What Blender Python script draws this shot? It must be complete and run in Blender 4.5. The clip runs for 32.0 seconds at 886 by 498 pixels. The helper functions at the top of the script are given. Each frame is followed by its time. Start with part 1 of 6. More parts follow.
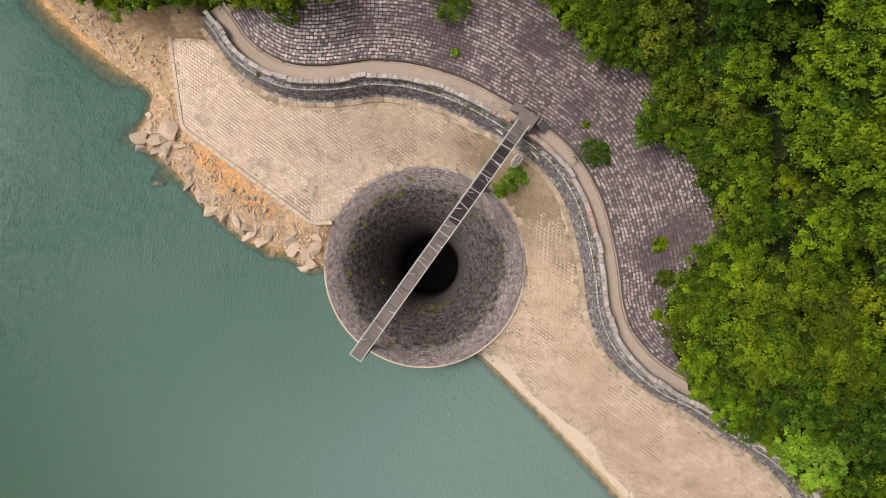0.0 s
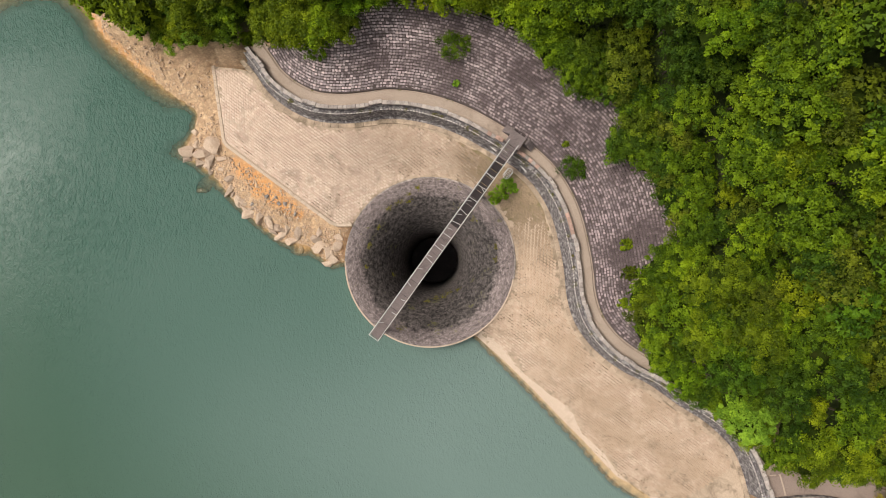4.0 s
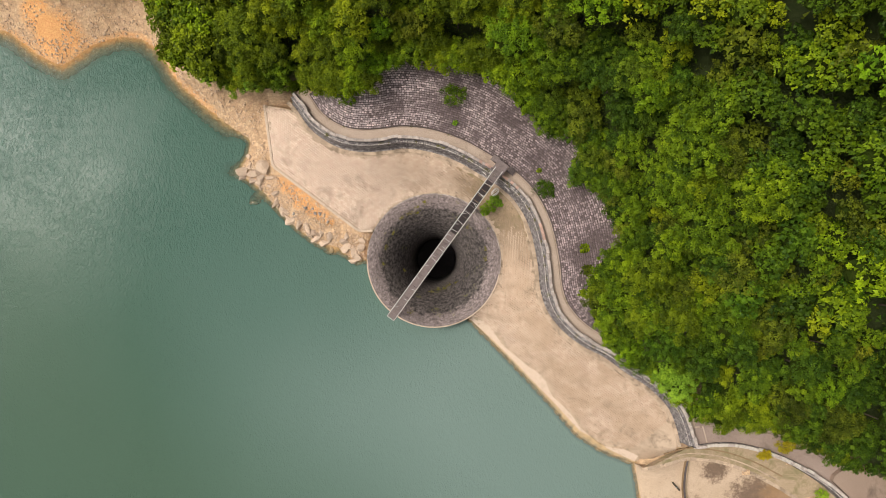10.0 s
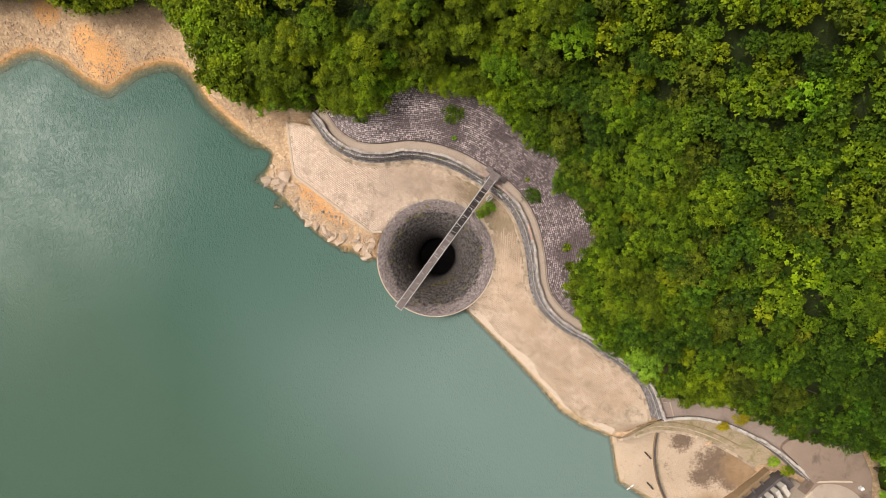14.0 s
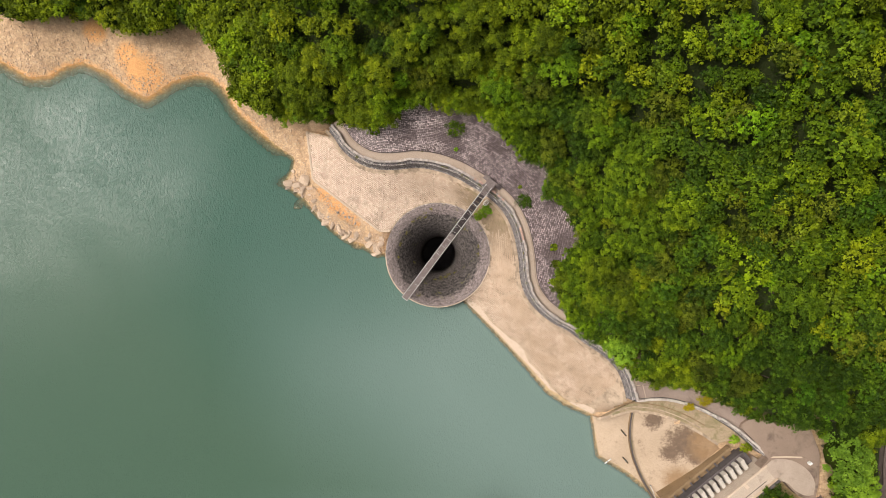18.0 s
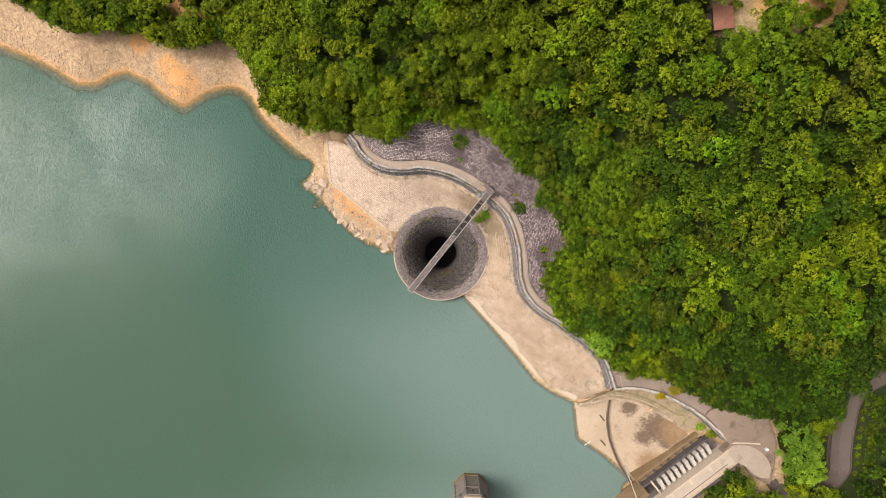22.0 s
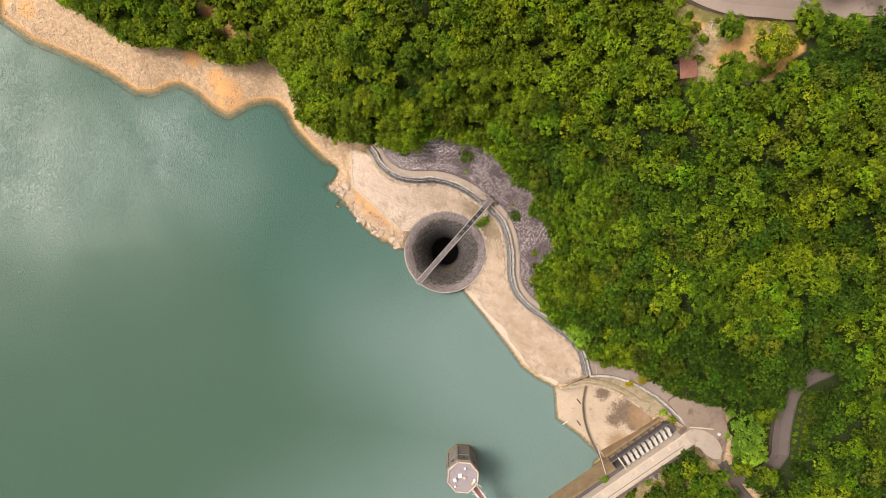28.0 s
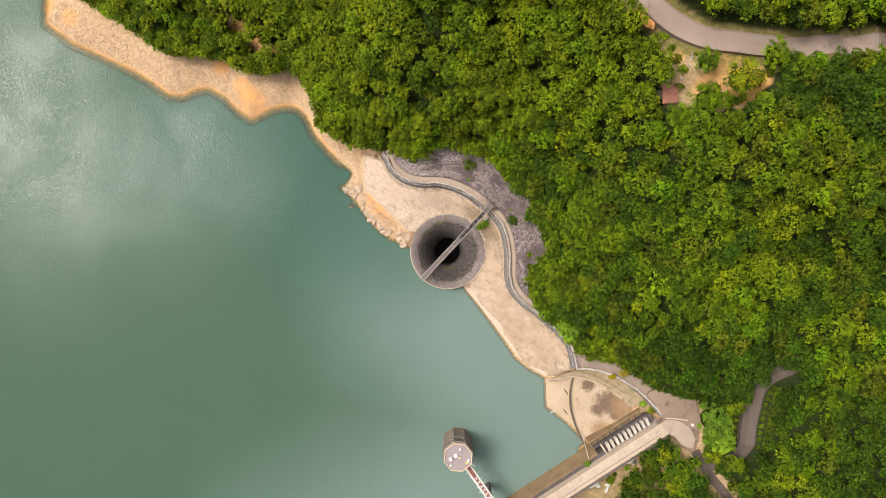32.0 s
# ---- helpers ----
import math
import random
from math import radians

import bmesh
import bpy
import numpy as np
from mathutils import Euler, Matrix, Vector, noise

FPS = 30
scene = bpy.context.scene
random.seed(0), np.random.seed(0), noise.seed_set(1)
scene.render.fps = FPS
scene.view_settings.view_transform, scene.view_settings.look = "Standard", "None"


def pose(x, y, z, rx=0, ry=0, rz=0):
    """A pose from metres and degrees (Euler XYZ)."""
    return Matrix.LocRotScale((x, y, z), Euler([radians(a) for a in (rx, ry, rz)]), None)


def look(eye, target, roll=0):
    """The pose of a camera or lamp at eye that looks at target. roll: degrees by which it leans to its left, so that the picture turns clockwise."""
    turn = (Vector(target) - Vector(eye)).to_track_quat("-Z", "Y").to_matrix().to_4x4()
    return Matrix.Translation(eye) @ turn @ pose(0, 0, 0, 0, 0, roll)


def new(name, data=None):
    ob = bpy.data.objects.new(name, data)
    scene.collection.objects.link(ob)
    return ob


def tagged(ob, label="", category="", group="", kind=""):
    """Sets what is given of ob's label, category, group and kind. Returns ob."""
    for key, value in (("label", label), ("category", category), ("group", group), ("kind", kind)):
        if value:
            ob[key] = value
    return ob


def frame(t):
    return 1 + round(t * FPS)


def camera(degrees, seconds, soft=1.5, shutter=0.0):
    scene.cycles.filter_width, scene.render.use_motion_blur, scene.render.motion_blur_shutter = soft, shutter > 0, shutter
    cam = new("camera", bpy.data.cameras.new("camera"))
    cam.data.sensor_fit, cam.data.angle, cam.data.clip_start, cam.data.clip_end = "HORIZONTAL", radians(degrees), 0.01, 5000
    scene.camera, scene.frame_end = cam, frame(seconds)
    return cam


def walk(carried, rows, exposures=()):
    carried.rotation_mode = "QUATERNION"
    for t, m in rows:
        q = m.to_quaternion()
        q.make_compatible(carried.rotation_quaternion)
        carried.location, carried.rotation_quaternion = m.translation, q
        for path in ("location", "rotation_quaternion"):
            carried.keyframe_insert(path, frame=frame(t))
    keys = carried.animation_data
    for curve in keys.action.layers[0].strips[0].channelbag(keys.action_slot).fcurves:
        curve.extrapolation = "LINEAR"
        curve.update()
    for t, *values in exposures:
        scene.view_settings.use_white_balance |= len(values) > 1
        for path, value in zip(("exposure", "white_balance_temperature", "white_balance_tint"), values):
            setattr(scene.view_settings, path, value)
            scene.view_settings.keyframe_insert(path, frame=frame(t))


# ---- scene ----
cam = camera(73.7, 32.0, soft=0.9)
walk(cam, [
    (0, pose(2.33, 0.33, 66.6, 1.437, 0.288, 0.555)),
    (1, pose(2.1, 0.62, 68.94, 1.023, 0.196, 0.351)),
    (2, pose(1.96, 0.8, 71.77, 0.775, 0.155, 0.368)),
    (3, pose(1.89, 0.9, 74.93, 0.638, 0.146, 0.504)),
    (4.5, pose(1.85, 0.99, 80.01, 0.547, 0.163, 0.775)),
    (6, pose(1.85, 1.07, 85.26, 0.508, 0.187, 1)),
    (8, pose(1.84, 1.2, 92.23, 0.445, 0.199, 1.13)),
    (10, pose(1.77, 1.38, 99.07, 0.325, 0.175, 1.096)),
    (12, pose(1.63, 1.58, 105.81, 0.157, 0.122, 1.021)),
    (14, pose(1.44, 1.75, 112.54, -0.021, 0.06, 1.055)),
    (16, pose(1.22, 1.86, 119.37, -0.17, 0.01, 1.319)),
    (18, pose(1, 1.88, 126.35, -0.264, -0.009, 1.869)),
    (20, pose(0.79, 1.86, 133.47, -0.301, 0.01, 2.681)),
    (22, pose(0.6, 1.81, 140.65, -0.3, 0.067, 3.661)),
    (24, pose(0.42, 1.8, 147.78, -0.301, 0.147, 4.667)),
    (26, pose(0.22, 1.88, 154.77, -0.341, 0.226, 5.565)),
    (28, pose(-0.06, 2.06, 161.62, -0.437, 0.275, 6.296)),
    (30, pose(-0.5, 2.26, 168.53, -0.55, 0.263, 6.965)),
    (31, pose(-0.81, 2.32, 172.17, -0.577, 0.226, 7.383)),
    (32, pose(-1.2, 2.3, 176.07, -0.549, 0.166, 7.959)),
], exposures=[(0, 0.0, 6550, 10), (3, 0.02, 6650, 10), (9, 0.08, 6800, 11), (19, 0.20, 6760, 11), (26, 0.28, 6760, 11), (32, 0.36, 6820, 11)])

# ---- world, sun, exposure: bright overcast, the sun behind thin cloud ----
SUN_FROM = Vector((-0.66, 0.15, 1.0)).normalized()
world = bpy.data.worlds.new("sky")
scene.world = world
world.use_nodes = True
wn, wl = world.node_tree.nodes, world.node_tree.links
sky = wn.new("ShaderNodeTexSky")
sky.sky_type, sky.sun_disc = "NISHITA", False
sky.sun_elevation = math.asin(SUN_FROM.z)
sky.sun_rotation = math.atan2(SUN_FROM.x, SUN_FROM.y)
sky.air_density, sky.dust_density, sky.ozone_density = 1.0, 6.0, 1.0
cloud = wn.new("ShaderNodeHueSaturation")
cloud.inputs["Saturation"].default_value = 0.10
wl.new(sky.outputs[0], cloud.inputs["Color"])
wl.new(cloud.outputs[0], wn["Background"].inputs["Color"])
wn["Background"].inputs["Strength"].default_value = 0.135
sun = new("sun", bpy.data.lights.new("sun", "SUN"))
sun.data.energy, sun.data.angle, sun.data.color = 1.95, radians(22), (1.0, 0.935, 0.84)
sun.matrix_world = look(SUN_FROM * 300, (0, 0, 0))


# ---- materials ----
def material(name):
    m = bpy.data.materials.new(name)
    m.use_nodes = True
    nt = m.node_tree
    return m, nt, nt.nodes["Principled BSDF"]


def node(nt, kind, **sockets):
    n = nt.nodes.new(kind)
    for k, v in sockets.items():
        n.inputs[k.replace("_", " ")].default_value = v
    return n


def ramp(nt, fac, stops):
    r = nt.nodes.new("ShaderNodeValToRGB")
    el = r.color_ramp.elements
    while len(el) < len(stops):
        el.new(0.5)
    for e, (p, c) in zip(el, stops):
        e.position, e.color = p, (*c, 1)
    nt.links.new(fac, r.inputs[0])
    return r.outputs[0]


def mix(nt, fac, a, b, mode="MIX"):
    m = nt.nodes.new("ShaderNodeMix")
    m.data_type, m.blend_type = "RGBA", mode
    for sock, v in ((m.inputs[0], fac), (m.inputs[6], a), (m.inputs[7], b)):
        if hasattr(v, "links"):
            nt.links.new(v, sock)
        elif isinstance(v, (int, float)):
            sock.default_value = v
        else:
            sock.default_value = (*v, 1)
    return m.outputs[2]


def noise_tex(nt, scale, detail=4, rough=0.6, coord=None, stretch=None, dist=0.0):
    n = node(nt, "ShaderNodeTexNoise", Scale=scale, Detail=detail, Roughness=rough, Distortion=dist)
    c = coord or nt.nodes.new("ShaderNodeTexCoord").outputs["Object"]
    if stretch:
        mp = nt.nodes.new("ShaderNodeMapping")
        mp.inputs["Scale"].default_value, mp.inputs["Rotation"].default_value = stretch[0], (0, 0, stretch[1])
        nt.links.new(c, mp.inputs[0])
        c = mp.outputs[0]
    nt.links.new(c, n.inputs["Vector"])
    return n.outputs[0]


def world_coord(nt):
    return nt.nodes.new("ShaderNodeNewGeometry").outputs["Position"]


def bump(nt, bsdf, height, strength=0.4, dist=0.05):
    b = node(nt, "ShaderNodeBump", Strength=strength, Distance=dist)
    nt.links.new(height, b.inputs["Height"])
    nt.links.new(b.outputs[0], bsdf.inputs["Normal"])


def attr(nt, name):
    a = nt.nodes.new("ShaderNodeAttribute")
    a.attribute_name = name
    return a


def maths(nt, op, a, b=0.0, clamp=False):
    n = nt.nodes.new("ShaderNodeMath")
    n.operation, n.use_clamp = op, clamp
    for sock, v in zip(n.inputs, (a, b)):
        if hasattr(v, "links"):
            nt.links.new(v, sock)
        else:
            sock.default_value = v
    return n.outputs[0]


def mineral(name, dark, light, stain, rough=0.9, big=0.25, fine=9.0, stain_cut=0.62, relief=0.5, per_piece=0.0, stain_scale=0.5, island=False):
    """Stone, concrete or soil: grain, blotches, stains and, for pieces, a shade of its own for each."""
    m, nt, b = material(name)
    w = world_coord(nt)
    grain = noise_tex(nt, fine, 6, 0.7, w)
    blot = noise_tex(nt, big, 4, 0.6, w)
    base = mix(nt, blot, dark, light)
    base = mix(nt, 0.35, base, ramp(nt, grain, [(0.3, (0.12, 0.12, 0.12)), (0.7, (0.95, 0.95, 0.95))]), "OVERLAY")
    if per_piece:
        if island:
            rnd = nt.nodes.new("ShaderNodeNewGeometry").outputs["Random Per Island"]
        else:
            rnd = nt.nodes.new("ShaderNodeObjectInfo").outputs["Random"]
        base = mix(nt, per_piece, base, ramp(nt, rnd, [(0.0, (0.15, 0.14, 0.14)), (0.5, (0.5, 0.5, 0.5)), (1.0, (0.9, 0.88, 0.86))]), "OVERLAY")
    st = noise_tex(nt, stain_scale, 7, 0.72, w, dist=0.6)
    base = mix(nt, ramp(nt, st, [(stain_cut - 0.06, (0, 0, 0)), (stain_cut + 0.1, (0.85, 0.85, 0.85))]), base, stain)
    nt.links.new(base, b.inputs["Base Color"])
    b.inputs["Roughness"].default_value = rough
    b.inputs["Specular IOR Level"].default_value = 0.25
    bump(nt, b, grain, relief, 0.03)
    return m


def paver(name, island):
    """Setts: pale and pinkish towards the lake's arm, browner with leaf mould under the wooded slope."""
    m = mineral(name, (0.49, 0.362, 0.275), (0.68, 0.525, 0.43), (0.20, 0.145, 0.10), big=0.10, stain_cut=0.63, per_piece=0.22, stain_scale=0.22, island=island)
    nt = m.node_tree
    b = nt.nodes["Principled BSDF"]
    old = b.inputs["Base Color"].links[0].from_socket
    w = world_coord(nt)
    sep = nt.nodes.new("ShaderNodeSeparateXYZ")
    nt.links.new(w, sep.inputs[0])
    east = maths(nt, "MULTIPLY", maths(nt, "ADD", maths(nt, "ADD", sep.outputs[0], maths(nt, "MULTIPLY", sep.outputs[1], 0.55)), 9.0), 0.05, True)
    blotch = noise_tex(nt, 0.16, 5, 0.65, w)
    mould = maths(nt, "MULTIPLY", east, blotch)
    col = mix(nt, ramp(nt, mould, [(0.16, (0, 0, 0)), (0.58, (0.8, 0.8, 0.8))]), old, (0.36, 0.25, 0.165))
    # leaf mould where the bank narrows between the bell-mouth and the wall
    far = nt.nodes.new("ShaderNodeVectorMath")
    far.operation = "DISTANCE"
    nt.links.new(w, far.inputs[0])
    far.inputs[1].default_value = (11.0, 9.5, 3.5)
    corner = maths(nt, "MULTIPLY", maths(nt, "SUBTRACT", 1.35, maths(nt, "MULTIPLY", far.outputs["Value"], 0.105), True), maths(nt, "ADD", noise_tex(nt, 0.5, 6, 0.7, w), 0.25))
    col = mix(nt, ramp(nt, corner, [(0.18, (0, 0, 0)), (0.75, (0.9, 0.9, 0.9))]), col, (0.185, 0.135, 0.085))
    smudge = noise_tex(nt, 0.42, 6, 0.75, w, dist=0.8)
    col = mix(nt, ramp(nt, smudge, [(0.54, (0, 0, 0)), (0.68, (0.7, 0.7, 0.7))]), col, (0.21, 0.16, 0.11))
    fleck = noise_tex(nt, 2.4, 6, 0.75, w)
    col = mix(nt, maths(nt, "MULTIPLY", ramp(nt, fleck, [(0.56, (0, 0, 0)), (0.66, (0.8, 0.8, 0.8))]), ramp(nt, noise_tex(nt, 0.13, 4, 0.6, w), [(0.45, (0, 0, 0)), (0.62, (1, 1, 1))])), col, (0.15, 0.115, 0.075))
    nt.links.new(col, b.inputs["Base Color"])
    return m


CONCRETE = mineral("pale_concrete", (0.46, 0.35, 0.26), (0.60, 0.48, 0.38), (0.30, 0.23, 0.17), big=0.12, stain_scale=0.25)
SILTED = mineral("silty_concrete", (0.47, 0.355, 0.265), (0.61, 0.485, 0.39), (0.38, 0.285, 0.21), big=0.10, stain_scale=0.2)
PAVER = paver("paving_stone", False)
PAVER_ALL = paver("paving_stone_field", True)
JOINT = mineral("paving_bed", (0.37, 0.275, 0.195), (0.50, 0.385, 0.29), (0.12, 0.09, 0.06), stain_scale=0.3, stain_cut=0.55)
PITCH = mineral("pitching_stone", (0.20, 0.152, 0.156), (0.53, 0.45, 0.445), (0.115, 0.084, 0.086), big=0.30, per_piece=0.85, stain_scale=0.15, stain_cut=0.5)
PITCH_ALL = mineral("pitching_stone_field", (0.20, 0.152, 0.156), (0.53, 0.45, 0.445), (0.115, 0.084, 0.086), big=0.30, per_piece=0.85, stain_scale=0.15, stain_cut=0.5, island=True)
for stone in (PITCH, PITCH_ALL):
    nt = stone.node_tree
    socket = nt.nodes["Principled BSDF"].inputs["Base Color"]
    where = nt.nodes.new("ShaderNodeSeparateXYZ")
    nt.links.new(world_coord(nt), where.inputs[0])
    # multiply the stones darker towards the east, unevenly by noise
    toned = maths(nt, "MULTIPLY", maths(nt, "MULTIPLY", maths(nt, "ADD", where.outputs[0], 1.0), 0.07, True), maths(nt, "ADD", noise_tex(nt, 0.3, 5, 0.7, world_coord(nt)), 0.25), True)
    nt.links.new(mix(nt, toned, socket.links[0].from_socket, (0.52, 0.49, 0.50), "MULTIPLY"), socket)
PITCH_BED = mineral("pitching_bed", (0.065, 0.049, 0.047), (0.11, 0.086, 0.08), (0.05, 0.05, 0.03))
WALL_DARK = mineral("weathered_masonry", (0.05, 0.042, 0.045), (0.17, 0.148, 0.15), (0.46, 0.43, 0.405), big=1.2, stain_cut=0.525, stain_scale=2.6, relief=0.9)
COPING = mineral("coping_stone", (0.30, 0.255, 0.23), (0.52, 0.455, 0.415), (0.18, 0.145, 0.125), per_piece=0.3, stain_scale=1.3, stain_cut=0.58)
KERBSTONE = mineral("kerb_stone", (0.34, 0.255, 0.18), (0.49, 0.38, 0.285), (0.17, 0.13, 0.09), per_piece=0.25, stain_scale=0.6, stain_cut=0.55)
EDGING = mineral("limewashed_edging", (0.42, 0.375, 0.345), (0.62, 0.565, 0.525), (0.22, 0.19, 0.17), per_piece=0.4, stain_scale=0.8)
LIMED = mineral("limed_crest_stone", (0.24, 0.20, 0.185), (0.46, 0.40, 0.36), (0.13, 0.11, 0.10), per_piece=0.4, stain_scale=0.7, stain_cut=0.52)
COPING_RED = mineral("reddish_coping_stone", (0.36, 0.22, 0.17), (0.52, 0.36, 0.30), (0.20, 0.15, 0.12), per_piece=0.3, stain_scale=0.9)
PATHWAY = mineral("footpath_concrete", (0.31, 0.235, 0.182), (0.44, 0.35, 0.285), (0.19, 0.142, 0.108), big=0.3, stain_scale=0.4)
LANE = mineral("lane_tarmac", (0.085, 0.064, 0.056), (0.135, 0.105, 0.092), (0.06, 0.045, 0.04), big=0.3)
ASPHALT = mineral("worn_road", (0.21, 0.155, 0.128), (0.33, 0.255, 0.215), (0.13, 0.095, 0.078), big=0.18, stain_scale=0.2)
BENCHMAT = mineral("mossy_bench_concrete", (0.26, 0.19, 0.125), (0.40, 0.305, 0.205), (0.19, 0.165, 0.08), big=0.3, stain_scale=0.35, stain_cut=0.52)
YARD = mineral("worn_yard_tarmac", (0.16, 0.11, 0.083), (0.35, 0.262, 0.205), (0.09, 0.062, 0.047), big=0.09, stain_scale=0.2, stain_cut=0.56)
ROADWAY = mineral("dam_road_concrete", (0.38, 0.30, 0.235), (0.52, 0.43, 0.355), (0.26, 0.20, 0.16), big=0.2)
BENDMAT = mineral("worn_bend_concrete", (0.29, 0.225, 0.178), (0.48, 0.385, 0.315), (0.17, 0.13, 0.105), big=0.22, stain_scale=0.3)
BROWN = mineral("silt_stained_concrete", (0.15, 0.098, 0.052), (0.30, 0.205, 0.12), (0.085, 0.06, 0.038), big=0.3, stain_scale=0.5)
DARKCON = mineral("damp_dark_concrete", (0.06, 0.05, 0.05), (0.13, 0.11, 0.11), (0.18, 0.16, 0.14), big=0.4)
FINMAT = mineral("lime_streaked_concrete", (0.38, 0.34, 0.30), (0.58, 0.53, 0.47), (0.20, 0.17, 0.14), stain_scale=1.2)
WHITECON = mineral("whitened_concrete", (0.50, 0.48, 0.46), (0.72, 0.70, 0.67), (0.22, 0.20, 0.18), stain_scale=1.2)
TOWER_STONE = mineral("tower_masonry", (0.16, 0.13, 0.112), (0.27, 0.23, 0.205), (0.11, 0.095, 0.085), big=0.5, stain_scale=0.7)
ROOF_MAT = mineral("mauve_roof_screed", (0.25, 0.20, 0.21), (0.33, 0.28, 0.285), (0.20, 0.16, 0.16), big=0.5)
DECK = mineral("bridge_deck_concrete", (0.13, 0.102, 0.098), (0.22, 0.18, 0.172), (0.085, 0.066, 0.064), big=0.6)
PLANK = mineral("dark_deck_plate", (0.032, 0.025, 0.025), (0.06, 0.048, 0.048), (0.03, 0.025, 0.022), per_piece=0.3)
ROCK = mineral("shore_rock", (0.33, 0.235, 0.165), (0.53, 0.415, 0.325), (0.24, 0.15, 0.09), big=0.7, per_piece=0.3, relief=0.9, stain_scale=1.2)
ROCK_GREY = mineral("grey_rock", (0.235, 0.205, 0.185), (0.40, 0.365, 0.34), (0.14, 0.12, 0.11), big=0.7, per_piece=0.3)
PEBBLE = mineral("shore_stones", (0.40, 0.28, 0.185), (0.60, 0.455, 0.335), (0.28, 0.18, 0.105), big=0.2, per_piece=0.3, island=True)
HEAP = mineral("orange_soil", (0.50, 0.22, 0.06), (0.76, 0.40, 0.15), (0.38, 0.17, 0.06), big=0.8, fine=5.0)
TERRACOTTA = mineral("rusty_roof", (0.22, 0.09, 0.06), (0.36, 0.17, 0.12), (0.14, 0.07, 0.05), big=1.0)
BARK = mineral("bark", (0.05, 0.038, 0.026), (0.10, 0.078, 0.055), (0.05, 0.045, 0.03), big=1.5)


def metal(name, colour, rough=0.5, metallic=0.0):
    m, nt, b = material(name)
    n = noise_tex(nt, 6.0, 5, 0.7, world_coord(nt))
    nt.links.new(mix(nt, ramp(nt, n, [(0.45, (0, 0, 0)), (0.75, (0.5, 0.5, 0.5))]), colour, [c * 0.45 for c in colour]), b.inputs["Base Color"])
    b.inputs["Roughness"].default_value, b.inputs["Metallic"].default_value = rough, metallic
    bump(nt, b, n, 0.2, 0.01)
    return m


RAIL = metal("weathered_white_rail", (0.55, 0.53, 0.50))
WHITE = metal("white_paint", (0.80, 0.79, 0.77))
STEEL = metal("grey_steel", (0.22, 0.22, 0.22), 0.45, 0.6)
REDDECK = metal("red_oxide_deck", (0.24, 0.075, 0.06), 0.7)
YELLOW = metal("yellow_paint", (0.75, 0.60, 0.10))


def funnel_stone():
    """Concentric courses of small setts, with moss and soot-dark water stains."""
    m, nt, b = material("funnel_masonry")
    uv = nt.nodes.new("ShaderNodeUVMap").outputs[0]
    brick = nt.nodes.new("ShaderNodeTexBrick")
    nt.links.new(uv, brick.inputs["Vector"])
    for k, v in (("Scale", 1.0), ("Mortar Size", 0.018), ("Mortar Smooth", 0.4), ("Brick Width", 0.34), ("Row Height", 0.17)):
        brick.inputs[k].default_value = v
    brick.inputs["Color1"].default_value, brick.inputs["Color2"].default_value = (0.165, 0.132, 0.127, 1), (0.285, 0.233, 0.222, 1)
    brick.inputs["Mortar"].default_value = (0.115, 0.092, 0.088, 1)
    w = world_coord(nt)
    sep = nt.nodes.new("ShaderNodeSeparateXYZ")
    nt.links.new(w, sep.inputs[0])
    wet = noise_tex(nt, 0.55, 6, 0.7, w)
    # the courses below the crest stay damp and carry black algae
    zone = maths(nt, "ADD", maths(nt, "MULTIPLY", sep.outputs[2], 0.40), maths(nt, "MULTIPLY", wet, 0.7))
    algae = ramp(nt, zone, [(0.80, (1, 1, 1)), (1.10, (0, 0, 0))])
    grain = noise_tex(nt, 2.2, 9, 0.8, w)
    soot = mix(nt, ramp(nt, grain, [(0.36, (0, 0, 0)), (0.66, (1, 1, 1))]), (0.028, 0.024, 0.023), (0.155, 0.132, 0.123))
    base = mix(nt, algae, brick.outputs[0], soot)
    base = mix(nt, 0.7, base, ramp(nt, grain, [(0.36, (0.15, 0.15, 0.15)), (0.64, (0.9, 0.9, 0.9))]), "OVERLAY")
    moss = maths(nt, "MULTIPLY", noise_tex(nt, 0.42, 3, 0.5, w), noise_tex(nt, 2.2, 5, 0.7, w))
    base = mix(nt, ramp(nt, moss, [(0.345, (0, 0, 0)), (0.41, (0.75, 0.75, 0.75))]), base, (0.12, 0.12, 0.025))
    nt.links.new(base, b.inputs["Base Color"])
    b.inputs["Roughness"].default_value = 0.9
    b.inputs["Specular IOR Level"].default_value = 0.2
    bump(nt, b, maths(nt, "ADD", grain, maths(nt, "MULTIPLY", brick.outputs["Fac"], -0.8)), 0.6, 0.04)
    return m


FUNNEL = funnel_stone()
MOULD = mineral("leaf_mould", (0.20, 0.14, 0.088), (0.34, 0.25, 0.165), (0.13, 0.115, 0.045), big=0.5, fine=6.0, stain_scale=0.7, stain_cut=0.56)
JOINT_WEED = mineral("dry_weeds", (0.10, 0.07, 0.04), (0.17, 0.125, 0.08), (0.07, 0.06, 0.03))


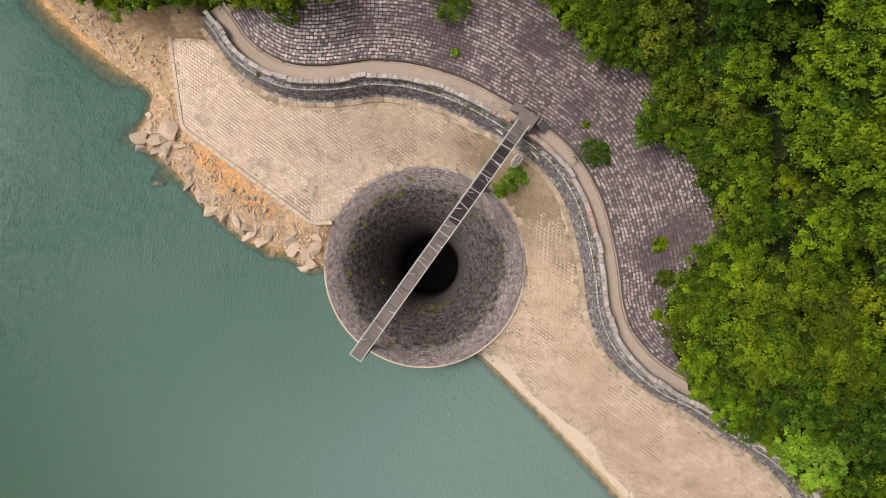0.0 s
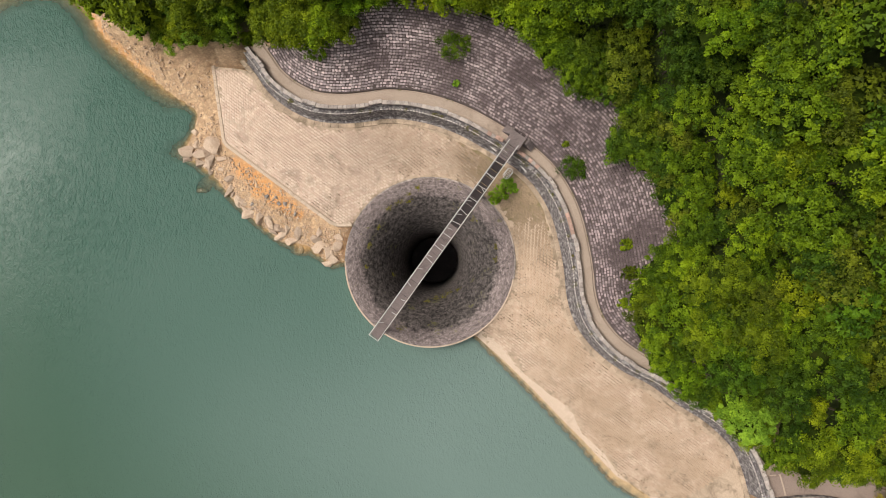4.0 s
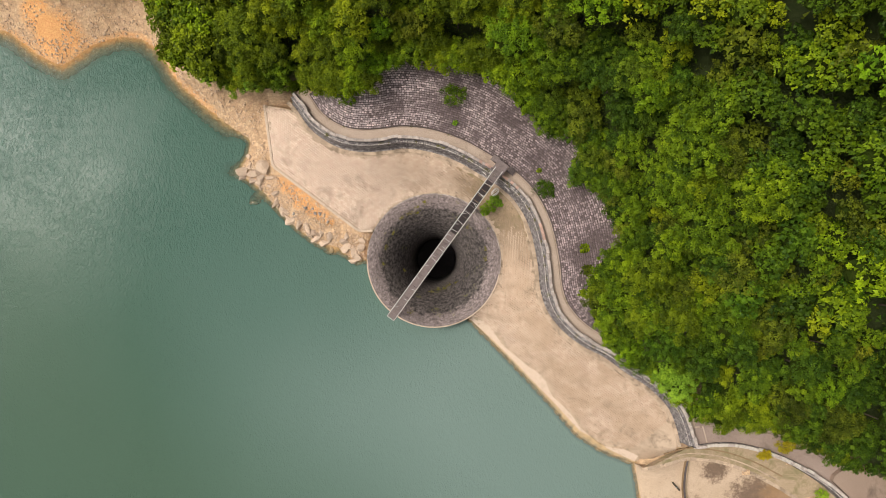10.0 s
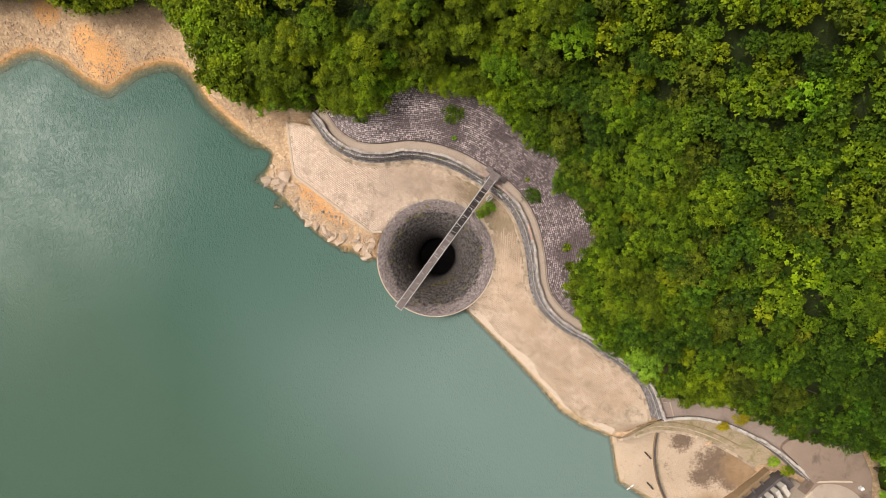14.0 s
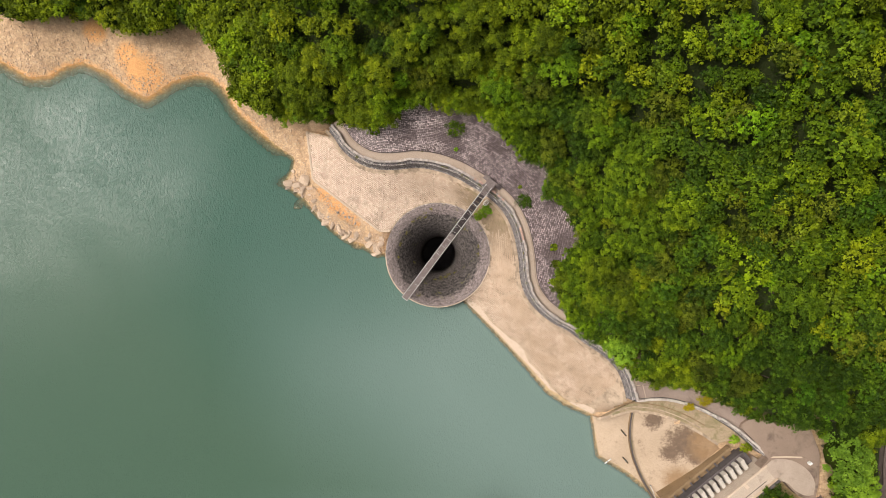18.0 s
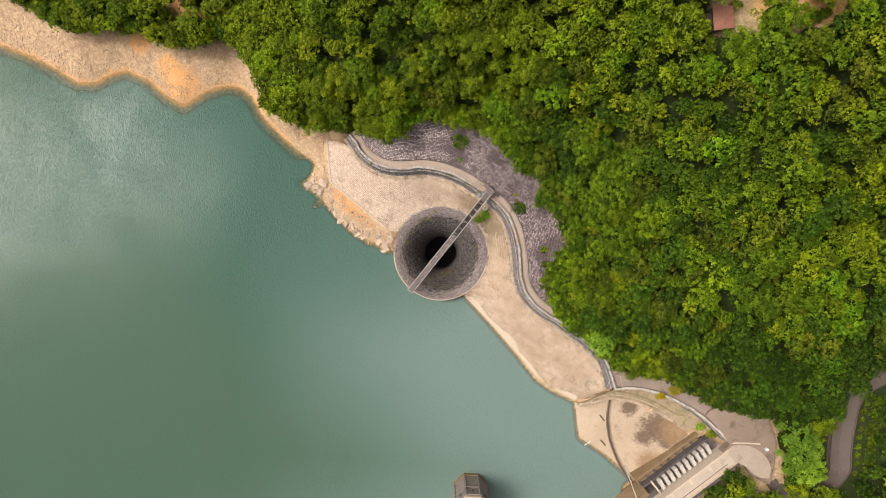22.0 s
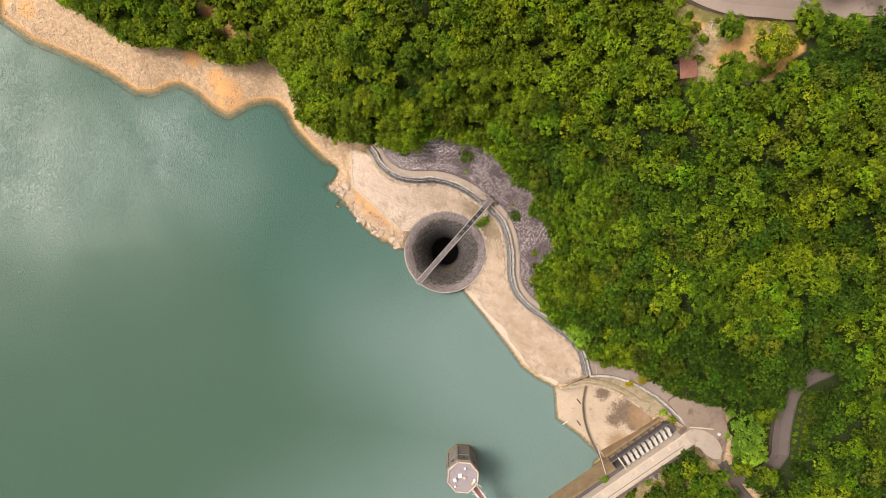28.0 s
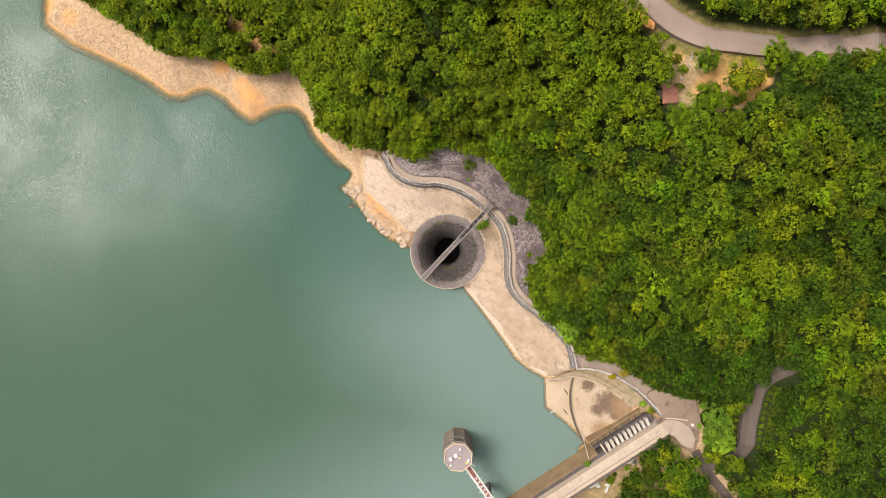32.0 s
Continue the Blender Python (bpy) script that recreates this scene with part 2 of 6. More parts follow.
def soil():
    """Bare shore, orange clay, grass and forest floor, by the ground's own masks."""
    m, nt, b = material("ground_soil")
    w = world_coord(nt)
    a = attr(nt, "cover").outputs["Color"]
    sep = nt.nodes.new("ShaderNodeSeparateColor")
    nt.links.new(a, sep.inputs[0])
    fine, mid = noise_tex(nt, 4.0, 10, 0.82, w), noise_tex(nt, 0.6, 6, 0.7, w)
    shore = mix(nt, mid, (0.42, 0.265, 0.145), (0.61, 0.44, 0.295))
    shore = mix(nt, 0.6, shore, ramp(nt, fine, [(0.3, (0.1, 0.1, 0.1)), (0.7, (0.95, 0.95, 0.95))]), "OVERLAY")
    cell = nt.nodes.new("ShaderNodeTexVoronoi")
    cell.inputs["Scale"].default_value = 1.9
    nt.links.new(w, cell.inputs["Vector"])
    tone = nt.nodes.new("ShaderNodeSeparateColor")
    nt.links.new(cell.outputs["Color"], tone.inputs[0])
    shore = mix(nt, 0.24, shore, ramp(nt, tone.outputs[0], [(0.0, (0.12, 0.11, 0.11)), (0.55, (0.5, 0.5, 0.5)), (1.0, (0.92, 0.90, 0.88))]), "OVERLAY")
    shore = mix(nt, ramp(nt, cell.outputs["Distance"], [(0.55, (0, 0, 0)), (0.9, (0.4, 0.4, 0.4))]), shore, (0.26, 0.165, 0.10))
    clay = mix(nt, fine, (0.54, 0.225, 0.065), (0.84, 0.50, 0.24))
    clay = mix(nt, 0.5, clay, ramp(nt, fine, [(0.35, (0.18, 0.16, 0.15)), (0.65, (0.85, 0.85, 0.85))]), "OVERLAY")
    cmask = maths(nt, "MULTIPLY", sep.outputs[1], maths(nt, "ADD", 0.35, mid), True)
    col = mix(nt, ramp(nt, cmask, [(0.30, (0, 0, 0)), (0.62, (1, 1, 1))]), shore, clay)
    grass = mix(nt, fine, (0.09, 0.09, 0.022), (0.24, 0.195, 0.07))
    gmask = maths(nt, "MULTIPLY", sep.outputs[2], maths(nt, "ADD", 0.45, mid), True)
    col = mix(nt, ramp(nt, gmask, [(0.35, (0, 0, 0)), (0.6, (1, 1, 1))]), col, grass)
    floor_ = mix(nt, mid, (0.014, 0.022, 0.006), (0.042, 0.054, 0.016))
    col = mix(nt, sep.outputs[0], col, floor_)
    nt.links.new(col, b.inputs["Base Color"])
    b.inputs["Roughness"].default_value = 0.95
    b.inputs["Specular IOR Level"].default_value = 0.15
    bump(nt, b, fine, 1.0, 0.16)
    return m


SOIL = soil()


def lake():
    """Turbid green water: the bed shows through only where it is shallow; fine wind ripples."""
    m, nt, b = material("lake_water")
    w = world_coord(nt)
    big = noise_tex(nt, 0.012, 3, 0.5, w)
    # sky reflection put into colour: paler, greyer off the paved bank than out lakeward
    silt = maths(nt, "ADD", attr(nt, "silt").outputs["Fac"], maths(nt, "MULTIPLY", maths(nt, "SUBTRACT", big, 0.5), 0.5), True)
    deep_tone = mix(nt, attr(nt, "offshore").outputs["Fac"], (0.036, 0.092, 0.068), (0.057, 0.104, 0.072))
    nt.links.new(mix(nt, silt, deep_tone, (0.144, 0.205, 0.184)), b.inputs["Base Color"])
    b.inputs["IOR"].default_value = 1.33
    # gusts roughen the open lake into short steep ripples that catch the bright sky
    gust = maths(nt, "MULTIPLY", attr(nt, "gust").outputs["Fac"], ramp(nt, noise_tex(nt, 0.13, 5, 0.6, w), [(0.25, (0.45, 0.45, 0.45)), (0.7, (1, 1, 1))]), True)
    nt.links.new(maths(nt, "ADD", 0.12, maths(nt, "MULTIPLY", gust, 0.6)), b.inputs["Specular IOR Level"])
    nt.links.new(maths(nt, "SUBTRACT", 0.26, maths(nt, "MULTIPLY", gust, 0.14)), b.inputs["Roughness"])
    calm = ramp(nt, noise_tex(nt, 0.05, 3, 0.5, w, ((1.0, 1.0, 1.0), 0.0), 0.4), [(0.35, (0.35, 0.35, 0.35)), (0.65, (1, 1, 1))])
    # short-crested wavelets running before the breeze, over finer chop
    wave_t = node(nt, "ShaderNodeTexWave", Scale=0.62, Distortion=15.0, Detail=3.0, Detail_Scale=1.5, Detail_Roughness=0.6)
    lean = nt.nodes.new("ShaderNodeMapping")
    lean.inputs["Rotation"].default_value = (0, 0, radians(-7))
    nt.links.new(w, lean.inputs[0])
    nt.links.new(lean.outputs[0], wave_t.inputs["Vector"])
    rip = maths(nt, "MULTIPLY", wave_t.outputs["Fac"], ramp(nt, noise_tex(nt, 1.0, 3, 0.6, w), [(0.38, (0, 0, 0)), (0.62, (1, 1, 1))]))
    rip2 = noise_tex(nt, 2.7, 2, 0.6, w, ((1.0, 0.55, 1.0), radians(8)), 0.1)
    chop = maths(nt, "ADD", maths(nt, "MULTIPLY", rip, 0.30), maths(nt, "MULTIPLY", rip2, 0.95))
    bump(nt, b, maths(nt, "MULTIPLY", chop, maths(nt, "ADD", calm, maths(nt, "MULTIPLY", gust, 0.45))), 1.0, 0.12)
    clear = nt.nodes.new("ShaderNodeBsdfTransparent")
    clear.inputs[0].default_value = (0.96, 0.90, 0.76, 1)
    shader = nt.nodes.new("ShaderNodeMixShader")
    depth = attr(nt, "depth").outputs["Fac"]
    cut = maths(nt, "ADD", depth, maths(nt, "MULTIPLY", maths(nt, "SUBTRACT", noise_tex(nt, 0.8, 4, 0.6, w), 0.5), 0.35))
    nt.links.new(ramp(nt, cut, [(0.0, (0.04, 0.04, 0.04)), (0.35, (0.55, 0.55, 0.55)), (0.85, (1, 1, 1))]), shader.inputs[0])
    nt.links.new(clear.outputs[0], shader.inputs[1])
    nt.links.new(b.outputs[0], shader.inputs[2])
    nt.links.new(shader.outputs[0], nt.nodes["Material Output"].inputs["Surface"])
    return m


WATER = lake()


def leaf(name, dark, light, tip):
    """Leaves: each with its own shade, each spray younger or older, each tree with its own tone."""
    m, nt, b = material(name)
    g = nt.nodes.new("ShaderNodeNewGeometry")
    each, patch = g.outputs["Random Per Island"], noise_tex(nt, 0.16, 4, 0.6, g.outputs["Position"])
    spray = attr(nt, "spray").outputs["Fac"]
    tree_tone = maths(nt, "FRACT", maths(nt, "ADD", attr(nt, "tone").outputs["Fac"], nt.nodes.new("ShaderNodeObjectInfo").outputs["Random"]))
    col = mix(nt, maths(nt, "ADD", maths(nt, "MULTIPLY", each, 0.45), maths(nt, "MULTIPLY", spray, 0.55)), dark, light)
    young = maths(nt, "MULTIPLY", ramp(nt, spray, [(0.55, (0, 0, 0)), (0.9, (0.9, 0.9, 0.9))]), ramp(nt, patch, [(0.36, (0.25, 0.25, 0.25)), (0.66, (1, 1, 1))]))
    col = mix(nt, young, col, tip)
    col = mix(nt, 1.0, col, ramp(nt, tree_tone, [(0.0, (0.55, 0.57, 0.46)), (0.25, (0.84, 0.86, 0.70)), (0.6, (1.05, 1.05, 0.80)), (0.8, (1.28, 1.15, 0.72)), (1.0, (1.08, 1.30, 0.82))]), "MULTIPLY")
    nt.links.new(col, b.inputs["Base Color"])
    b.inputs["Roughness"].default_value = 0.55
    b.inputs["Specular IOR Level"].default_value = 0.12
    thin = nt.nodes.new("ShaderNodeBsdfTranslucent")
    nt.links.new(col, thin.inputs[0])
    shader = node(nt, "ShaderNodeMixShader", Fac=0.22)
    nt.links.new(b.outputs[0], shader.inputs[1])
    nt.links.new(thin.outputs[0], shader.inputs[2])
    nt.links.new(shader.outputs[0], nt.nodes["Material Output"].inputs["Surface"])
    return m


LEAVES = [
    leaf("mid_green_leaves", (0.022, 0.055, 0.004), (0.158, 0.246, 0.010), (0.208, 0.305, 0.013)),
    leaf("yellow_green_leaves", (0.040, 0.072, 0.004), (0.220, 0.282, 0.011), (0.27, 0.345, 0.014)),
    leaf("deep_green_leaves", (0.013, 0.038, 0.004), (0.084, 0.150, 0.011), (0.118, 0.200, 0.013)),
    leaf("olive_leaves", (0.030, 0.048, 0.005), (0.145, 0.180, 0.014), (0.19, 0.228, 0.017)),
    leaf("fresh_green_leaves", (0.085, 0.165, 0.016), (0.26, 0.43, 0.045), (0.32, 0.50, 0.055)),
]
FLOWERS = leaf("yellow_blossom", (0.62, 0.50, 0.02), (0.80, 0.68, 0.04), (0.80, 0.66, 0.03))
# twig colour taken near black to put the shade between sprays into it
INNER = mineral("shade_dark_inner_twigs", (0.012, 0.022, 0.003), (0.032, 0.048, 0.007), (0.03, 0.026, 0.008), big=1.1, fine=5.0, rough=1.0)
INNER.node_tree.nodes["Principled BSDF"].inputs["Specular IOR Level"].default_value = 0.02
GOLD = leaf("golden_leaves", (0.22, 0.18, 0.01), (0.40, 0.32, 0.02), (0.36, 0.32, 0.02))
WEED = leaf("moss_and_weeds", (0.11, 0.11, 0.015), (0.26, 0.22, 0.035), (0.30, 0.25, 0.04))


# ---- building helpers ----
def mesh_data(name, verts, faces, mats, smooth=False, index=None):
    me = bpy.data.meshes.new(name)
    me.from_pydata([tuple(map(float, v)) for v in verts], [], faces)
    for m in mats if isinstance(mats, (list, tuple)) else [mats]:
        me.materials.append(m)
    if smooth:
        me.polygons.foreach_set("use_smooth", [True] * len(me.polygons))
    if index is not None:
        me.polygons.foreach_set("material_index", list(index))
    me.update()
    return me


def thing(name, label, category, at=(0, 0, 0), group="", kind=""):
    ob = new(name)
    ob.location = at
    return tagged(ob, label, category, group, kind)


def part(name, me, parent=None, label="", m=None):
    """A mesh (data or bmesh with its material) as one object under a thing."""
    ob = new(name, me)
    if parent is not None:
        ob.parent = parent
    if m is not None:
        ob.matrix_basis = m
    return tagged(ob, label)


def box_data(name, mat, sx, sy, sz, bevel=0.0, z0=0.0, jit=0.0, seed=0):
    """A block on z0 with chamfered upper edges and slightly uneven corners."""
    rnd = random.Random(seed)
    b = bevel
    v, f = [], []
    rings = [(z0, 0), (z0 + sz - b, 0), (z0 + sz, b)] if b else [(z0, 0), (z0 + sz, 0)]
    for z, i in rings:
        for x, y in ((-1, -1), (1, -1), (1, 1), (-1, 1)):
            v.append((x * (sx / 2 - i) + rnd.uniform(-jit, jit), y * (sy / 2 - i) + rnd.uniform(-jit, jit), z + (rnd.uniform(-jit, jit) * 0.5 if z > z0 else 0)))
    n = len(rings)
    for r in range(n - 1):
        for k in range(4):
            f.append((r * 4 + k, r * 4 + (k + 1) % 4, r * 4 + 4 + (k + 1) % 4, r * 4 + 4 + k))
    f.append(tuple(range((n - 1) * 4, n * 4)))
    f.append((3, 2, 1, 0))
    return mesh_data(name, v, f, mat)


def bar_data(name, mat, length, r, sides=6):
    """A round bar along +x from the origin."""
    v, f = [], []
    for x in (0, length):
        for k in range(sides):
            a = 2 * math.pi * k / sides
            v.append((x, r * math.cos(a), r * math.sin(a)))
    for k in range(sides):
        f.append((k, (k + 1) % sides, sides + (k + 1) % sides, sides + k))
    f += [tuple(range(sides))[::-1], tuple(range(sides, 2 * sides))]
    return mesh_data(name, v, f, mat)


def along(a, b):
    """The pose that lays +x from a towards b."""
    a, b = Vector(a), Vector(b)
    return Matrix.Translation(a) @ (b - a).to_track_quat("X", "Z").to_matrix().to_4x4()


def spline(pts, step=0.5):
    """A smooth line through the points of the plan, sampled evenly."""
    p = np.array(pts, float)
    q = np.vstack([2 * p[0] - p[1], p, 2 * p[-1] - p[-2]])
    out = []
    for i in range(1, len(q) - 2):
        n = max(2, int(np.linalg.norm(q[i + 1] - q[i]) / 0.2))
        t = np.linspace(0, 1, n, endpoint=False)[:, None]
        a, b, c, d = q[i - 1], q[i], q[i + 1], q[i + 2]
        out.append(0.5 * (2 * b + (c - a) * t + (2 * a - 5 * b + 4 * c - d) * t ** 2 + (3 * b - a - 3 * c + d) * t ** 3))
    return resample(np.vstack(out + [p[-1:]]), step)


def resample(p, step):
    d = np.concatenate([[0], np.cumsum(np.linalg.norm(np.diff(p[:, :2], axis=0), axis=1))])
    s = np.linspace(0, d[-1], max(2, int(round(d[-1] / step)) + 1))
    return np.stack([np.interp(s, d, p[:, k]) for k in range(p.shape[1])], 1)


def normals(p):
    """Unit normals to the left of the line."""
    t = np.gradient(p[:, :2], axis=0)
    t /= np.linalg.norm(t, axis=1)[:, None]
    return np.stack([-t[:, 1], t[:, 0]], 1)


def distance(x, y, line):
    """Distance from points to a polyline, and the share of its length at the nearest place."""
    line = np.asarray(line, float)[:, :2]
    seg = np.linalg.norm(np.diff(line, axis=0), axis=1)
    cum = np.concatenate([[0], np.cumsum(seg)])
    best, at = np.full(np.shape(x), 1e9), np.zeros(np.shape(x))
    for i in range(len(line) - 1):
        (ax, ay), (bx, by) = line[i], line[i + 1]
        dx, dy = bx - ax, by - ay
        t = np.clip(((x - ax) * dx + (y - ay) * dy) / (dx * dx + dy * dy + 1e-12), 0, 1)
        d = np.hypot(x - ax - t * dx, y - ay - t * dy)
        near = d < best
        best, at = np.where(near, d, best), np.where(near, cum[i] + t * seg[i], at)
    return best, at / cum[-1]


def inside(x, y, poly):
    x, y = np.asarray(x, float), np.asarray(y, float)
    r = np.zeros(x.shape, bool)
    for (ax, ay), (bx, by) in zip(poly, np.roll(np.asarray(poly, float), -1, axis=0)):
        cross = (ay > y) != (by > y)
        r ^= cross & (x < (bx - ax) * (y - ay) / (by - ay + 1e-12) + ax)
    return r


def smooth01(v, a, b):
    t = np.clip((v - a) / (b - a), 0, 1)
    return t * t * (3 - 2 * t)


def wave(x, y, scale, seed=0):
    """Soft natural unevenness, -1 to 1."""
    r, v = random.Random(seed), 0
    for k in range(7):
        a, f = r.uniform(0, 6.28), r.uniform(0.6, 1.9) / scale
        v = v + np.sin((x * math.cos(a) + y * math.sin(a)) * f * 6.28 + r.uniform(0, 6.28)) / 7
    return v * 1.8


def sweep(name, line, profile, mat, smooth=False):
    """A profile of (offset to the left, height) carried along a line of the plan."""
    n, k = normals(line), len(profile)
    v = [(p[0] + q[0] * s, p[1] + q[1] * s, z) for p, q in zip(line, n) for s, z in profile]
    f = [(i * k + j, i * k + k + j, i * k + k + j + 1, i * k + j + 1) for i in range(len(line) - 1) for j in range(k - 1)]
    return mesh_data(name, v, f, mat, smooth)


def sheet(name, poly, height, mat, step=1.0, skirt=0.0):
    """A surface over a polygon of the plan, at the height of a function; skirt: how far its rim drops."""
    from mathutils.geometry import delaunay_2d_cdt
    poly = np.asarray(poly, float)
    ring = resample(np.vstack([poly, poly[:1]]), step)[:-1]
    xs, ys = np.meshgrid(np.arange(ring[:, 0].min(), ring[:, 0].max(), step), np.arange(ring[:, 1].min(), ring[:, 1].max(), step))
    xs, ys = xs.ravel(), ys.ravel()
    d, _ = distance(xs, ys, np.vstack([ring, ring[:1]]))
    keep = inside(xs, ys, ring) & (d > step * 0.45)
    pts = [Vector(p) for p in ring] + [Vector(p) for p in zip(xs[keep], ys[keep])]
    m = len(ring)
    co, _, faces, _, _, _ = delaunay_2d_cdt(pts, [(i, (i + 1) % m) for i in range(m)], [list(range(m))], 1, 1e-5)
    x, y = np.array([c[0] for c in co]), np.array([c[1] for c in co])
    v = list(zip(x, y, height(x, y)))
    faces = [tuple(f) for f in faces]
    if skirt:
        base = len(v)
        order = list(range(m))
        v += [(v[i][0], v[i][1], v[i][2] - skirt) for i in order]
        faces += [(order[i], base + i, base + (i + 1) % m, order[(i + 1) % m]) for i in range(m)]
    return mesh_data(name, v, faces, mat)


# ---- the plan ----
PARAPET = [(-22.1, 25.5), (-20.7, 23.8), (-19.2, 21.7), (-17.0, 20.0), (-14.7, 18.9), (-12.4, 18.5), (-9.9, 18.5), (-7.4, 18.8), (-5.7, 19.1), (-2.9, 19.0),
           (-0.1, 18.5), (2.8, 17.6), (5.6, 16.3), (9.5, 14.0), (11.5, 12.7), (13.5, 10.9), (14.9, 9.0), (16.0, 7.0), (16.8, 4.8), (17.5, 2.0), (18.0, -0.8), (18.3, -3.6),
           (19.1, -6.3), (20.5, -8.5), (22.4, -10.4), (24.9, -12.1), (28.0, -13.6), (31.5, -16.0), (35.3, -18.4), (38.5, -21.5), (40.0, -24.5), (41.0, -27.8)]
PARAPET_DAM = [(41.0, -27.8), (47.2, -27.4), (54.0, -29.1), (61.0, -32.7), (65.6, -36.4), (67.4, -37.9)]
FRONT_LEFT = [(-28.4, 25.0), (-26.8, 14.9), (-12.4, 4.5), (-10.1, 4.6)]
FRONT_RIGHT = [(6.0, -9.5), (13.8, -17.2), (20.2, -23.8), (24.4, -28.5), (28.7, -31.2), (34.1, -33.2)]
APRON = [(34.1, -33.3), (35.6, -41.8), (41.7, -45.2), (45.5, -48.1), (49.0, -50.9)]
BEACH = [(-126, 92), (-128.5, 66), (-127.1, 51.0), (-118.8, 46.3), (-110.0, 43.8), (-101.2, 41.1), (-94.9, 38.6), (-88.5, 35.2), (-84.3, 35.5), (-81.2, 37.6), (-77.1, 38.9), (-71.7, 36.7),
         (-67.0, 33.2), (-63.2, 31.5), (-57.9, 35.3), (-53.0, 36.8), (-49.6, 36.4), (-46.7, 34.3), (-43.6, 29.6), (-37.8, 24.5), (-34.0, 21.7), (-31.0, 19.6)]
ROCKY = [(-31.6, 16.6), (-33.0, 14.3), (-31.5, 12.9), (-29.0, 11.3), (-26.1, 7.8), (-23.1, 5.0), (-19.9, 2.6), (-16.1, 1.9), (-13.2, -0.5), (-11.1, 0.2)]
TREELINE = [(-127, 140), (-122, 72), (-114.8, 57.0), (-107.8, 53.9), (-97.4, 49.6), (-90.4, 45.7), (-86.9, 44.6), (-80.4, 44.6), (-70.6, 44.9), (-65.3, 42.6), (-57.1, 42.6), (-50.9, 44.7),
            (-46.1, 39.6), (-42.9, 34.3), (-41.3, 28.8), (-35.3, 27.2), (-27.0, 25.9)]
SLOPE_TOP = [(-19.2, 25.2), (-13.7, 24.1), (-9.0, 25.2), (-6.5, 28.0), (-1.5, 28.0), (4.5, 27.2), (10.0, 25.2), (13.3, 21.0), (16.9, 18.3), (19.6, 18.0), (20.6, 15.6), (19.4, 12.8), (24.3, 9.1), (26.8, 3.3),
             (23.6, -0.2), (22.3, -3.8), (24.6, -9.8)]
DAM_A, DAM_DIR = np.array([37.3, -65.7]), np.array([0.7568, 0.6537])      # upstream edge of the road on the dam
DAM_N = np.array([-DAM_DIR[1], DAM_DIR[0]])                              # towards the lake
RING_R, CREST = 11.0, 2.0

WALL_LINE = spline(PARAPET, 0.5)
WALL_LINE_DAM = spline(PARAPET_DAM, 0.5)
PATH_EDGE = WALL_LINE + normals(WALL_LINE) * 1.78
CURB_EDGE = WALL_LINE - normals(WALL_LINE) * 1.90
BENCH_EDGE = np.array([(34.6, -33.0), (38.0, -32.2), (41.6, -31.2), (46.5, -31.6), (51.0, -33.0), (55.5, -35.2), (59.0, -37.3)])
ring_arc = [(RING_R * math.cos(a), RING_R * math.sin(a)) for a in np.linspace(radians(155.5), radians(-57.7), 40)]
SHORE = np.array(BEACH + ROCKY + [(-6, -5), (3, -7)] + FRONT_RIGHT + APRON[1:] + [(27.4, -70.6), (-20, -111.6), (-60, -146), (-150, -210), (-900, -600)])
SHORE = np.vstack([[(-900, 700), (-180, 150)], SHORE])
LAND = np.vstack([SHORE, [(-900, -3000), (3000, -3000), (3000, 3000), (-900, 3000)]])
HILL_LINE = np.vstack([[(-900, 900)], TREELINE, WALL_LINE[4::6] + normals(WALL_LINE)[4::6] * 1.8, WALL_LINE_DAM[3::5] + normals(WALL_LINE_DAM)[3::5] * 3.2, [(75.5, -31.0), (78.4, -41.0), (79.0, -46.5), (84.0, -51.0), (93.0, -62.0), (125, -85), (900, -800)]])
HILL = np.vstack([HILL_LINE, [(3000, -800), (3000, 3000), (-900, 3000)]])


def plat_height(x, y):
    """The paved bank: from the water's edge and the crest of the bell-mouth up to the kerb under the wall."""
    dl, _ = distance(x, y, FRONT_LEFT)
    dr, _ = distance(x, y, FRONT_RIGHT + [(37.5, -33.4)])
    rr = np.abs(np.hypot(x, y) - RING_R)
    dc, _ = distance(x, y, CURB_EDGE)
    wl, wr, wg, wc = [1 / (d + 0.15) ** 1.6 for d in (dl, dr, rr, dc)]
    return (wl * 2.3 + wr * -0.12 + wg * 1.85 + wc * 5.0) / (wl + wr + wg + wc)


def apron_height(x, y):
    d, _ = distance(x, y, APRON)
    e, _ = distance(x, y, BENCH_EDGE)
    return -0.1 + 3.6 * d / (d + e + 0.01)


PLATFORM = np.vstack([FRONT_LEFT, np.array(ring_arc), FRONT_RIGHT[1:], [(37.0, -32.4), (39.3, -29.6)], CURB_EDGE[::-3]])
APRON_POLY = np.vstack([APRON, [(52.0, -47.2), (60.0, -38.4)], BENCH_EDGE[::-1]])
BENCH_POLY = np.vstack([BENCH_EDGE, [(62.5, -35.9)], (WALL_LINE_DAM - normals(WALL_LINE_DAM) * 0.64)[-3:4:-3], [(41.0, -29.3), (38.6, -30.6)]])
SLOPE_POLY = np.vstack([PATH_EDGE[3:-26:3], (PATH_EDGE + normals(WALL_LINE) * 8.5)[-27:3:-4]])
CLEARING = np.array([(35.0, 58.7), (37.1, 55.7), (41.0, 51.4), (42.7, 45.6), (43.6, 41.4), (46.9, 40.2), (52.2, 39.9), (58.7, 40.1), (62.4, 44.7), (65.2, 50.6), (64, 52), (46, 53), (38, 57.5)])
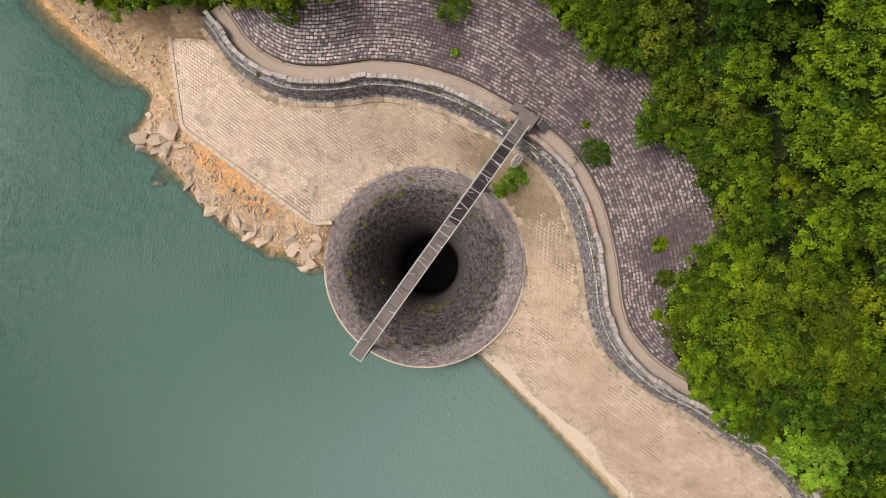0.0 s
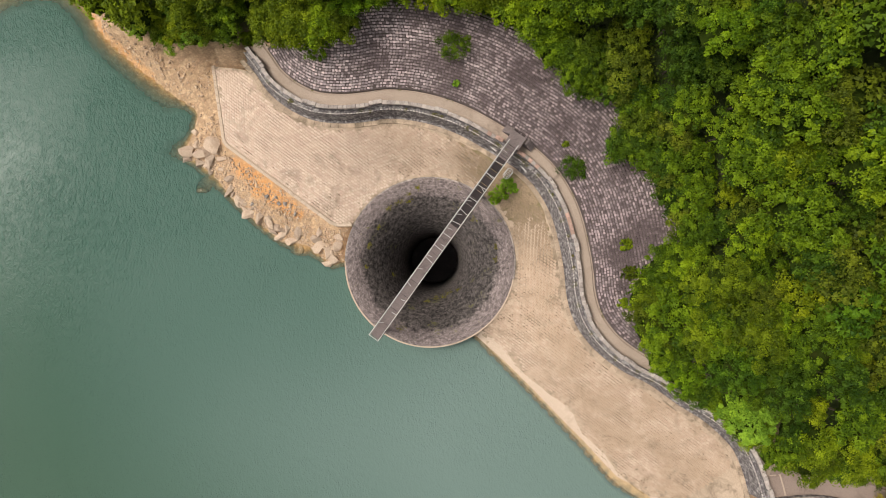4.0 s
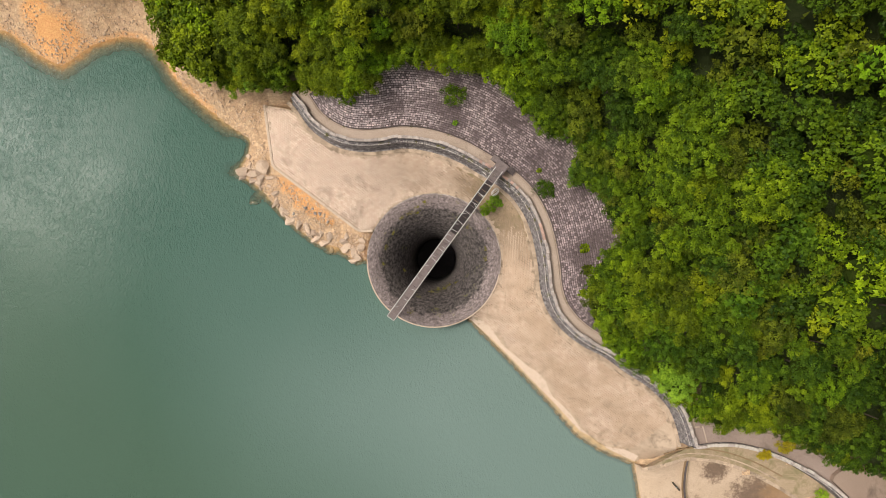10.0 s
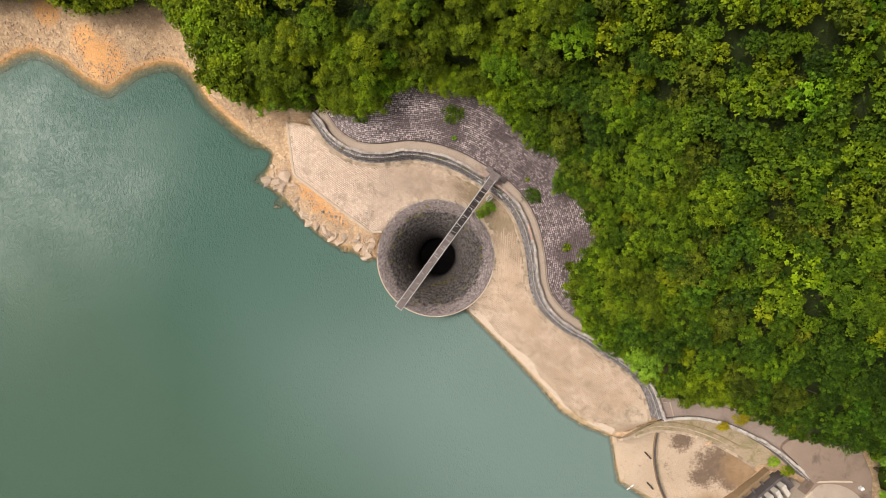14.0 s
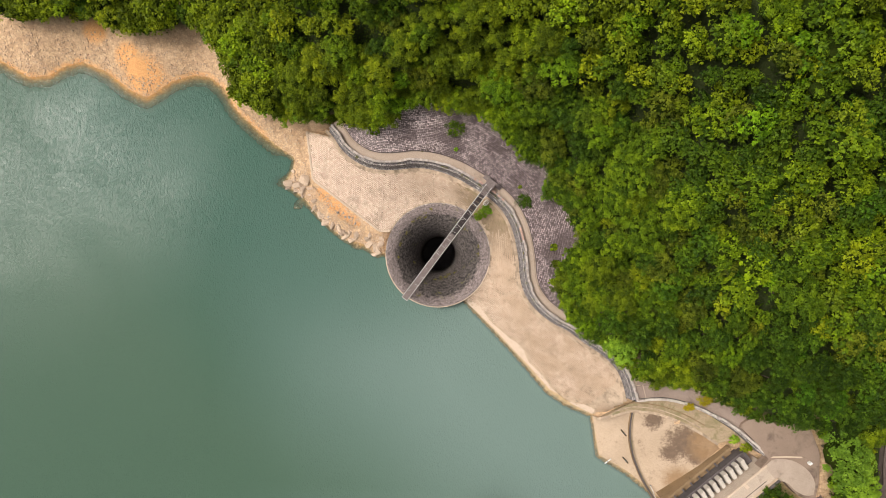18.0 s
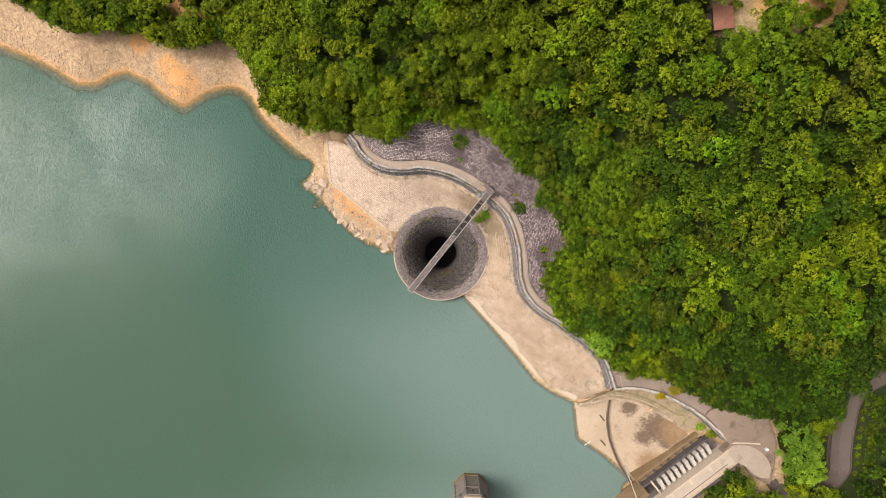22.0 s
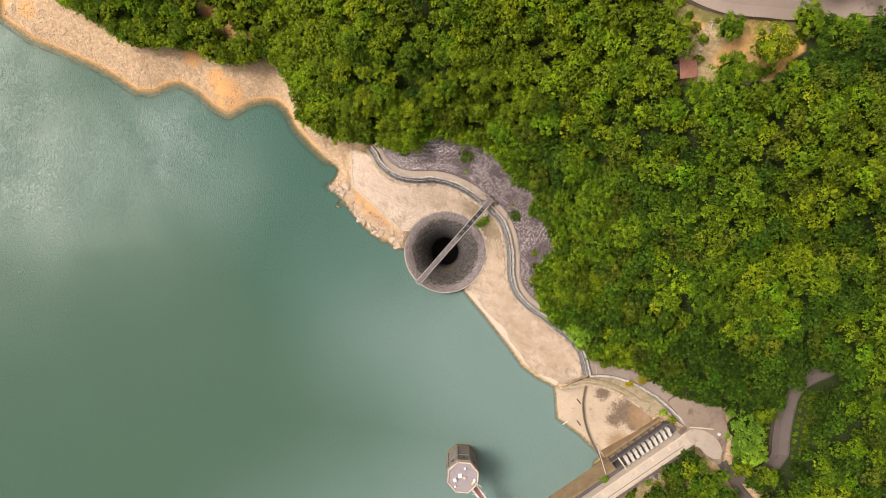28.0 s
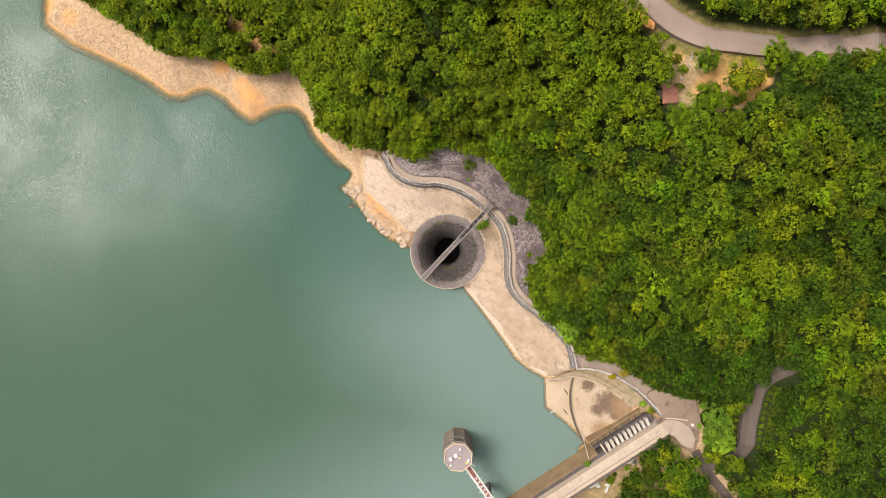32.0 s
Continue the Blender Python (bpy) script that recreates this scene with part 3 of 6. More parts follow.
ROAD_TOP = spline([(24, 69), (34.5, 61.3), (40.5, 57.4), (48.4, 54.3), (57.2, 53.9), (64.8, 54.4), (75.0, 56.3), (88.7, 59.2), (110, 64)], 1.0)
ROAD_EAST = spline([(97.5, -12.0), (93.5, -16.0), (90.3, -19.8), (88.8, -23.0), (88.2, -26.5), (88.2, -31.0), (88.4, -36.6), (88.8, -42.0), (87.6, -46.5), (84.0, -49.6), (79.5, -48.6)], 1.0)
ROAD_SOUTH = spline([(78.0, -46.6), (80.3, -49.6), (84.6, -54.3), (89.6, -58.8), (100, -68)], 1.0)


def hill_height(x, y):
    d, _ = distance(x, y, HILL_LINE)
    base = 3.2 + 4.0 * smooth01(x, -34, -20)
    k = 0.50 + 0.38 * smooth01(y, 2, 40) + 0.25 * smooth01(x, 70, 86) * smooth01(-y, -20, 20)
    k = k * (0.65 + 0.35 * smooth01(x, -60, 0))
    h = base - 0.35 + 0.56 * np.minimum(d, 9) + np.maximum(d - 9, 0) * k
    top = 46 + 3 * wave(x, y, 160, 5)
    h = np.where(h > top - 8, top - 8 * np.exp(-(h - top + 8) / 8), h)
    return h + wave(x, y, 17, 3) * np.clip((d - 9) * 0.08, 0, 1.2)


def ground_height(x, y):
    land, up = inside(x, y, LAND), inside(x, y, HILL)
    dw, _ = distance(x, y, SHORE)
    dp, _ = distance(x, y, HILL_LINE)
    base = 3.2 + 4.0 * smooth01(x, -34, -20)
    bank = base * dw / (dw + dp + 0.01) + 0.16 * wave(x, y, 5, 1) * np.minimum(dw, 1)
    bed = -np.minimum(dw * 0.30, 5 + dw * 0.01) + 0.10 * wave(x, y, 6, 2) * np.minimum(dw, 1)
    z = np.where(up, hill_height(x, y), np.where(land, bank, bed))
    z = np.where(inside(x, y, PLATFORM), plat_height(x, y) - 0.6, z)
    dn = (x - DAM_A[0]) * DAM_N[0] + (y - DAM_A[1]) * DAM_N[1]
    z = np.where((inside(x, y, APRON_POLY) | inside(x, y, BENCH_POLY)) & (dn > 0), np.minimum(z, apron_height(x, y) - 0.7), z)
    z = np.where((dn > -5) & (dn < 12) & land & ~up & (x > 33), np.minimum(z, np.where(dn > 0, apron_height(x, y) - 0.5, 4.5)), z)
    z = np.where((np.hypot(x, y) < RING_R - 0.3), -31.0, z)
    z = np.where(np.hypot(x, y) < RING_R + 1.8, np.minimum(z, plat_height(x, y) - 0.6), z)
    z = np.where((np.hypot(x, y) < RING_R - 0.3), -31.0, z)
    z = np.where((dn > -3) & (dn < 5.0) & (y < -50.2) & ~up, np.minimum(z, -0.6), z)
    dl, _ = distance(x, y, FRONT_LEFT)
    z = np.where(land & ~up & ~inside(x, y, PLATFORM) & (dl < 7), np.minimum(z, 1.0 + 0.12 * dl), z)
    dpath, _ = distance(x, y, WALL_LINE)
    return np.where(dpath < 1.9, np.minimum(z, 4.4), z)


# ---- ground: one sheet out to the horizon ----
def spread(lo, hi, step, far):
    core = list(np.arange(lo, hi + step, step))
    out, s = [], step
    v = core[-1]
    while v < far:
        s *= 1.28
        v += s
        out.append(v)
    low, s, v = [], step, core[0]
    while v > -far:
        s *= 1.28
        v -= s
        low.append(v)
    return np.array(low[::-1] + core + out)


def grid_mesh(name, xs, ys, zfun, mat, keep=None):
    gx, gy = np.meshgrid(xs, ys)
    z = zfun(gx, gy)
    nx, ny = len(xs), len(ys)
    i, j = np.meshgrid(np.arange(nx - 1), np.arange(ny - 1))
    a = (j * nx + i).ravel()
    q = np.stack([a, a + 1, a + nx + 1, a + nx], 1)
    if keep is not None:
        ok = keep(gx, gy).ravel()
        q = q[ok[q].any(axis=1)]
    me = mesh_data(name, np.stack([gx.ravel(), gy.ravel(), z.ravel()], 1), q.tolist(), mat, True)
    return me, gx.ravel(), gy.ravel()


gxs, gys = spread(-132, 118, 1.0, 2600), spread(-86, 92, 1.0, 2600)
ground_me, gx, gy = grid_mesh("ground", gxs, gys, ground_height, SOIL)
d_shore, _ = distance(gx, gy, SHORE)
d_tree, _ = distance(gx, gy, TREELINE)
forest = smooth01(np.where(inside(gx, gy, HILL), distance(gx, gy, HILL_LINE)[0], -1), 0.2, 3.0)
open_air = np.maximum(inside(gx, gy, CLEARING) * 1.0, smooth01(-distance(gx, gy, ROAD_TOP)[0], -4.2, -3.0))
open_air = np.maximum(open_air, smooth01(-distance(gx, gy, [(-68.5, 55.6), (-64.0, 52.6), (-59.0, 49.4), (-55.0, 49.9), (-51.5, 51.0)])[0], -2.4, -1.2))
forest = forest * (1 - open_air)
clay = np.zeros(gx.shape)
for cx, cy, cr in ((-63.5, 36.0, 5.0), (-66.5, 39.5, 3.4), (-21.8, 9.6, 1.9), (-24.6, 11.8, 1.5), (-20.2, 8.2, 1.7), (-18.6, 7.0, 1.4), (-23.2, 10.6, 1.5), (-22.6, 9.0, 1.3), (-25.6, 12.6, 1.0), (-17.4, 5.8, 0.9), (-128, 56, 3), (-120, 53, 3), (-73, 44.5, 3), (37.5, 58.0, 3.0), (52.3, 46.0, 3.6), (54.5, 51.0, 2.8), (36.6, 58.0, 2.0), (59.5, 43.5, 3.0), (56, 48.5, 3.0), (50.3, -62.5, 2.5), (56.5, -57.5, 1.6),
                   (62, 46.5, 4), (53.0, 49.8, 3.6), (51.0, 44.5, 3.2), (57.0, 43.0, 3.0), (44.0, 50.5, 2.0), (-67.5, 55, 3), (-62, 51.5, 3), (-57, 49.6, 3), (-52.5, 50.7, 2.5)):
    clay = np.maximum(clay, np.exp(-((gx - cx) ** 2 + (gy - cy) ** 2) / cr ** 2))
clay = np.maximum(clay, 0.60 * smooth01(-d_shore, -1.8, -0.2) * (gx < -36))
grass = np.maximum(0.47 * inside(gx, gy, CLEARING), 0.62 * smooth01(-distance(gx, gy, ROAD_TOP)[0], -7, -4))
downstream = ((gx - DAM_A[0]) * DAM_N[0] + (gy - DAM_A[1]) * DAM_N[1]) < -3
grass = np.maximum(grass, 0.50 * downstream * ~inside(gx, gy, HILL) * inside(gx, gy, LAND))
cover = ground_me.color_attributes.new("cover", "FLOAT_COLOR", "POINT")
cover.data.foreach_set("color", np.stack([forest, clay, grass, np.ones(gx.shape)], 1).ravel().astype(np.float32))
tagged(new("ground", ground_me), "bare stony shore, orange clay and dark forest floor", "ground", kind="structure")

water_me, wx, wy = grid_mesh("water", gxs, gys, lambda x, y: x * 0.0, WATER, lambda x, y: (~inside(x, y, LAND) | (distance(x, y, SHORE)[0] < 2.0)) & ((np.hypot(x, y) > RING_R - 0.6)))
deep = distance(wx, wy, SHORE)[0] * np.where(inside(wx, wy, LAND), 0.0, 1.0) * 0.26
steep = smooth01(wx, -36, -31)
deep = np.where(inside(wx, wy, LAND), 0.0, deep * (1 + 2.2 * steep))
deep = np.where((wy < -51.5) & (wx < 47), 1.0, deep)
for rx_, ry_ in ((-30.6, 9.2), (-17.3, 1.4)):
    deep = deep * (1 - 0.95 * np.exp(-((wx - rx_) ** 2 + (wy - ry_) ** 2) / 2.4))
depth = water_me.attributes.new("depth", "FLOAT", "POINT")
depth.data.foreach_set("value", deep.astype(np.float32))
# bright sky mirrored off the bank, kept as a tone of the base colour
skylit = 1 - smooth01(distance(wx, wy, FRONT_RIGHT + APRON[1:] + [(27.4, -70.6), (-20, -111.6)])[0], 6, 62)
# pale patch standing in for the glare on the gusty water
skylit = np.maximum(skylit, 0.26 * np.exp(-((wx + 100) ** 2 / 42 ** 2 + (wy - 15) ** 2 / 30 ** 2)))
# darkened beside the beach, for the sheltered light there
skylit = skylit * (0.45 + 0.55 * smooth01(distance(wx, wy, BEACH + ROCKY)[0], 2, 30))
gust_v = np.zeros(wx.shape)
for cx, cy, cr, g in ((-76, 20, 18, 0.6), (-62, 11, 13, 0.4), (-95, 11, 22, 0.55), (-119, 3, 22, 1.0), (-137, 27, 26, 1.0), (-120, -16, 20, 0.5)):
    gust_v = np.maximum(gust_v, g * np.exp(-((wx - cx) ** 2 + (wy - cy) ** 2) / cr ** 2))
water_me.attributes.new("gust", "FLOAT", "POINT").data.foreach_set("value", gust_v.astype(np.float32))
offshore = smooth01(distance(wx, wy, BEACH[14:] + ROCKY)[0], 10, 52)
water_me.attributes.new("offshore", "FLOAT", "POINT").data.foreach_set("value", offshore.astype(np.float32))
# this attribute carries the reflected-sky tone to the water's shader
skylit_at = water_me.attributes.new("silt", "FLOAT", "POINT")
skylit_at.data.foreach_set("value", skylit.astype(np.float32))
tagged(new("water", water_me), "green turbid reservoir water with fine wind ripples", "water", kind="structure")


# ---- bell-mouth spillway ----
def revolve(name, profile, mat, n=160, closed=True):
    v, f = [], []
    for k in range(n):
        a = 2 * math.pi * k / n
        v += [(r * math.cos(a), r * math.sin(a), z) for r, z in profile]
    m = len(profile)
    for k in range(n):
        for j in range(m - 1):
            f.append((k * m + j, ((k + 1) % n) * m + j, ((k + 1) % n) * m + j + 1, k * m + j + 1))
    me = mesh_data(name, v, f, mat, True)
    uv = me.uv_layers.new(name="UVMap")
    run = np.concatenate([[0], np.cumsum([math.dist(profile[j], profile[j + 1]) for j in range(m - 1)])])
    for poly in me.polygons:
        for li in poly.loop_indices:
            vi = me.loops[li].vertex_index
            k = vi // m
            if k == 0 and poly.index // (m - 1) == n - 1:
                k = n
            uv.data[li].uv = (2 * math.pi * k / n * 9.0, run[vi % m])
    return me


bell = thing("bellmouth_spillway", "round bell-mouth overflow of dark weathered masonry setts", "spillway")
u = np.linspace(0, 1, 34)
bell_profile = [(RING_R - 0.14, CREST - 0.02)] + [(RING_R - 0.30 - 6.5 * t, CREST - 12.5 * (1 - math.sqrt(max(0.0, 1 - t * t))) - 0.35 * t) for t in u] + [(4.1, -14), (4.1, -30)]
part("funnel", revolve("funnel", bell_profile, FUNNEL), bell, "dark mossy funnel of concentric masonry courses")
part("outer_wall", revolve("outer_wall", [(RING_R + 0.12, -6), (RING_R + 0.05, 1.45), (RING_R - 0.02, 1.72)], CONCRETE), bell)
part("shaft_floor", revolve("shaft_floor", [(4.1, -30), (0.01, -30)], DARKCON, 32), bell)
lip_v, lip_f = [], []
LIP_N = 132
lip_data = []
for var in range(4):
    rnd = random.Random(var)
    h = rnd.uniform(-0.012, 0.02)
    lip_data.append(box_data("lip_stone", LIMED, 0.20, 2 * math.pi * RING_R / LIP_N - 0.02, 0.34 + h, 0.03, -0.32, 0.008, var))
lip_pale = [box_data("lip_stone", CONCRETE, 0.20, 2 * math.pi * RING_R / LIP_N - 0.02, 0.35, 0.03, -0.32, 0.008, v) for v in range(4)]
for k in range(LIP_N):
    a = 2 * math.pi * (k + 0.5) / LIP_N
    part("lip_stone", (lip_pale if 180 < math.degrees(a) < 350 else lip_data)[k % 4], bell, "", pose((RING_R - 0.06) * math.cos(a), (RING_R - 0.06) * math.sin(a), CREST - 0.03, 0, 0, math.degrees(a)))


# ---- footbridge over the bell-mouth ----
def footbridge():
    a, b, z = Vector((-6.25, -8.75, 0)), Vector((9.75, 14.1, 0)), 9.1
    run = (b - a).length
    side = Vector(((b - a).y, -(b - a).x, 0)).normalized()
    d = (b - a).normalized()
    br = thing("footbridge", "narrow weathered footbridge with pipe rails across the bell-mouth", "footbridge", (0, 0, z))
    ang = math.degrees(math.atan2(d.y, d.x))
    def spot(s, w, h=0.0):
        p = a + d * s + side * w
        return Vector((p.x, p.y, h))
    beam = box_data("girder", STEEL, run, 0.12, 0.42, 0.01, -0.45)
    for w in (-0.56, 0.56):
        p = spot(run / 2, w)
        part("girder", beam, br, "", pose(p.x, p.y, 0, 0, 0, ang))
    plate = [box_data("deck_slab", DECK, 1.96, 1.10, 0.09, 0.01, 0.0, 0.006, k) for k in range(3)]
    plank = [box_data("deck_plate", PLANK, 0.94, 1.06, 0.05, 0.008, -0.02, 0.01, k) for k in range(3)]
    n = int(run * 0.62 / 2.0)
    for k in range(n):
        p = spot(1.0 + k * 2.0, 0)
        part("deck_slab", plate[k % 3], br, "", pose(p.x, p.y, 0, 0, 0, ang))
    s, k = n * 2.0 + 0.5, 0
    while s < run - 2.2:
        p = spot(s, random.uniform(-0.02, 0.02))
        part("deck_plate", plank[k % 3], br, "dark rusted deck plate", pose(p.x, p.y, random.uniform(-0.03, 0.0), 0, 0, ang))
        s, k = s + 1.0, k + 1
    tread = box_data("deck_plank", DECK, 0.24, 1.16, 0.06, 0.01)
    for k in range(6):
        p = spot(run - 2.1 + k * 0.32, 0)
        part("deck_plank", tread, br, "", pose(p.x, p.y, 0.0, 0, 0, ang))
    rail = bar_data("handrail", RAIL, run - 0.1, 0.045)
    mid = bar_data("mid_rail", RAIL, run - 0.1, 0.03)
    post = bar_data("post", RAIL, 1.02, 0.04)
    for w in (-0.63, 0.63):
        part("handrail", rail, br, "", along(spot(0.05, w, 1.0), spot(run, w, 1.0)))
        part("mid_rail", mid, br, "", along(spot(0.05, w, 0.55), spot(run, w, 0.55)))
        for k in range(16):
            s = 0.08 + k * (run - 0.2) / 15
            lean = random.uniform(-0.10, 0.10)
            part("post", post, br, "", along(spot(s, w, 0.0), spot(s + lean, w, 1.0)))
    part("end_rail", bar_data("end_rail", RAIL, 1.26, 0.045), br, "", along(spot(0.06, -0.63, 1.0), spot(0.06, 0.63, 1.0)))
    tie = bar_data("cross_tie", RAIL, 1.2, 0.035)
    stub = bar_data("bent_bar", RAIL, 0.62, 0.035)
    for k in range(9):
        s = run * 0.40 + k * run * 0.062
        part("cross_tie", tie, br, "", along(spot(s, -0.6, 0.10), spot(s + random.uniform(-0.25, 0.25), 0.6, 0.10)))
    for k in range(12):
        s, w = run * (0.06 + 0.07 * k), random.choice((-1, 1))
        part("bent_bar", stub, br, "white bar fallen on the deck", along(spot(s, w * 0.58, 0.22), spot(s + random.uniform(-0.4, 0.4), 0.1 * w, 0.12)))
    for s in (0.35, 21.4):
        foot = -z + (CREST if s < 5 else 2.2)
        for w in (-0.5, 0.5):
            part("pier", box_data("pier", DARKCON, 0.4, 0.4, -foot - 0.45, 0.02, foot), br, "", pose(*spot(s, w)[:2], 0, 0, 0, ang))
        part("pier_head", box_data("pier_head", DARKCON, 0.5, 1.5, 0.3, 0.03, -0.75), br, "", pose(*spot(s, 0)[:2], 0, 0, 0, ang))


footbridge()


def landing():
    """The bridge's landing on the wall, with a short flight of steps down to the path on either side."""
    ob = thing("bridge_landing", "concrete landing with short steps down to the footpath", "steps", (9.9, 14.3, 7.3))
    ang = 55
    part("landing_slab", box_data("landing_slab", DECK, 1.7, 1.9, 1.72, 0.03), ob, "", pose(0.15, 0.25, 0, 0, 0, ang))
    for sgn in (-1, 1):
        for k in range(4):
            off = 1.08 + k * 0.3
            p = Vector((0.55 + math.cos(radians(ang)) * 0.2, 0.75, 0)) + Vector((-math.sin(radians(ang)), math.cos(radians(ang)), 0)) * off * sgn
            part("step", box_data("step", DECK, 0.9, 0.28, 1.4 - k * 0.35, 0.02), ob, "", pose(p.x, p.y, 0, 0, 0, ang))


landing()
for k, (x, y, r) in enumerate(((7.6, 14.25, -40), (11.4, 11.75, -50))):
    ob = thing("fallen_stone", "pale broken coping stone lying below the parapet", "stone", (x, y, 5.9), "fallen coping stones")
    part("stone", box_data("stone", WHITECON, 1.3, 0.36, 0.3, 0.06, 0, 0.05, k), ob, "", pose(0, 0, 0, 4, 3, r))


# ---- retaining wall, parapet, kerb and footpath ----
def wall_run(line, name, bench):
    seat = 3.6 if bench else 5.05
    face = [(-0.66, seat - 0.9), (-0.62, seat), (-0.48, 7.1), (-0.25, 7.14), (-0.23, 7.82), (0.23, 7.82), (0.25, 7.2)] if bench else [(-1.36, seat - 0.9), (-1.34, 5.03), (-1.08, 5.05), (-0.74, 7.18), (-0.58, 7.2), (-0.56, 7.12), (-0.25, 7.14), (-0.23, 7.82), (0.23, 7.82), (0.25, 7.2)]
    w = tagged(new(name, sweep(name, line, face, WALL_DARK)),
               "dark weathered masonry retaining wall under the footpath", "retaining wall", kind="structure")
    n = normals(line)
    # coping stones of the parapet, in runs that stand forward or back by turns
    data = [box_data("coping_stone", (COPING if v < 5 else COPING_RED) if not bench or v % 2 else FINMAT, 0.52, 0.44, 0.30, 0.04, 0, 0.025, v) for v in range(6)]
    pts = resample(line, 0.53)
    nn = normals(pts)
    rnd = random.Random(4)
    for i in range(len(pts) - 1):
        p, q = (pts[i] + pts[i + 1]) / 2, nn[i]
        run = i % 15 in (3, 4, 5)
        if not bench and math.dist(p, (9.6, 14.1)) < 1.3:
            continue
        s = 0.09 if run else -0.04
        kind = 5 if (not bench and (60 < i < 78 or 86 < i < 92)) and rnd.random() < 0.6 else rnd.randrange(5)
        part("coping_stone", data[kind], w, "", pose(p[0] + q[0] * s, p[1] + q[1] * s, 7.83 + (0.10 if run else 0.0) + rnd.uniform(-0.02, 0.02), 0, 0, math.degrees(math.atan2(-q[0], q[1])) + rnd.uniform(-2, 2)))
    edge = resample(line - n * (0.42 if bench else 0.66), 0.36)
    en = normals(edge)
    small = [box_data("edge_stone", EDGING, 0.25, 0.11, 0.10, 0.03, 0, 0.015, v) for v in range(3)]
    for i in range(0, min(len(edge), 298)):
        if rnd.random() < 0.08:
            continue
        part("edge_stone", small[i % 3], w, "", pose(edge[i][0], edge[i][1], 7.19, 0, 0, math.degrees(math.atan2(-en[i][0], en[i][1])) + rnd.uniform(-6, 6)))
    return w


wall_main = wall_run(WALL_LINE, "wall_main", False)
wall_dam = wall_run(WALL_LINE_DAM, "wall_dam", True)

kerb = tagged(new("kerb", sweep("kerb", WALL_LINE, [(-1.93, 4.2), (-1.90, 5.0), (-1.30, 5.02)], JOINT)), "pale stone kerb along the top of the paved bank", "kerb", kind="structure")
kd = [box_data("kerb_stone", KERBSTONE, 1.005, 0.56, 0.16, 0.03, 0, 0.012, v) for v in range(4)]
kp = resample(WALL_LINE - normals(WALL_LINE) * 1.63, 1.02)
kn = normals(kp)
for i in range(len(kp)):
    part("kerb_stone", kd[i % 4], kerb, "", pose(kp[i][0], kp[i][1], 5.0, 0, 0, math.degrees(math.atan2(-kn[i][0], kn[i][1]))))

tagged(new("footpath", sweep("footpath", WALL_LINE, [(0.23, 7.1), (0.25, 7.3), (0.9, 7.36), (1.5, 7.34), (1.62, 7.22), (1.80, 7.2), (1.86, 7.45), (2.0, 7.5)], PATHWAY)),
       "pale worn concrete footpath behind the parapet", "footpath", kind="structure")
tagged(new("service_road", sweep("service_road", WALL_LINE_DAM[:-2], [(0.23, 7.1), (0.25, 7.35), (1.4, 7.45), (2.7, 7.4), (2.85, 7.3), (2.95, 7.3), (3.1, 7.7), (3.8, 8.2)], ASPHALT)),
       "grey worn service road beside the parapet", "road", kind="structure")

# ---- paved bank ----
bank = tagged(new("paved_bank", sheet("paved_bank", PLATFORM, lambda x, y: plat_height(x, y), JOINT, 0.8, 1.3)), "pale paved stone bank sloping down to the water", "pavement", kind="structure")
apron = tagged(new("apron", sheet("apron", APRON_POLY, lambda x, y: apron_height(x, y), None, 0.8, 0.8)), "pale concrete apron with dark stains and silt", "pavement", kind="structure")


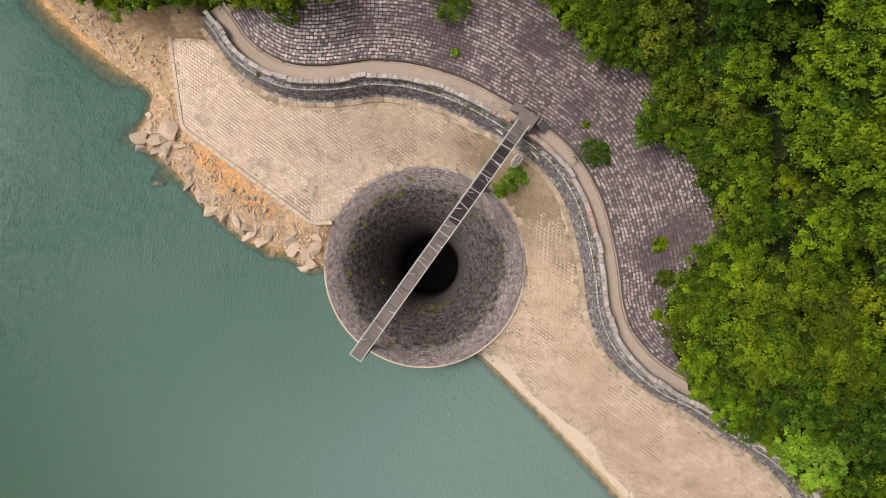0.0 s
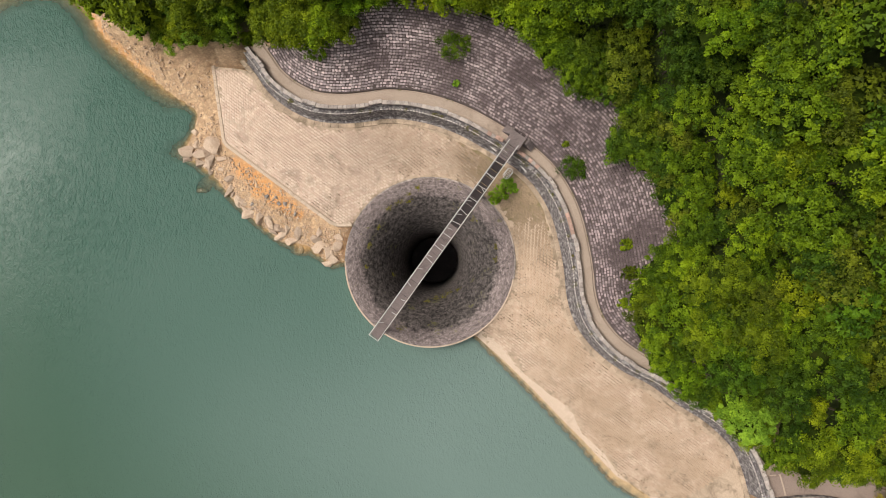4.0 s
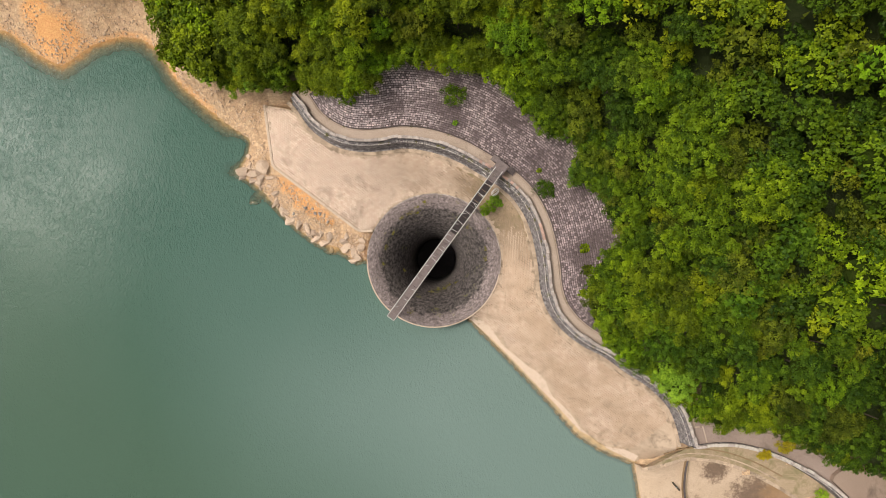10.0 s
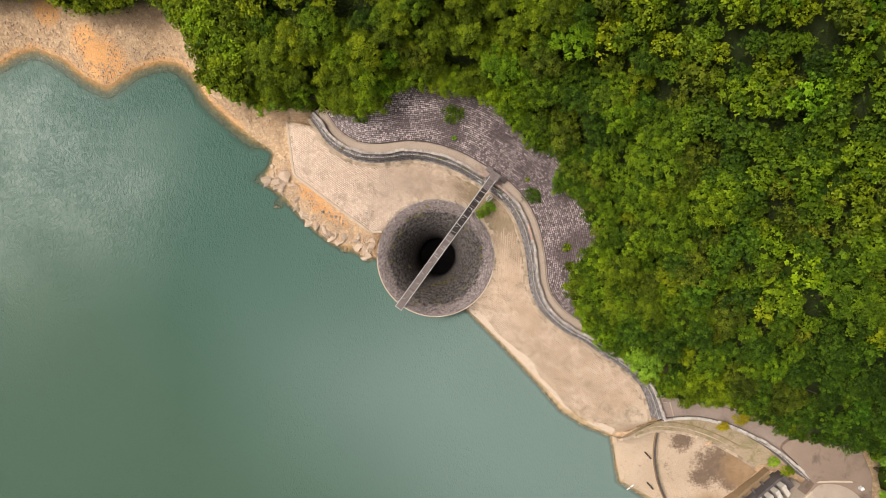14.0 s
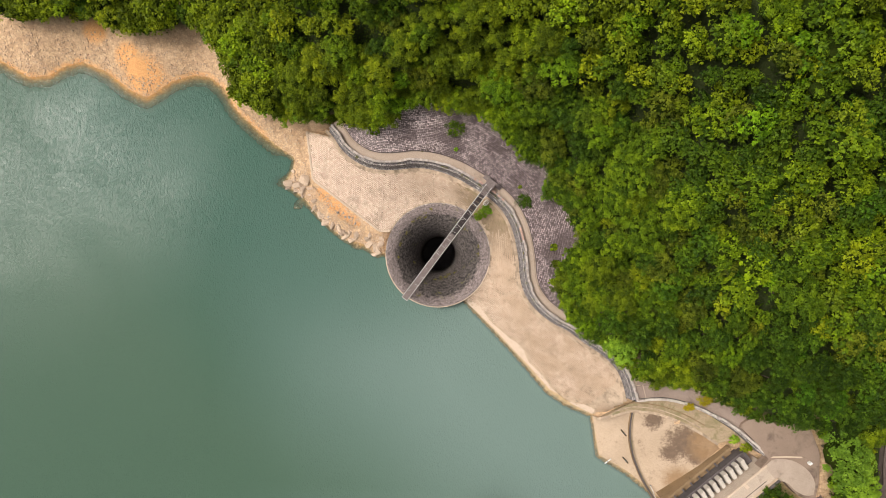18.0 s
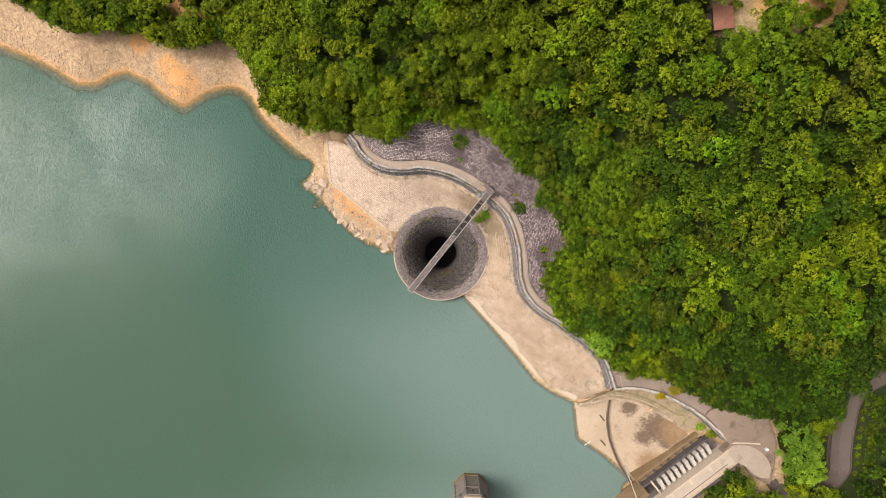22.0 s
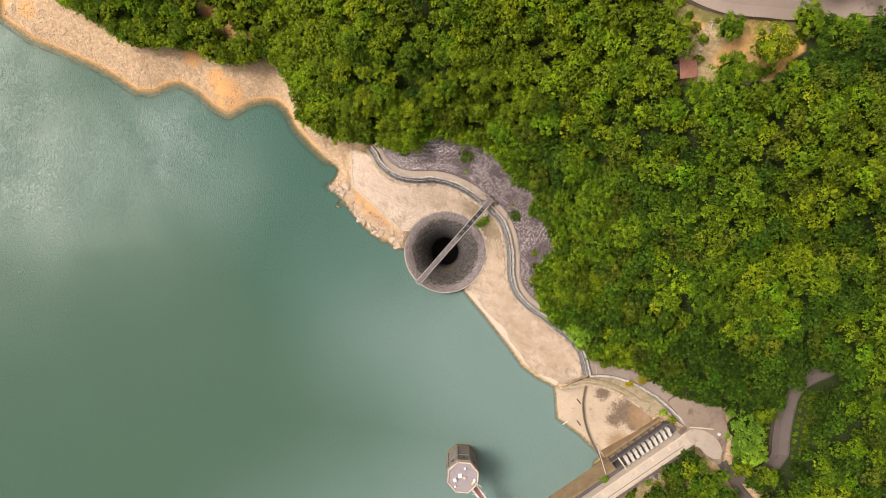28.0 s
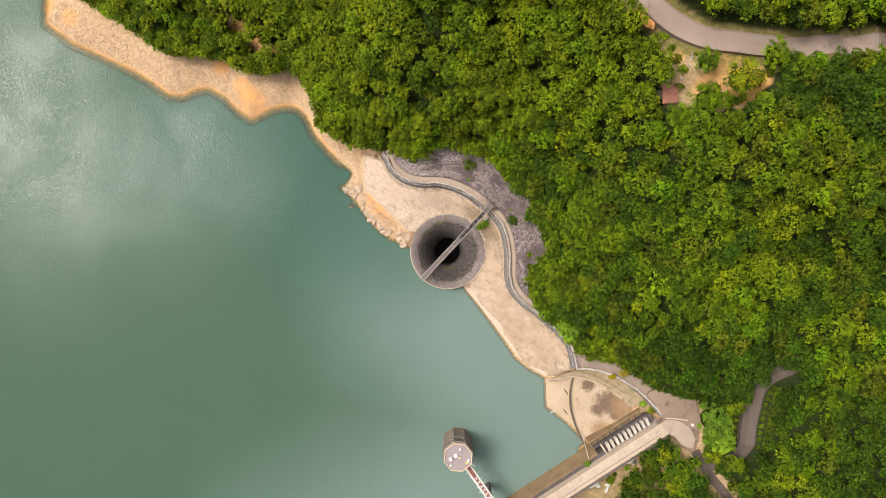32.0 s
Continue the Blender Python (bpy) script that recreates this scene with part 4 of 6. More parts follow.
def stained_apron():
    m, nt, b = material("stained_apron")
    w = world_coord(nt)
    grain, blot = noise_tex(nt, 7, 6, 0.7, w), noise_tex(nt, 0.2, 4, 0.6, w)
    base = mix(nt, blot, (0.36, 0.262, 0.175), (0.53, 0.405, 0.30))
    base = mix(nt, 0.3, base, ramp(nt, grain, [(0.3, (0.15, 0.15, 0.15)), (0.7, (0.9, 0.9, 0.9))]), "OVERLAY")
    def spot(x, y, r):
        d = nt.nodes.new("ShaderNodeVectorMath")
        d.operation = "DISTANCE"
        nt.links.new(w, d.inputs[0])
        d.inputs[1].default_value = (x, y, 2.5)
        return maths(nt, "SUBTRACT", 1.0, maths(nt, "DIVIDE", d.outputs["Value"], r), True)
    dark = maths(nt, "MAXIMUM", maths(nt, "MAXIMUM", spot(53.0, -37.4, 5.8), spot(55.8, -40.0, 3.2)), maths(nt, "MAXIMUM", spot(46.2, -33.0, 3.0), spot(50.4, -40.4, 3.4)))
    vor = node(nt, "ShaderNodeTexVoronoi", Scale=2.3)
    nt.links.new(w, vor.inputs["Vector"])
    edge = maths(nt, "ADD", dark, maths(nt, "MULTIPLY", maths(nt, "SUBTRACT", noise_tex(nt, 0.42, 9, 0.8, w), 0.5), 2.1))
    edge = maths(nt, "ADD", edge, maths(nt, "MULTIPLY", vor.outputs["Distance"], -0.25))
    sep = nt.nodes.new("ShaderNodeSeparateXYZ")
    edge = maths(nt, "ADD", edge, maths(nt, "MULTIPLY", maths(nt, "SUBTRACT", noise_tex(nt, 2.6, 8, 0.8, w), 0.5), 0.9))
    base = mix(nt, ramp(nt, edge, [(0.02, (0, 0, 0)), (0.20, (0.45, 0.45, 0.45)), (0.42, (0.92, 0.92, 0.92))]), base, mix(nt, noise_tex(nt, 1.1, 5, 0.7, w), (0.06, 0.038, 0.026), (0.20, 0.13, 0.085)))
    mud = maths(nt, "ADD", maths(nt, "MAXIMUM", spot(58.4, -37.4, 6.6), spot(52.0, -46.0, 4.2)), maths(nt, "MULTIPLY", maths(nt, "SUBTRACT", noise_tex(nt, 0.8, 6, 0.7, w), 0.5), 0.9))
    base = mix(nt, ramp(nt, mud, [(0.10, (0, 0, 0)), (0.55, (0.85, 0.85, 0.85))]), base, mix(nt, noise_tex(nt, 0.9, 6, 0.75, w), (0.17, 0.095, 0.042), (0.36, 0.225, 0.12)))
    nt.links.new(base, b.inputs["Base Color"])
    b.inputs["Roughness"].default_value = 0.9
    bump(nt, b, grain, 0.4, 0.03)
    return m


apron.data.materials.clear()
apron.data.materials.append(stained_apron())
tagged(new("bench", sheet("bench", BENCH_POLY, lambda x, y: 3.7 + 0.25 * distance(x, y, BENCH_EDGE)[0], BENCHMAT, 0.8, 1.2)),
       "sandy concrete bench below the parapet", "pavement", kind="structure")


# ---- the dam and its road ----
def dam_point(s, n, z=0.0):
    """s along the dam from its far end, n metres towards the lake from the road's upstream edge."""
    p = DAM_A + DAM_DIR * s + DAM_N * n
    return (p[0], p[1], z)


def dam_prism(name, s0, s1, profile, mat, parent=None, label=""):
    v = [dam_point(s, n, z) for s in (s0, s1) for n, z in profile]
    k = len(profile)
    f = [(j, (j + 1) % k, k + (j + 1) % k, k + j) for j in range(k)] + [tuple(range(k))[::-1], tuple(range(k, 2 * k))]
    return part(name, mesh_data(name, v, f, mat), parent, label)


dam = thing("dam", "concrete dam crest with a pale road and a brown water-stained face", "dam", kind="structure")
S_END = 39.5
dam_prism("face", -75, 19.5, [(3.2, -6), (2.75, 0.0), (1.75, 6.0), (1.45, 6.05), (1.4, -6)], BROWN, dam, "brown silt-stained upstream face")
dam_prism("ledge", -75, 21.5, [(1.4, -6), (1.4, 5.6), (0.25, 5.6), (0.25, -6)], DARKCON, dam, "dark damp ledge below the road")
dam_prism("roadway", -75, S_END, [(0.25, -2), (0.2, 8.25), (-3.5, 8.25), (-3.55, -2)], ROADWAY, dam, "pale concrete road over the dam")
dam_prism("upstream_kerb", -75, S_END, [(0.2, 8.25), (0.2, 8.5), (-0.12, 8.5), (-0.12, 8.25)], CONCRETE, dam)
dam_prism("drain", -75, S_END - 2, [(-2.35, 8.2), (-2.35, 8.262), (-2.5, 8.262), (-2.5, 8.2)], DARKCON, dam, "narrow dark drain along the road")
dam_prism("downstream_parapet", -75, S_END, [(-3.2, 8.2), (-3.2, 9.1), (-3.6, 9.1), (-3.6, 3)], CONCRETE, dam)
dam_prism("parapet_cap", -75, S_END, [(-3.12, 9.1), (-3.12, 9.2), (-3.68, 9.2), (-3.68, 9.1)], DARKCON, dam)
for k in range(7):
    dam_prism("road_patch", 2.2 + k * 5.2, 2.9 + k * 5.2, [(-0.2, 8.2), (-0.2, 8.256), (-1.3, 8.256), (-1.3, 8.2)], CONCRETE, dam)

# plaza where the road leaves the dam
plaza_poly = [(67.6, -38.6), (65.0, -35.4), (61.5, -32.2), (63.5, -30.6), (70.7, -31.4), (75.4, -31.4), (77.8, -37.0), (77.8, -43.0), (77.0, -47.0), (73.4, -45.6), (70.6, -42.6), (66.0, -40.5)]
tagged(new("plaza", sheet("plaza", plaza_poly, lambda x, y: 8.22 + 0.0 * x, YARD, 1.2, 2.5)), "dark brownish worn tarmac yard at the end of the dam", "yard", kind="structure")
# the dam road turns downhill across the yard
bend = [dam_point(S_END - 0.4, 0.1)[:2], (68.4, -38.6), (70.2, -38.45), (72.0, -38.6), (73.8, -39.3), (75.4, -40.4), (76.6, -41.9), (77.1, -43.4), (76.8, -45.6), (75.2, -45.7), (73.4, -45.0), (71.6, -43.3), dam_point(S_END - 0.4, -3.1)[:2]]
tagged(new("road_bend", sheet("road_bend", bend, lambda x, y: 8.256 + 0.0 * x, BENDMAT, 1.0, 0.2)), "pale worn concrete bend where the dam road turns downhill", "road", kind="structure")
marker = thing("white_box", "small white box at the edge of the yard", "box", (75.6, -39.0, 8.22))
part("casing", box_data("casing", WHITE, 0.6, 0.45, 0.7, 0.04), marker, "", pose(0, 0, 0, 0, 0, 30))
part("lid", box_data("lid", WHITE, 0.66, 0.5, 0.06, 0.02, 0.7), marker, "", pose(0, 0, 0, 0, 0, 30))
band = [(67.9, -38.32), (71.0, -38.15), (74.5, -38.15), (74.5, -37.85), (71.0, -37.85), (67.9, -38.02)]
tagged(new("yard_kerb", sheet("yard_kerb", band, lambda x, y: 8.34 + 0.0 * x, CONCRETE, 0.8, 0.3)), "low pale kerb across the yard", "kerb", kind="structure")

# side-channel spillway: stepped basin with piers, and the row of pale fins
chute = thing("side_spillway", "brown stepped spillway basin with short piers", "spillway", kind="structure")
dam_prism("basin_floor", 19.0, 36.5, [(4.5, -1), (4.5, 3.0), (3.2, 3.0), (3.2, -1)], BROWN, chute, "brown silty basin floor")
dam_prism("basin_sill", 19.0, 36.8, [(5.3, -1), (5.1, 4.1), (4.6, 4.1), (4.5, -1)], BROWN, chute, "brown sill along the basin")
dam_prism("inner_wall", 19.5, 37.5, [(3.3, 0), (3.3, 5.0), (2.9, 5.0), (2.9, 0)], DARKCON, chute)
dam_prism("channel_floor", 21.85, 38.5, [(2.9, 0), (2.9, 4.6), (0.25, 4.6), (0.25, 0)], DARKCON, chute, "dark channel floor under the fins")
for k in range(8):
    s = 19.2 + k * 2.15
    dam_prism("pier", s, s + 0.32, [(4.6, 2.8), (4.6, 3.9), (3.6, 4.1), (3.6, 2.8)], DARKCON, chute)
dam_prism("end_wall", 21.5, 21.85, [(3.3, 0), (3.3, 5.6), (0.25, 6.6), (0.25, 0)], CONCRETE, chute)
for k in range(10):
    s = 22.7 + k * 1.475
    v = [dam_point(s + dx + (0.15 if n > 1.5 else -0.05), n, z) for z in (4.6, 6.2) for dx, n in ((0, 2.75), (0.84, 2.75), (0.84, 0.55), (0, 0.55))]
    fin = thing("spillway_fin", "whitened concrete fin in the spillway channel", "fin", (0, 0, 0), "spillway fins")
    part("fin", mesh_data("fin", v, [(3, 2, 1, 0), (4, 5, 6, 7), (0, 1, 5, 4), (1, 2, 6, 5), (2, 3, 7, 6), (3, 0, 4, 7)], FINMAT), fin)
    v = [dam_point(s + dx + (0.15 if n > 1.5 else -0.05), n, z) for z in (6.2, 6.55) for dx, n in ((-0.03, 2.8), (0.87, 2.8), (0.87, 2.35), (-0.03, 2.35))]
    part("cap", mesh_data("cap", v, [(3, 2, 1, 0), (4, 5, 6, 7), (0, 1, 5, 4), (1, 2, 6, 5), (2, 3, 7, 6), (3, 0, 4, 7)], FINMAT), fin)

# steel grating on the road
grate = thing("grating", "grey steel grating set beside the dam parapet", "grating", dam_point(13.6, -3.95, 8.3))
gang = math.degrees(math.atan2(DAM_DIR[1], DAM_DIR[0]))
part("frame", box_data("frame", STEEL, 3.2, 1.5, 0.12, 0.02), grate, "", pose(0, 0, 0, 0, 0, gang))
for k in range(4):
    part("panel", box_data("panel", FINMAT, 0.6, 1.15, 0.05, 0.01), grate, "", pose((k - 1.5) * 0.74 * DAM_DIR[0], (k - 1.5) * 0.74 * DAM_DIR[1], 0.12, 0, 0, gang))


# ---- drain across the apron ----
def flume():
    line = spline([(41.5, -29.6), (41.4, -33), (41.6, -36.7), (42.3, -39.8), (43.3, -42.6), (45.4, -46.8), (48.6, -51.6)], 0.6)
    z = apron_height(line[:, 0], line[:, 1]) + 0.28
    ob = thing("drain_channel", "dark narrow drain running down the apron", "drain")
    n = normals(line)
    for name, a, b, h, mat in (("bed", -0.20, 0.20, 0.0, DARKCON), ("side_wall", -0.32, -0.20, 0.16, BROWN), ("side_wall", 0.20, 0.32, 0.16, BENCHMAT)):
        v = [(p[0] + q[0] * s, p[1] + q[1] * s, zz + dz) for p, q, zz in zip(line, n, z) for s, dz in ((a, -0.9), (a, h), (b, h), (b, -0.9))]
        f = [(i * 4 + j, i * 4 + j + 4, i * 4 + j + 5, i * 4 + j + 1) for i in range(len(line) - 1) for j in range(3)]
        part(name, mesh_data(name, v, f, mat), ob)
    for x, y in ((40.6, -36.4), (41.6, -42.6), (37.9, -44.2)):
        zz = float(apron_height(np.array(x), np.array(y)))
        log = thing("timber_post", "weathered dark timber post lying on the apron", "post", (x, y, zz + 0.2), "timber posts")
        part("shaft", bar_data("shaft", BARK if x > 39 else WHITECON, 1.7, 0.14, 8), log, "", pose(-0.9, 0.9, 0.1, 0, 0, -48 if x > 39 else 38))
        part("collar", bar_data("collar", STEEL, 0.14, 0.20, 8), log, "", pose(-0.3, 0.24 if x > 39 else 1.3, 0.1, 0, 0, -48 if x > 39 else 38))


flume()

for off, mat, nm in ((1.1, JOINT, "drain_line"), (2.0, BROWN, "drain_line")):
    bl = spline(BENCH_EDGE[1:-1], 0.6)
    bl = bl + np.stack([normals(bl)[:, 0], normals(bl)[:, 1]], 1) * off
    zb = 3.7 + 0.25 * distance(bl[:, 0], bl[:, 1], BENCH_EDGE)[0]
    nb = normals(bl)
    v = [(p[0] + q[0] * w_, p[1] + q[1] * w_, z + h) for p, q, z in zip(bl, nb, zb) for w_, h in ((-0.12, -0.1), (-0.1, 0.05), (0.1, 0.05), (0.12, -0.1))]
    tagged(new(nm, mesh_data(nm, v, [(i * 4 + j, i * 4 + j + 4, i * 4 + j + 5, i * 4 + j + 1) for i in range(len(bl) - 1) for j in range(3)], mat)), "narrow raised line along the sandy bench", "kerb", kind="structure")
bkerb = tagged(new("bench_kerb", sweep("bench_kerb", spline(BENCH_EDGE, 0.6), [(-0.06, 2.4), (-0.04, 3.66), (0.34, 3.70)], JOINT)), "pale kerb between the apron and the bench", "kerb", kind="structure")
bk = resample(spline(BENCH_EDGE, 0.6), 1.0)
bkn = normals(bk)
for i in range(len(bk)):
    part("kerb_stone", kd[i % 4], bkerb, "", pose(bk[i][0] + bkn[i][0] * 0.15, bk[i][1] + bkn[i][1] * 0.15, 3.66, 0, 0, math.degrees(math.atan2(-bkn[i][0], bkn[i][1]))))


# ---- valve tower in the lake, with its bridge ----
def prism(name, mat, r, z0, z1, n=8, turn=0.0, r1=None):
    v = []
    for z, rr in ((z0, r), (z1, r1 or r)):
        v += [(rr * math.cos(2 * math.pi * k / n + turn), rr * math.sin(2 * math.pi * k / n + turn), z) for k in range(n)]
    f = [(k, (k + 1) % n, n + (k + 1) % n, n + k) for k in range(n)] + [tuple(range(n))[::-1], tuple(range(n, 2 * n))]
    return mesh_data(name, v, f, mat)


def tower():
    turn = radians(24.5)
    t = thing("valve_tower", "octagonal stone valve tower standing in the water", "tower", (10.7, -55.9, 0))
    part("base", prism("base", BROWN, 4.5, -6, 1.1, turn=turn, r1=4.42), t, "brown silt-stained tower base")
    part("shaft", prism("shaft", TOWER_STONE, 4.28, 1.1, 12.2, turn=turn, r1=4.15), t)
    for z, h in ((1.1, 0.25), (7.6, 0.3), (11.6, 0.35)):
        part("string_course", prism("string_course", TOWER_STONE if z > 2 else BROWN, 4.45, z, z + h, turn=turn), t)
    part("roof_slab", prism("roof_slab", ROOF_MAT, 3.95, 12.2, 12.75, turn=turn), t, "mauve-grey flat roof")
    for k in range(8):
        a = 2 * math.pi * (k + 0.5) / 8 + turn
        e = 2 * 4.2 * math.sin(math.pi / 8)
        ap = 4.2 * math.cos(math.pi / 8)
        part("roof_parapet", box_data("roof_parapet", CONCRETE, 0.30, e, 0.85, 0.03, 12.2), t, "", pose((ap - 0.15) * math.cos(a), (ap - 0.15) * math.sin(a), 0, 0, 0, math.degrees(a)))
        p = 2 * math.pi * k / 8 + turn
        part("corner_pilaster", box_data("corner_pilaster", TOWER_STONE, 0.5, 0.5, 11.0, 0.03, 1.1), t, "", pose(4.1 * math.cos(p), 4.1 * math.sin(p), 0, 0, 0, math.degrees(p)))
        win = part("window", box_data("window", DARKCON, 0.08, 0.6, 1.4, 0.0, 8.8), t, "dark recessed window", pose((ap + 0.02) * math.cos(a), (ap + 0.02) * math.sin(a), 0, 0, 0, math.degrees(a)))
        part("window_frame", box_data("window_frame", TOWER_STONE, 0.14, 0.9, 0.18, 0.02, 8.6), win)
    top = 12.75
    part("roof_hatch", box_data("roof_hatch", WHITE, 0.95, 0.95, 0.5, 0.05, top), t, "white roof hatch", pose(-0.75, 0.4, 0, 0, 0, 8))
    part("vent", prism("vent", GRAVELLY, 0.42, top, top + 0.35, 12), t, "round buff vent", pose(0.35, -0.05, 0))
    part("cabinet", box_data("cabinet", WHITE, 0.8, 0.8, 0.7, 0.05, top), t, "white metal cabinet", pose(-2.0, -0.75, 0, 0, 0, 30))
    part("cabinet", box_data("cabinet", WHITE, 0.5, 0.5, 0.5, 0.04, top), t, "white metal cabinet", pose(0.2, 2.3, 0, 0, 0, 10))
    part("cabinet", box_data("cabinet", WHITE, 0.5, 0.8, 0.6, 0.04, top), t, "white metal cabinet", pose(2.9, -0.4, 0, 0, 0, -20))
    part("marker", box_data("marker", YELLOW, 0.35, 0.9, 0.3, 0.03, top), t, "yellow painted marker", pose(2.6, -1.1, 0, 0, 0, -30))
    part("cabinet", box_data("cabinet", WHITE, 0.55, 0.4, 0.5, 0.04, top), t, "white metal cabinet", pose(-1.7, -2.5, 0, 0, 0, 40))
    part("mast", bar_data("mast", WHITE, 2.4, 0.05), t, "thin white mast", along((3.0, -1.0, top), (4.6, -1.2, top + 1.6)))


GRAVELLY = CONCRETE
tower()


def tower_bridge():
    a, b, z = Vector((13.6, -59.0, 0)), Vector((27.6, -74.0, 0)), 8.9
    d = (b - a).normalized()
    side = Vector((d.y, -d.x, 0))
    run = (b - a).length
    ang = math.degrees(math.atan2(d.y, d.x))
    br = thing("access_bridge", "white railed steel access bridge with a red deck to the tower", "bridge", (0, 0, z))
    def spot(s, w, h=0.0):
        p = a + d * s + side * w
        return Vector((p.x, p.y, h))
    deck = box_data("deck_panel", REDDECK, 1.9, 1.0, 0.08, 0.01)
    for k in range(int(run / 2)):
        part("deck_panel", deck, br, "", pose(*spot(1 + k * 2, 0)[:2], 0, 0, 0, ang))
    chord = box_data("girder", WHITE, run, 0.30, 0.5, 0.02, -0.35)
    rail = bar_data("handrail", WHITE, run, 0.06)
    post = bar_data("post", WHITE, 1.1, 0.05)
    brace = bar_data("outrigger", WHITE, 0.95, 0.05)
    lace = bar_data("lacing_bar", WHITE, 1.5, 0.07)
    for w in (-0.72, 0.72):
        part("girder", chord, br, "", pose(*spot(run / 2, w)[:2], 0, 0, 0, ang))
        part("handrail", rail, br, "", along(spot(0, w * 1.1, 1.1), spot(run, w * 1.1, 1.1)))
        for k in range(13):
            s = 0.4 + k * (run - 0.8) / 12
            part("post", post, br, "", along(spot(s, w * 1.1, 0.0), spot(s, w * 1.1, 1.1)))
            part("outrigger", brace, br, "", along(spot(s, w * 1.1, 0.75), spot(s, w * 2.3, 0.05)))
    for k in range(12):
        s = 4.4 + k * 1.3
        if s < run - 1:
            part("lacing_bar", lace, br, "", along(spot(s, -0.6, 0.14), spot(s + 1.0, 0.6, 0.14)))
            part("lacing_bar", lace, br, "", along(spot(s, 0.6, 0.16), spot(s + 1.0, -0.6, 0.16)))
    part("pier", box_data("pier", DARKCON, 0.9, 1.6, 14.2, 0.05, -14.6), br, "", pose(*spot(run * 0.55, 0)[:2], 0, 0, 0, ang))


tower_bridge()


# ---- roads on the hill ----
def ribbon(name, line, half, mat, label):
    n = normals(line)
    cols = np.linspace(-half, half, 7)
    x = line[:, 0][:, None] + n[:, 0][:, None] * cols
    y = line[:, 1][:, None] + n[:, 1][:, None] * cols
    mid = ground_height(line[:, 0], line[:, 1])
    z = np.maximum(ground_height(x, y), mid[:, None]) + 0.16
    k = len(cols)
    v = np.stack([x.ravel(), y.ravel(), z.ravel()], 1)
    f = [(i * k + j, i * k + j + 1, i * k + k + j + 1, i * k + k + j) for i in range(len(line) - 1) for j in range(k - 1)]
    base = len(v)
    rim = np.vstack([np.stack([x[:, c], y[:, c], z[:, c] - 1.2], 1) for c in (0, k - 1)])
    m = len(line)
    f += [(i * k, i * k + k, base + i + 1, base + i) for i in range(m - 1)] + [(i * k + k - 1, base + m + i, base + m + i + 1, i * k + 2 * k - 1) for i in range(m - 1)]
    ob = tagged(new(name, mesh_data(name, np.vstack([v, rim]), f, mat)), label, "road", kind="structure")
    for sgn in (-1, 1):
        e = line + n * sgn * (half - 0.1)
        zz = (z[:, 0] if sgn < 0 else z[:, -1])
        w = [(p[0] + q[0] * s, p[1] + q[1] * s, h + dz) for p, q, h in zip(e, n, zz) for s, dz in ((-0.1, -0.3), (-0.1, 0.12), (0.1, 0.12), (0.1, -0.3))]
        part("kerb", mesh_data("kerb", w, [(i * 4 + j, i * 4 + j + 4, i * 4 + j + 5, i * 4 + j + 1) for i in range(m - 1) for j in range(3)], mat), ob)
    return ob


ribbon("road_upper", ROAD_TOP, 2.15, ASPHALT, "pale grey worn concrete road through the woods")
ribbon("road_lower", ROAD_EAST, 1.85, LANE, "narrow grey lane between the trees")
ribbon("road_south", ROAD_SOUTH, 1.2, LANE, "narrow grey lane leaving the yard downhill")


def hut():
    x, y = 44.3, 42.6
    z = float(ground_height(np.array(x), np.array(y)))
    h = thing("hut", "small derelict hut with a rusty red roof", "hut", (x, y, z))
    m = pose(0, 0, 0, 0, 0, 12)
    part("wall", box_data("wall", DARKCON, 2.6, 3.2, 2.3, 0.02, -0.5), h, "", m)
    v = [(-1.7, -2.0, 1.7), (1.7, -2.0, 1.7), (1.7, 2.0, 2.5), (-1.7, 2.0, 2.5)]
    v += [(a, b, c + 0.12) for a, b, c in v]
    part("roof", mesh_data("roof", v, [(3, 2, 1, 0), (4, 5, 6, 7), (0, 1, 5, 4), (1, 2, 6, 5), (2, 3, 7, 6), (3, 0, 4, 7)], TERRACOTTA), h, "rusty red mono-pitch roof", m)
    part("lean_to", box_data("lean_to", BARK, 1.5, 2.2, 1.9, 0.03, -0.5), h, "dark timber lean-to", pose(-2.2, -0.4, 0, 0, 0, 12))


hut()


# ---- rocks ----
def rock_data(name, mat, seed, flat=0.6, sub=2):
    bm = bmesh.new()
    bmesh.ops.create_icosphere(bm, subdivisions=sub, radius=1)
    rnd = random.Random(seed)
    cuts = [(Vector((rnd.gauss(0, 1), rnd.gauss(0, 1), rnd.gauss(0, 0.6))).normalized(), rnd.uniform(0.38, 0.72)) for _ in range(11)]
    sx, sy = rnd.uniform(0.85, 1.25), rnd.uniform(0.7, 1.0)
    for v in bm.verts:
        c = v.co.copy()
        for n, d in cuts:
            e = c.dot(n)
            if e > d:
                c -= n * (e - d)
        c *= 1 + 0.05 * noise.noise(c * 3 + Vector((seed, 0, 0)))
        v.co = (c.x * sx, c.y * sy, c.z * flat)
    me = bpy.data.meshes.new(name)
    bm.to_mesh(me)
    bm.free()
    me.materials.append(mat)
    return me


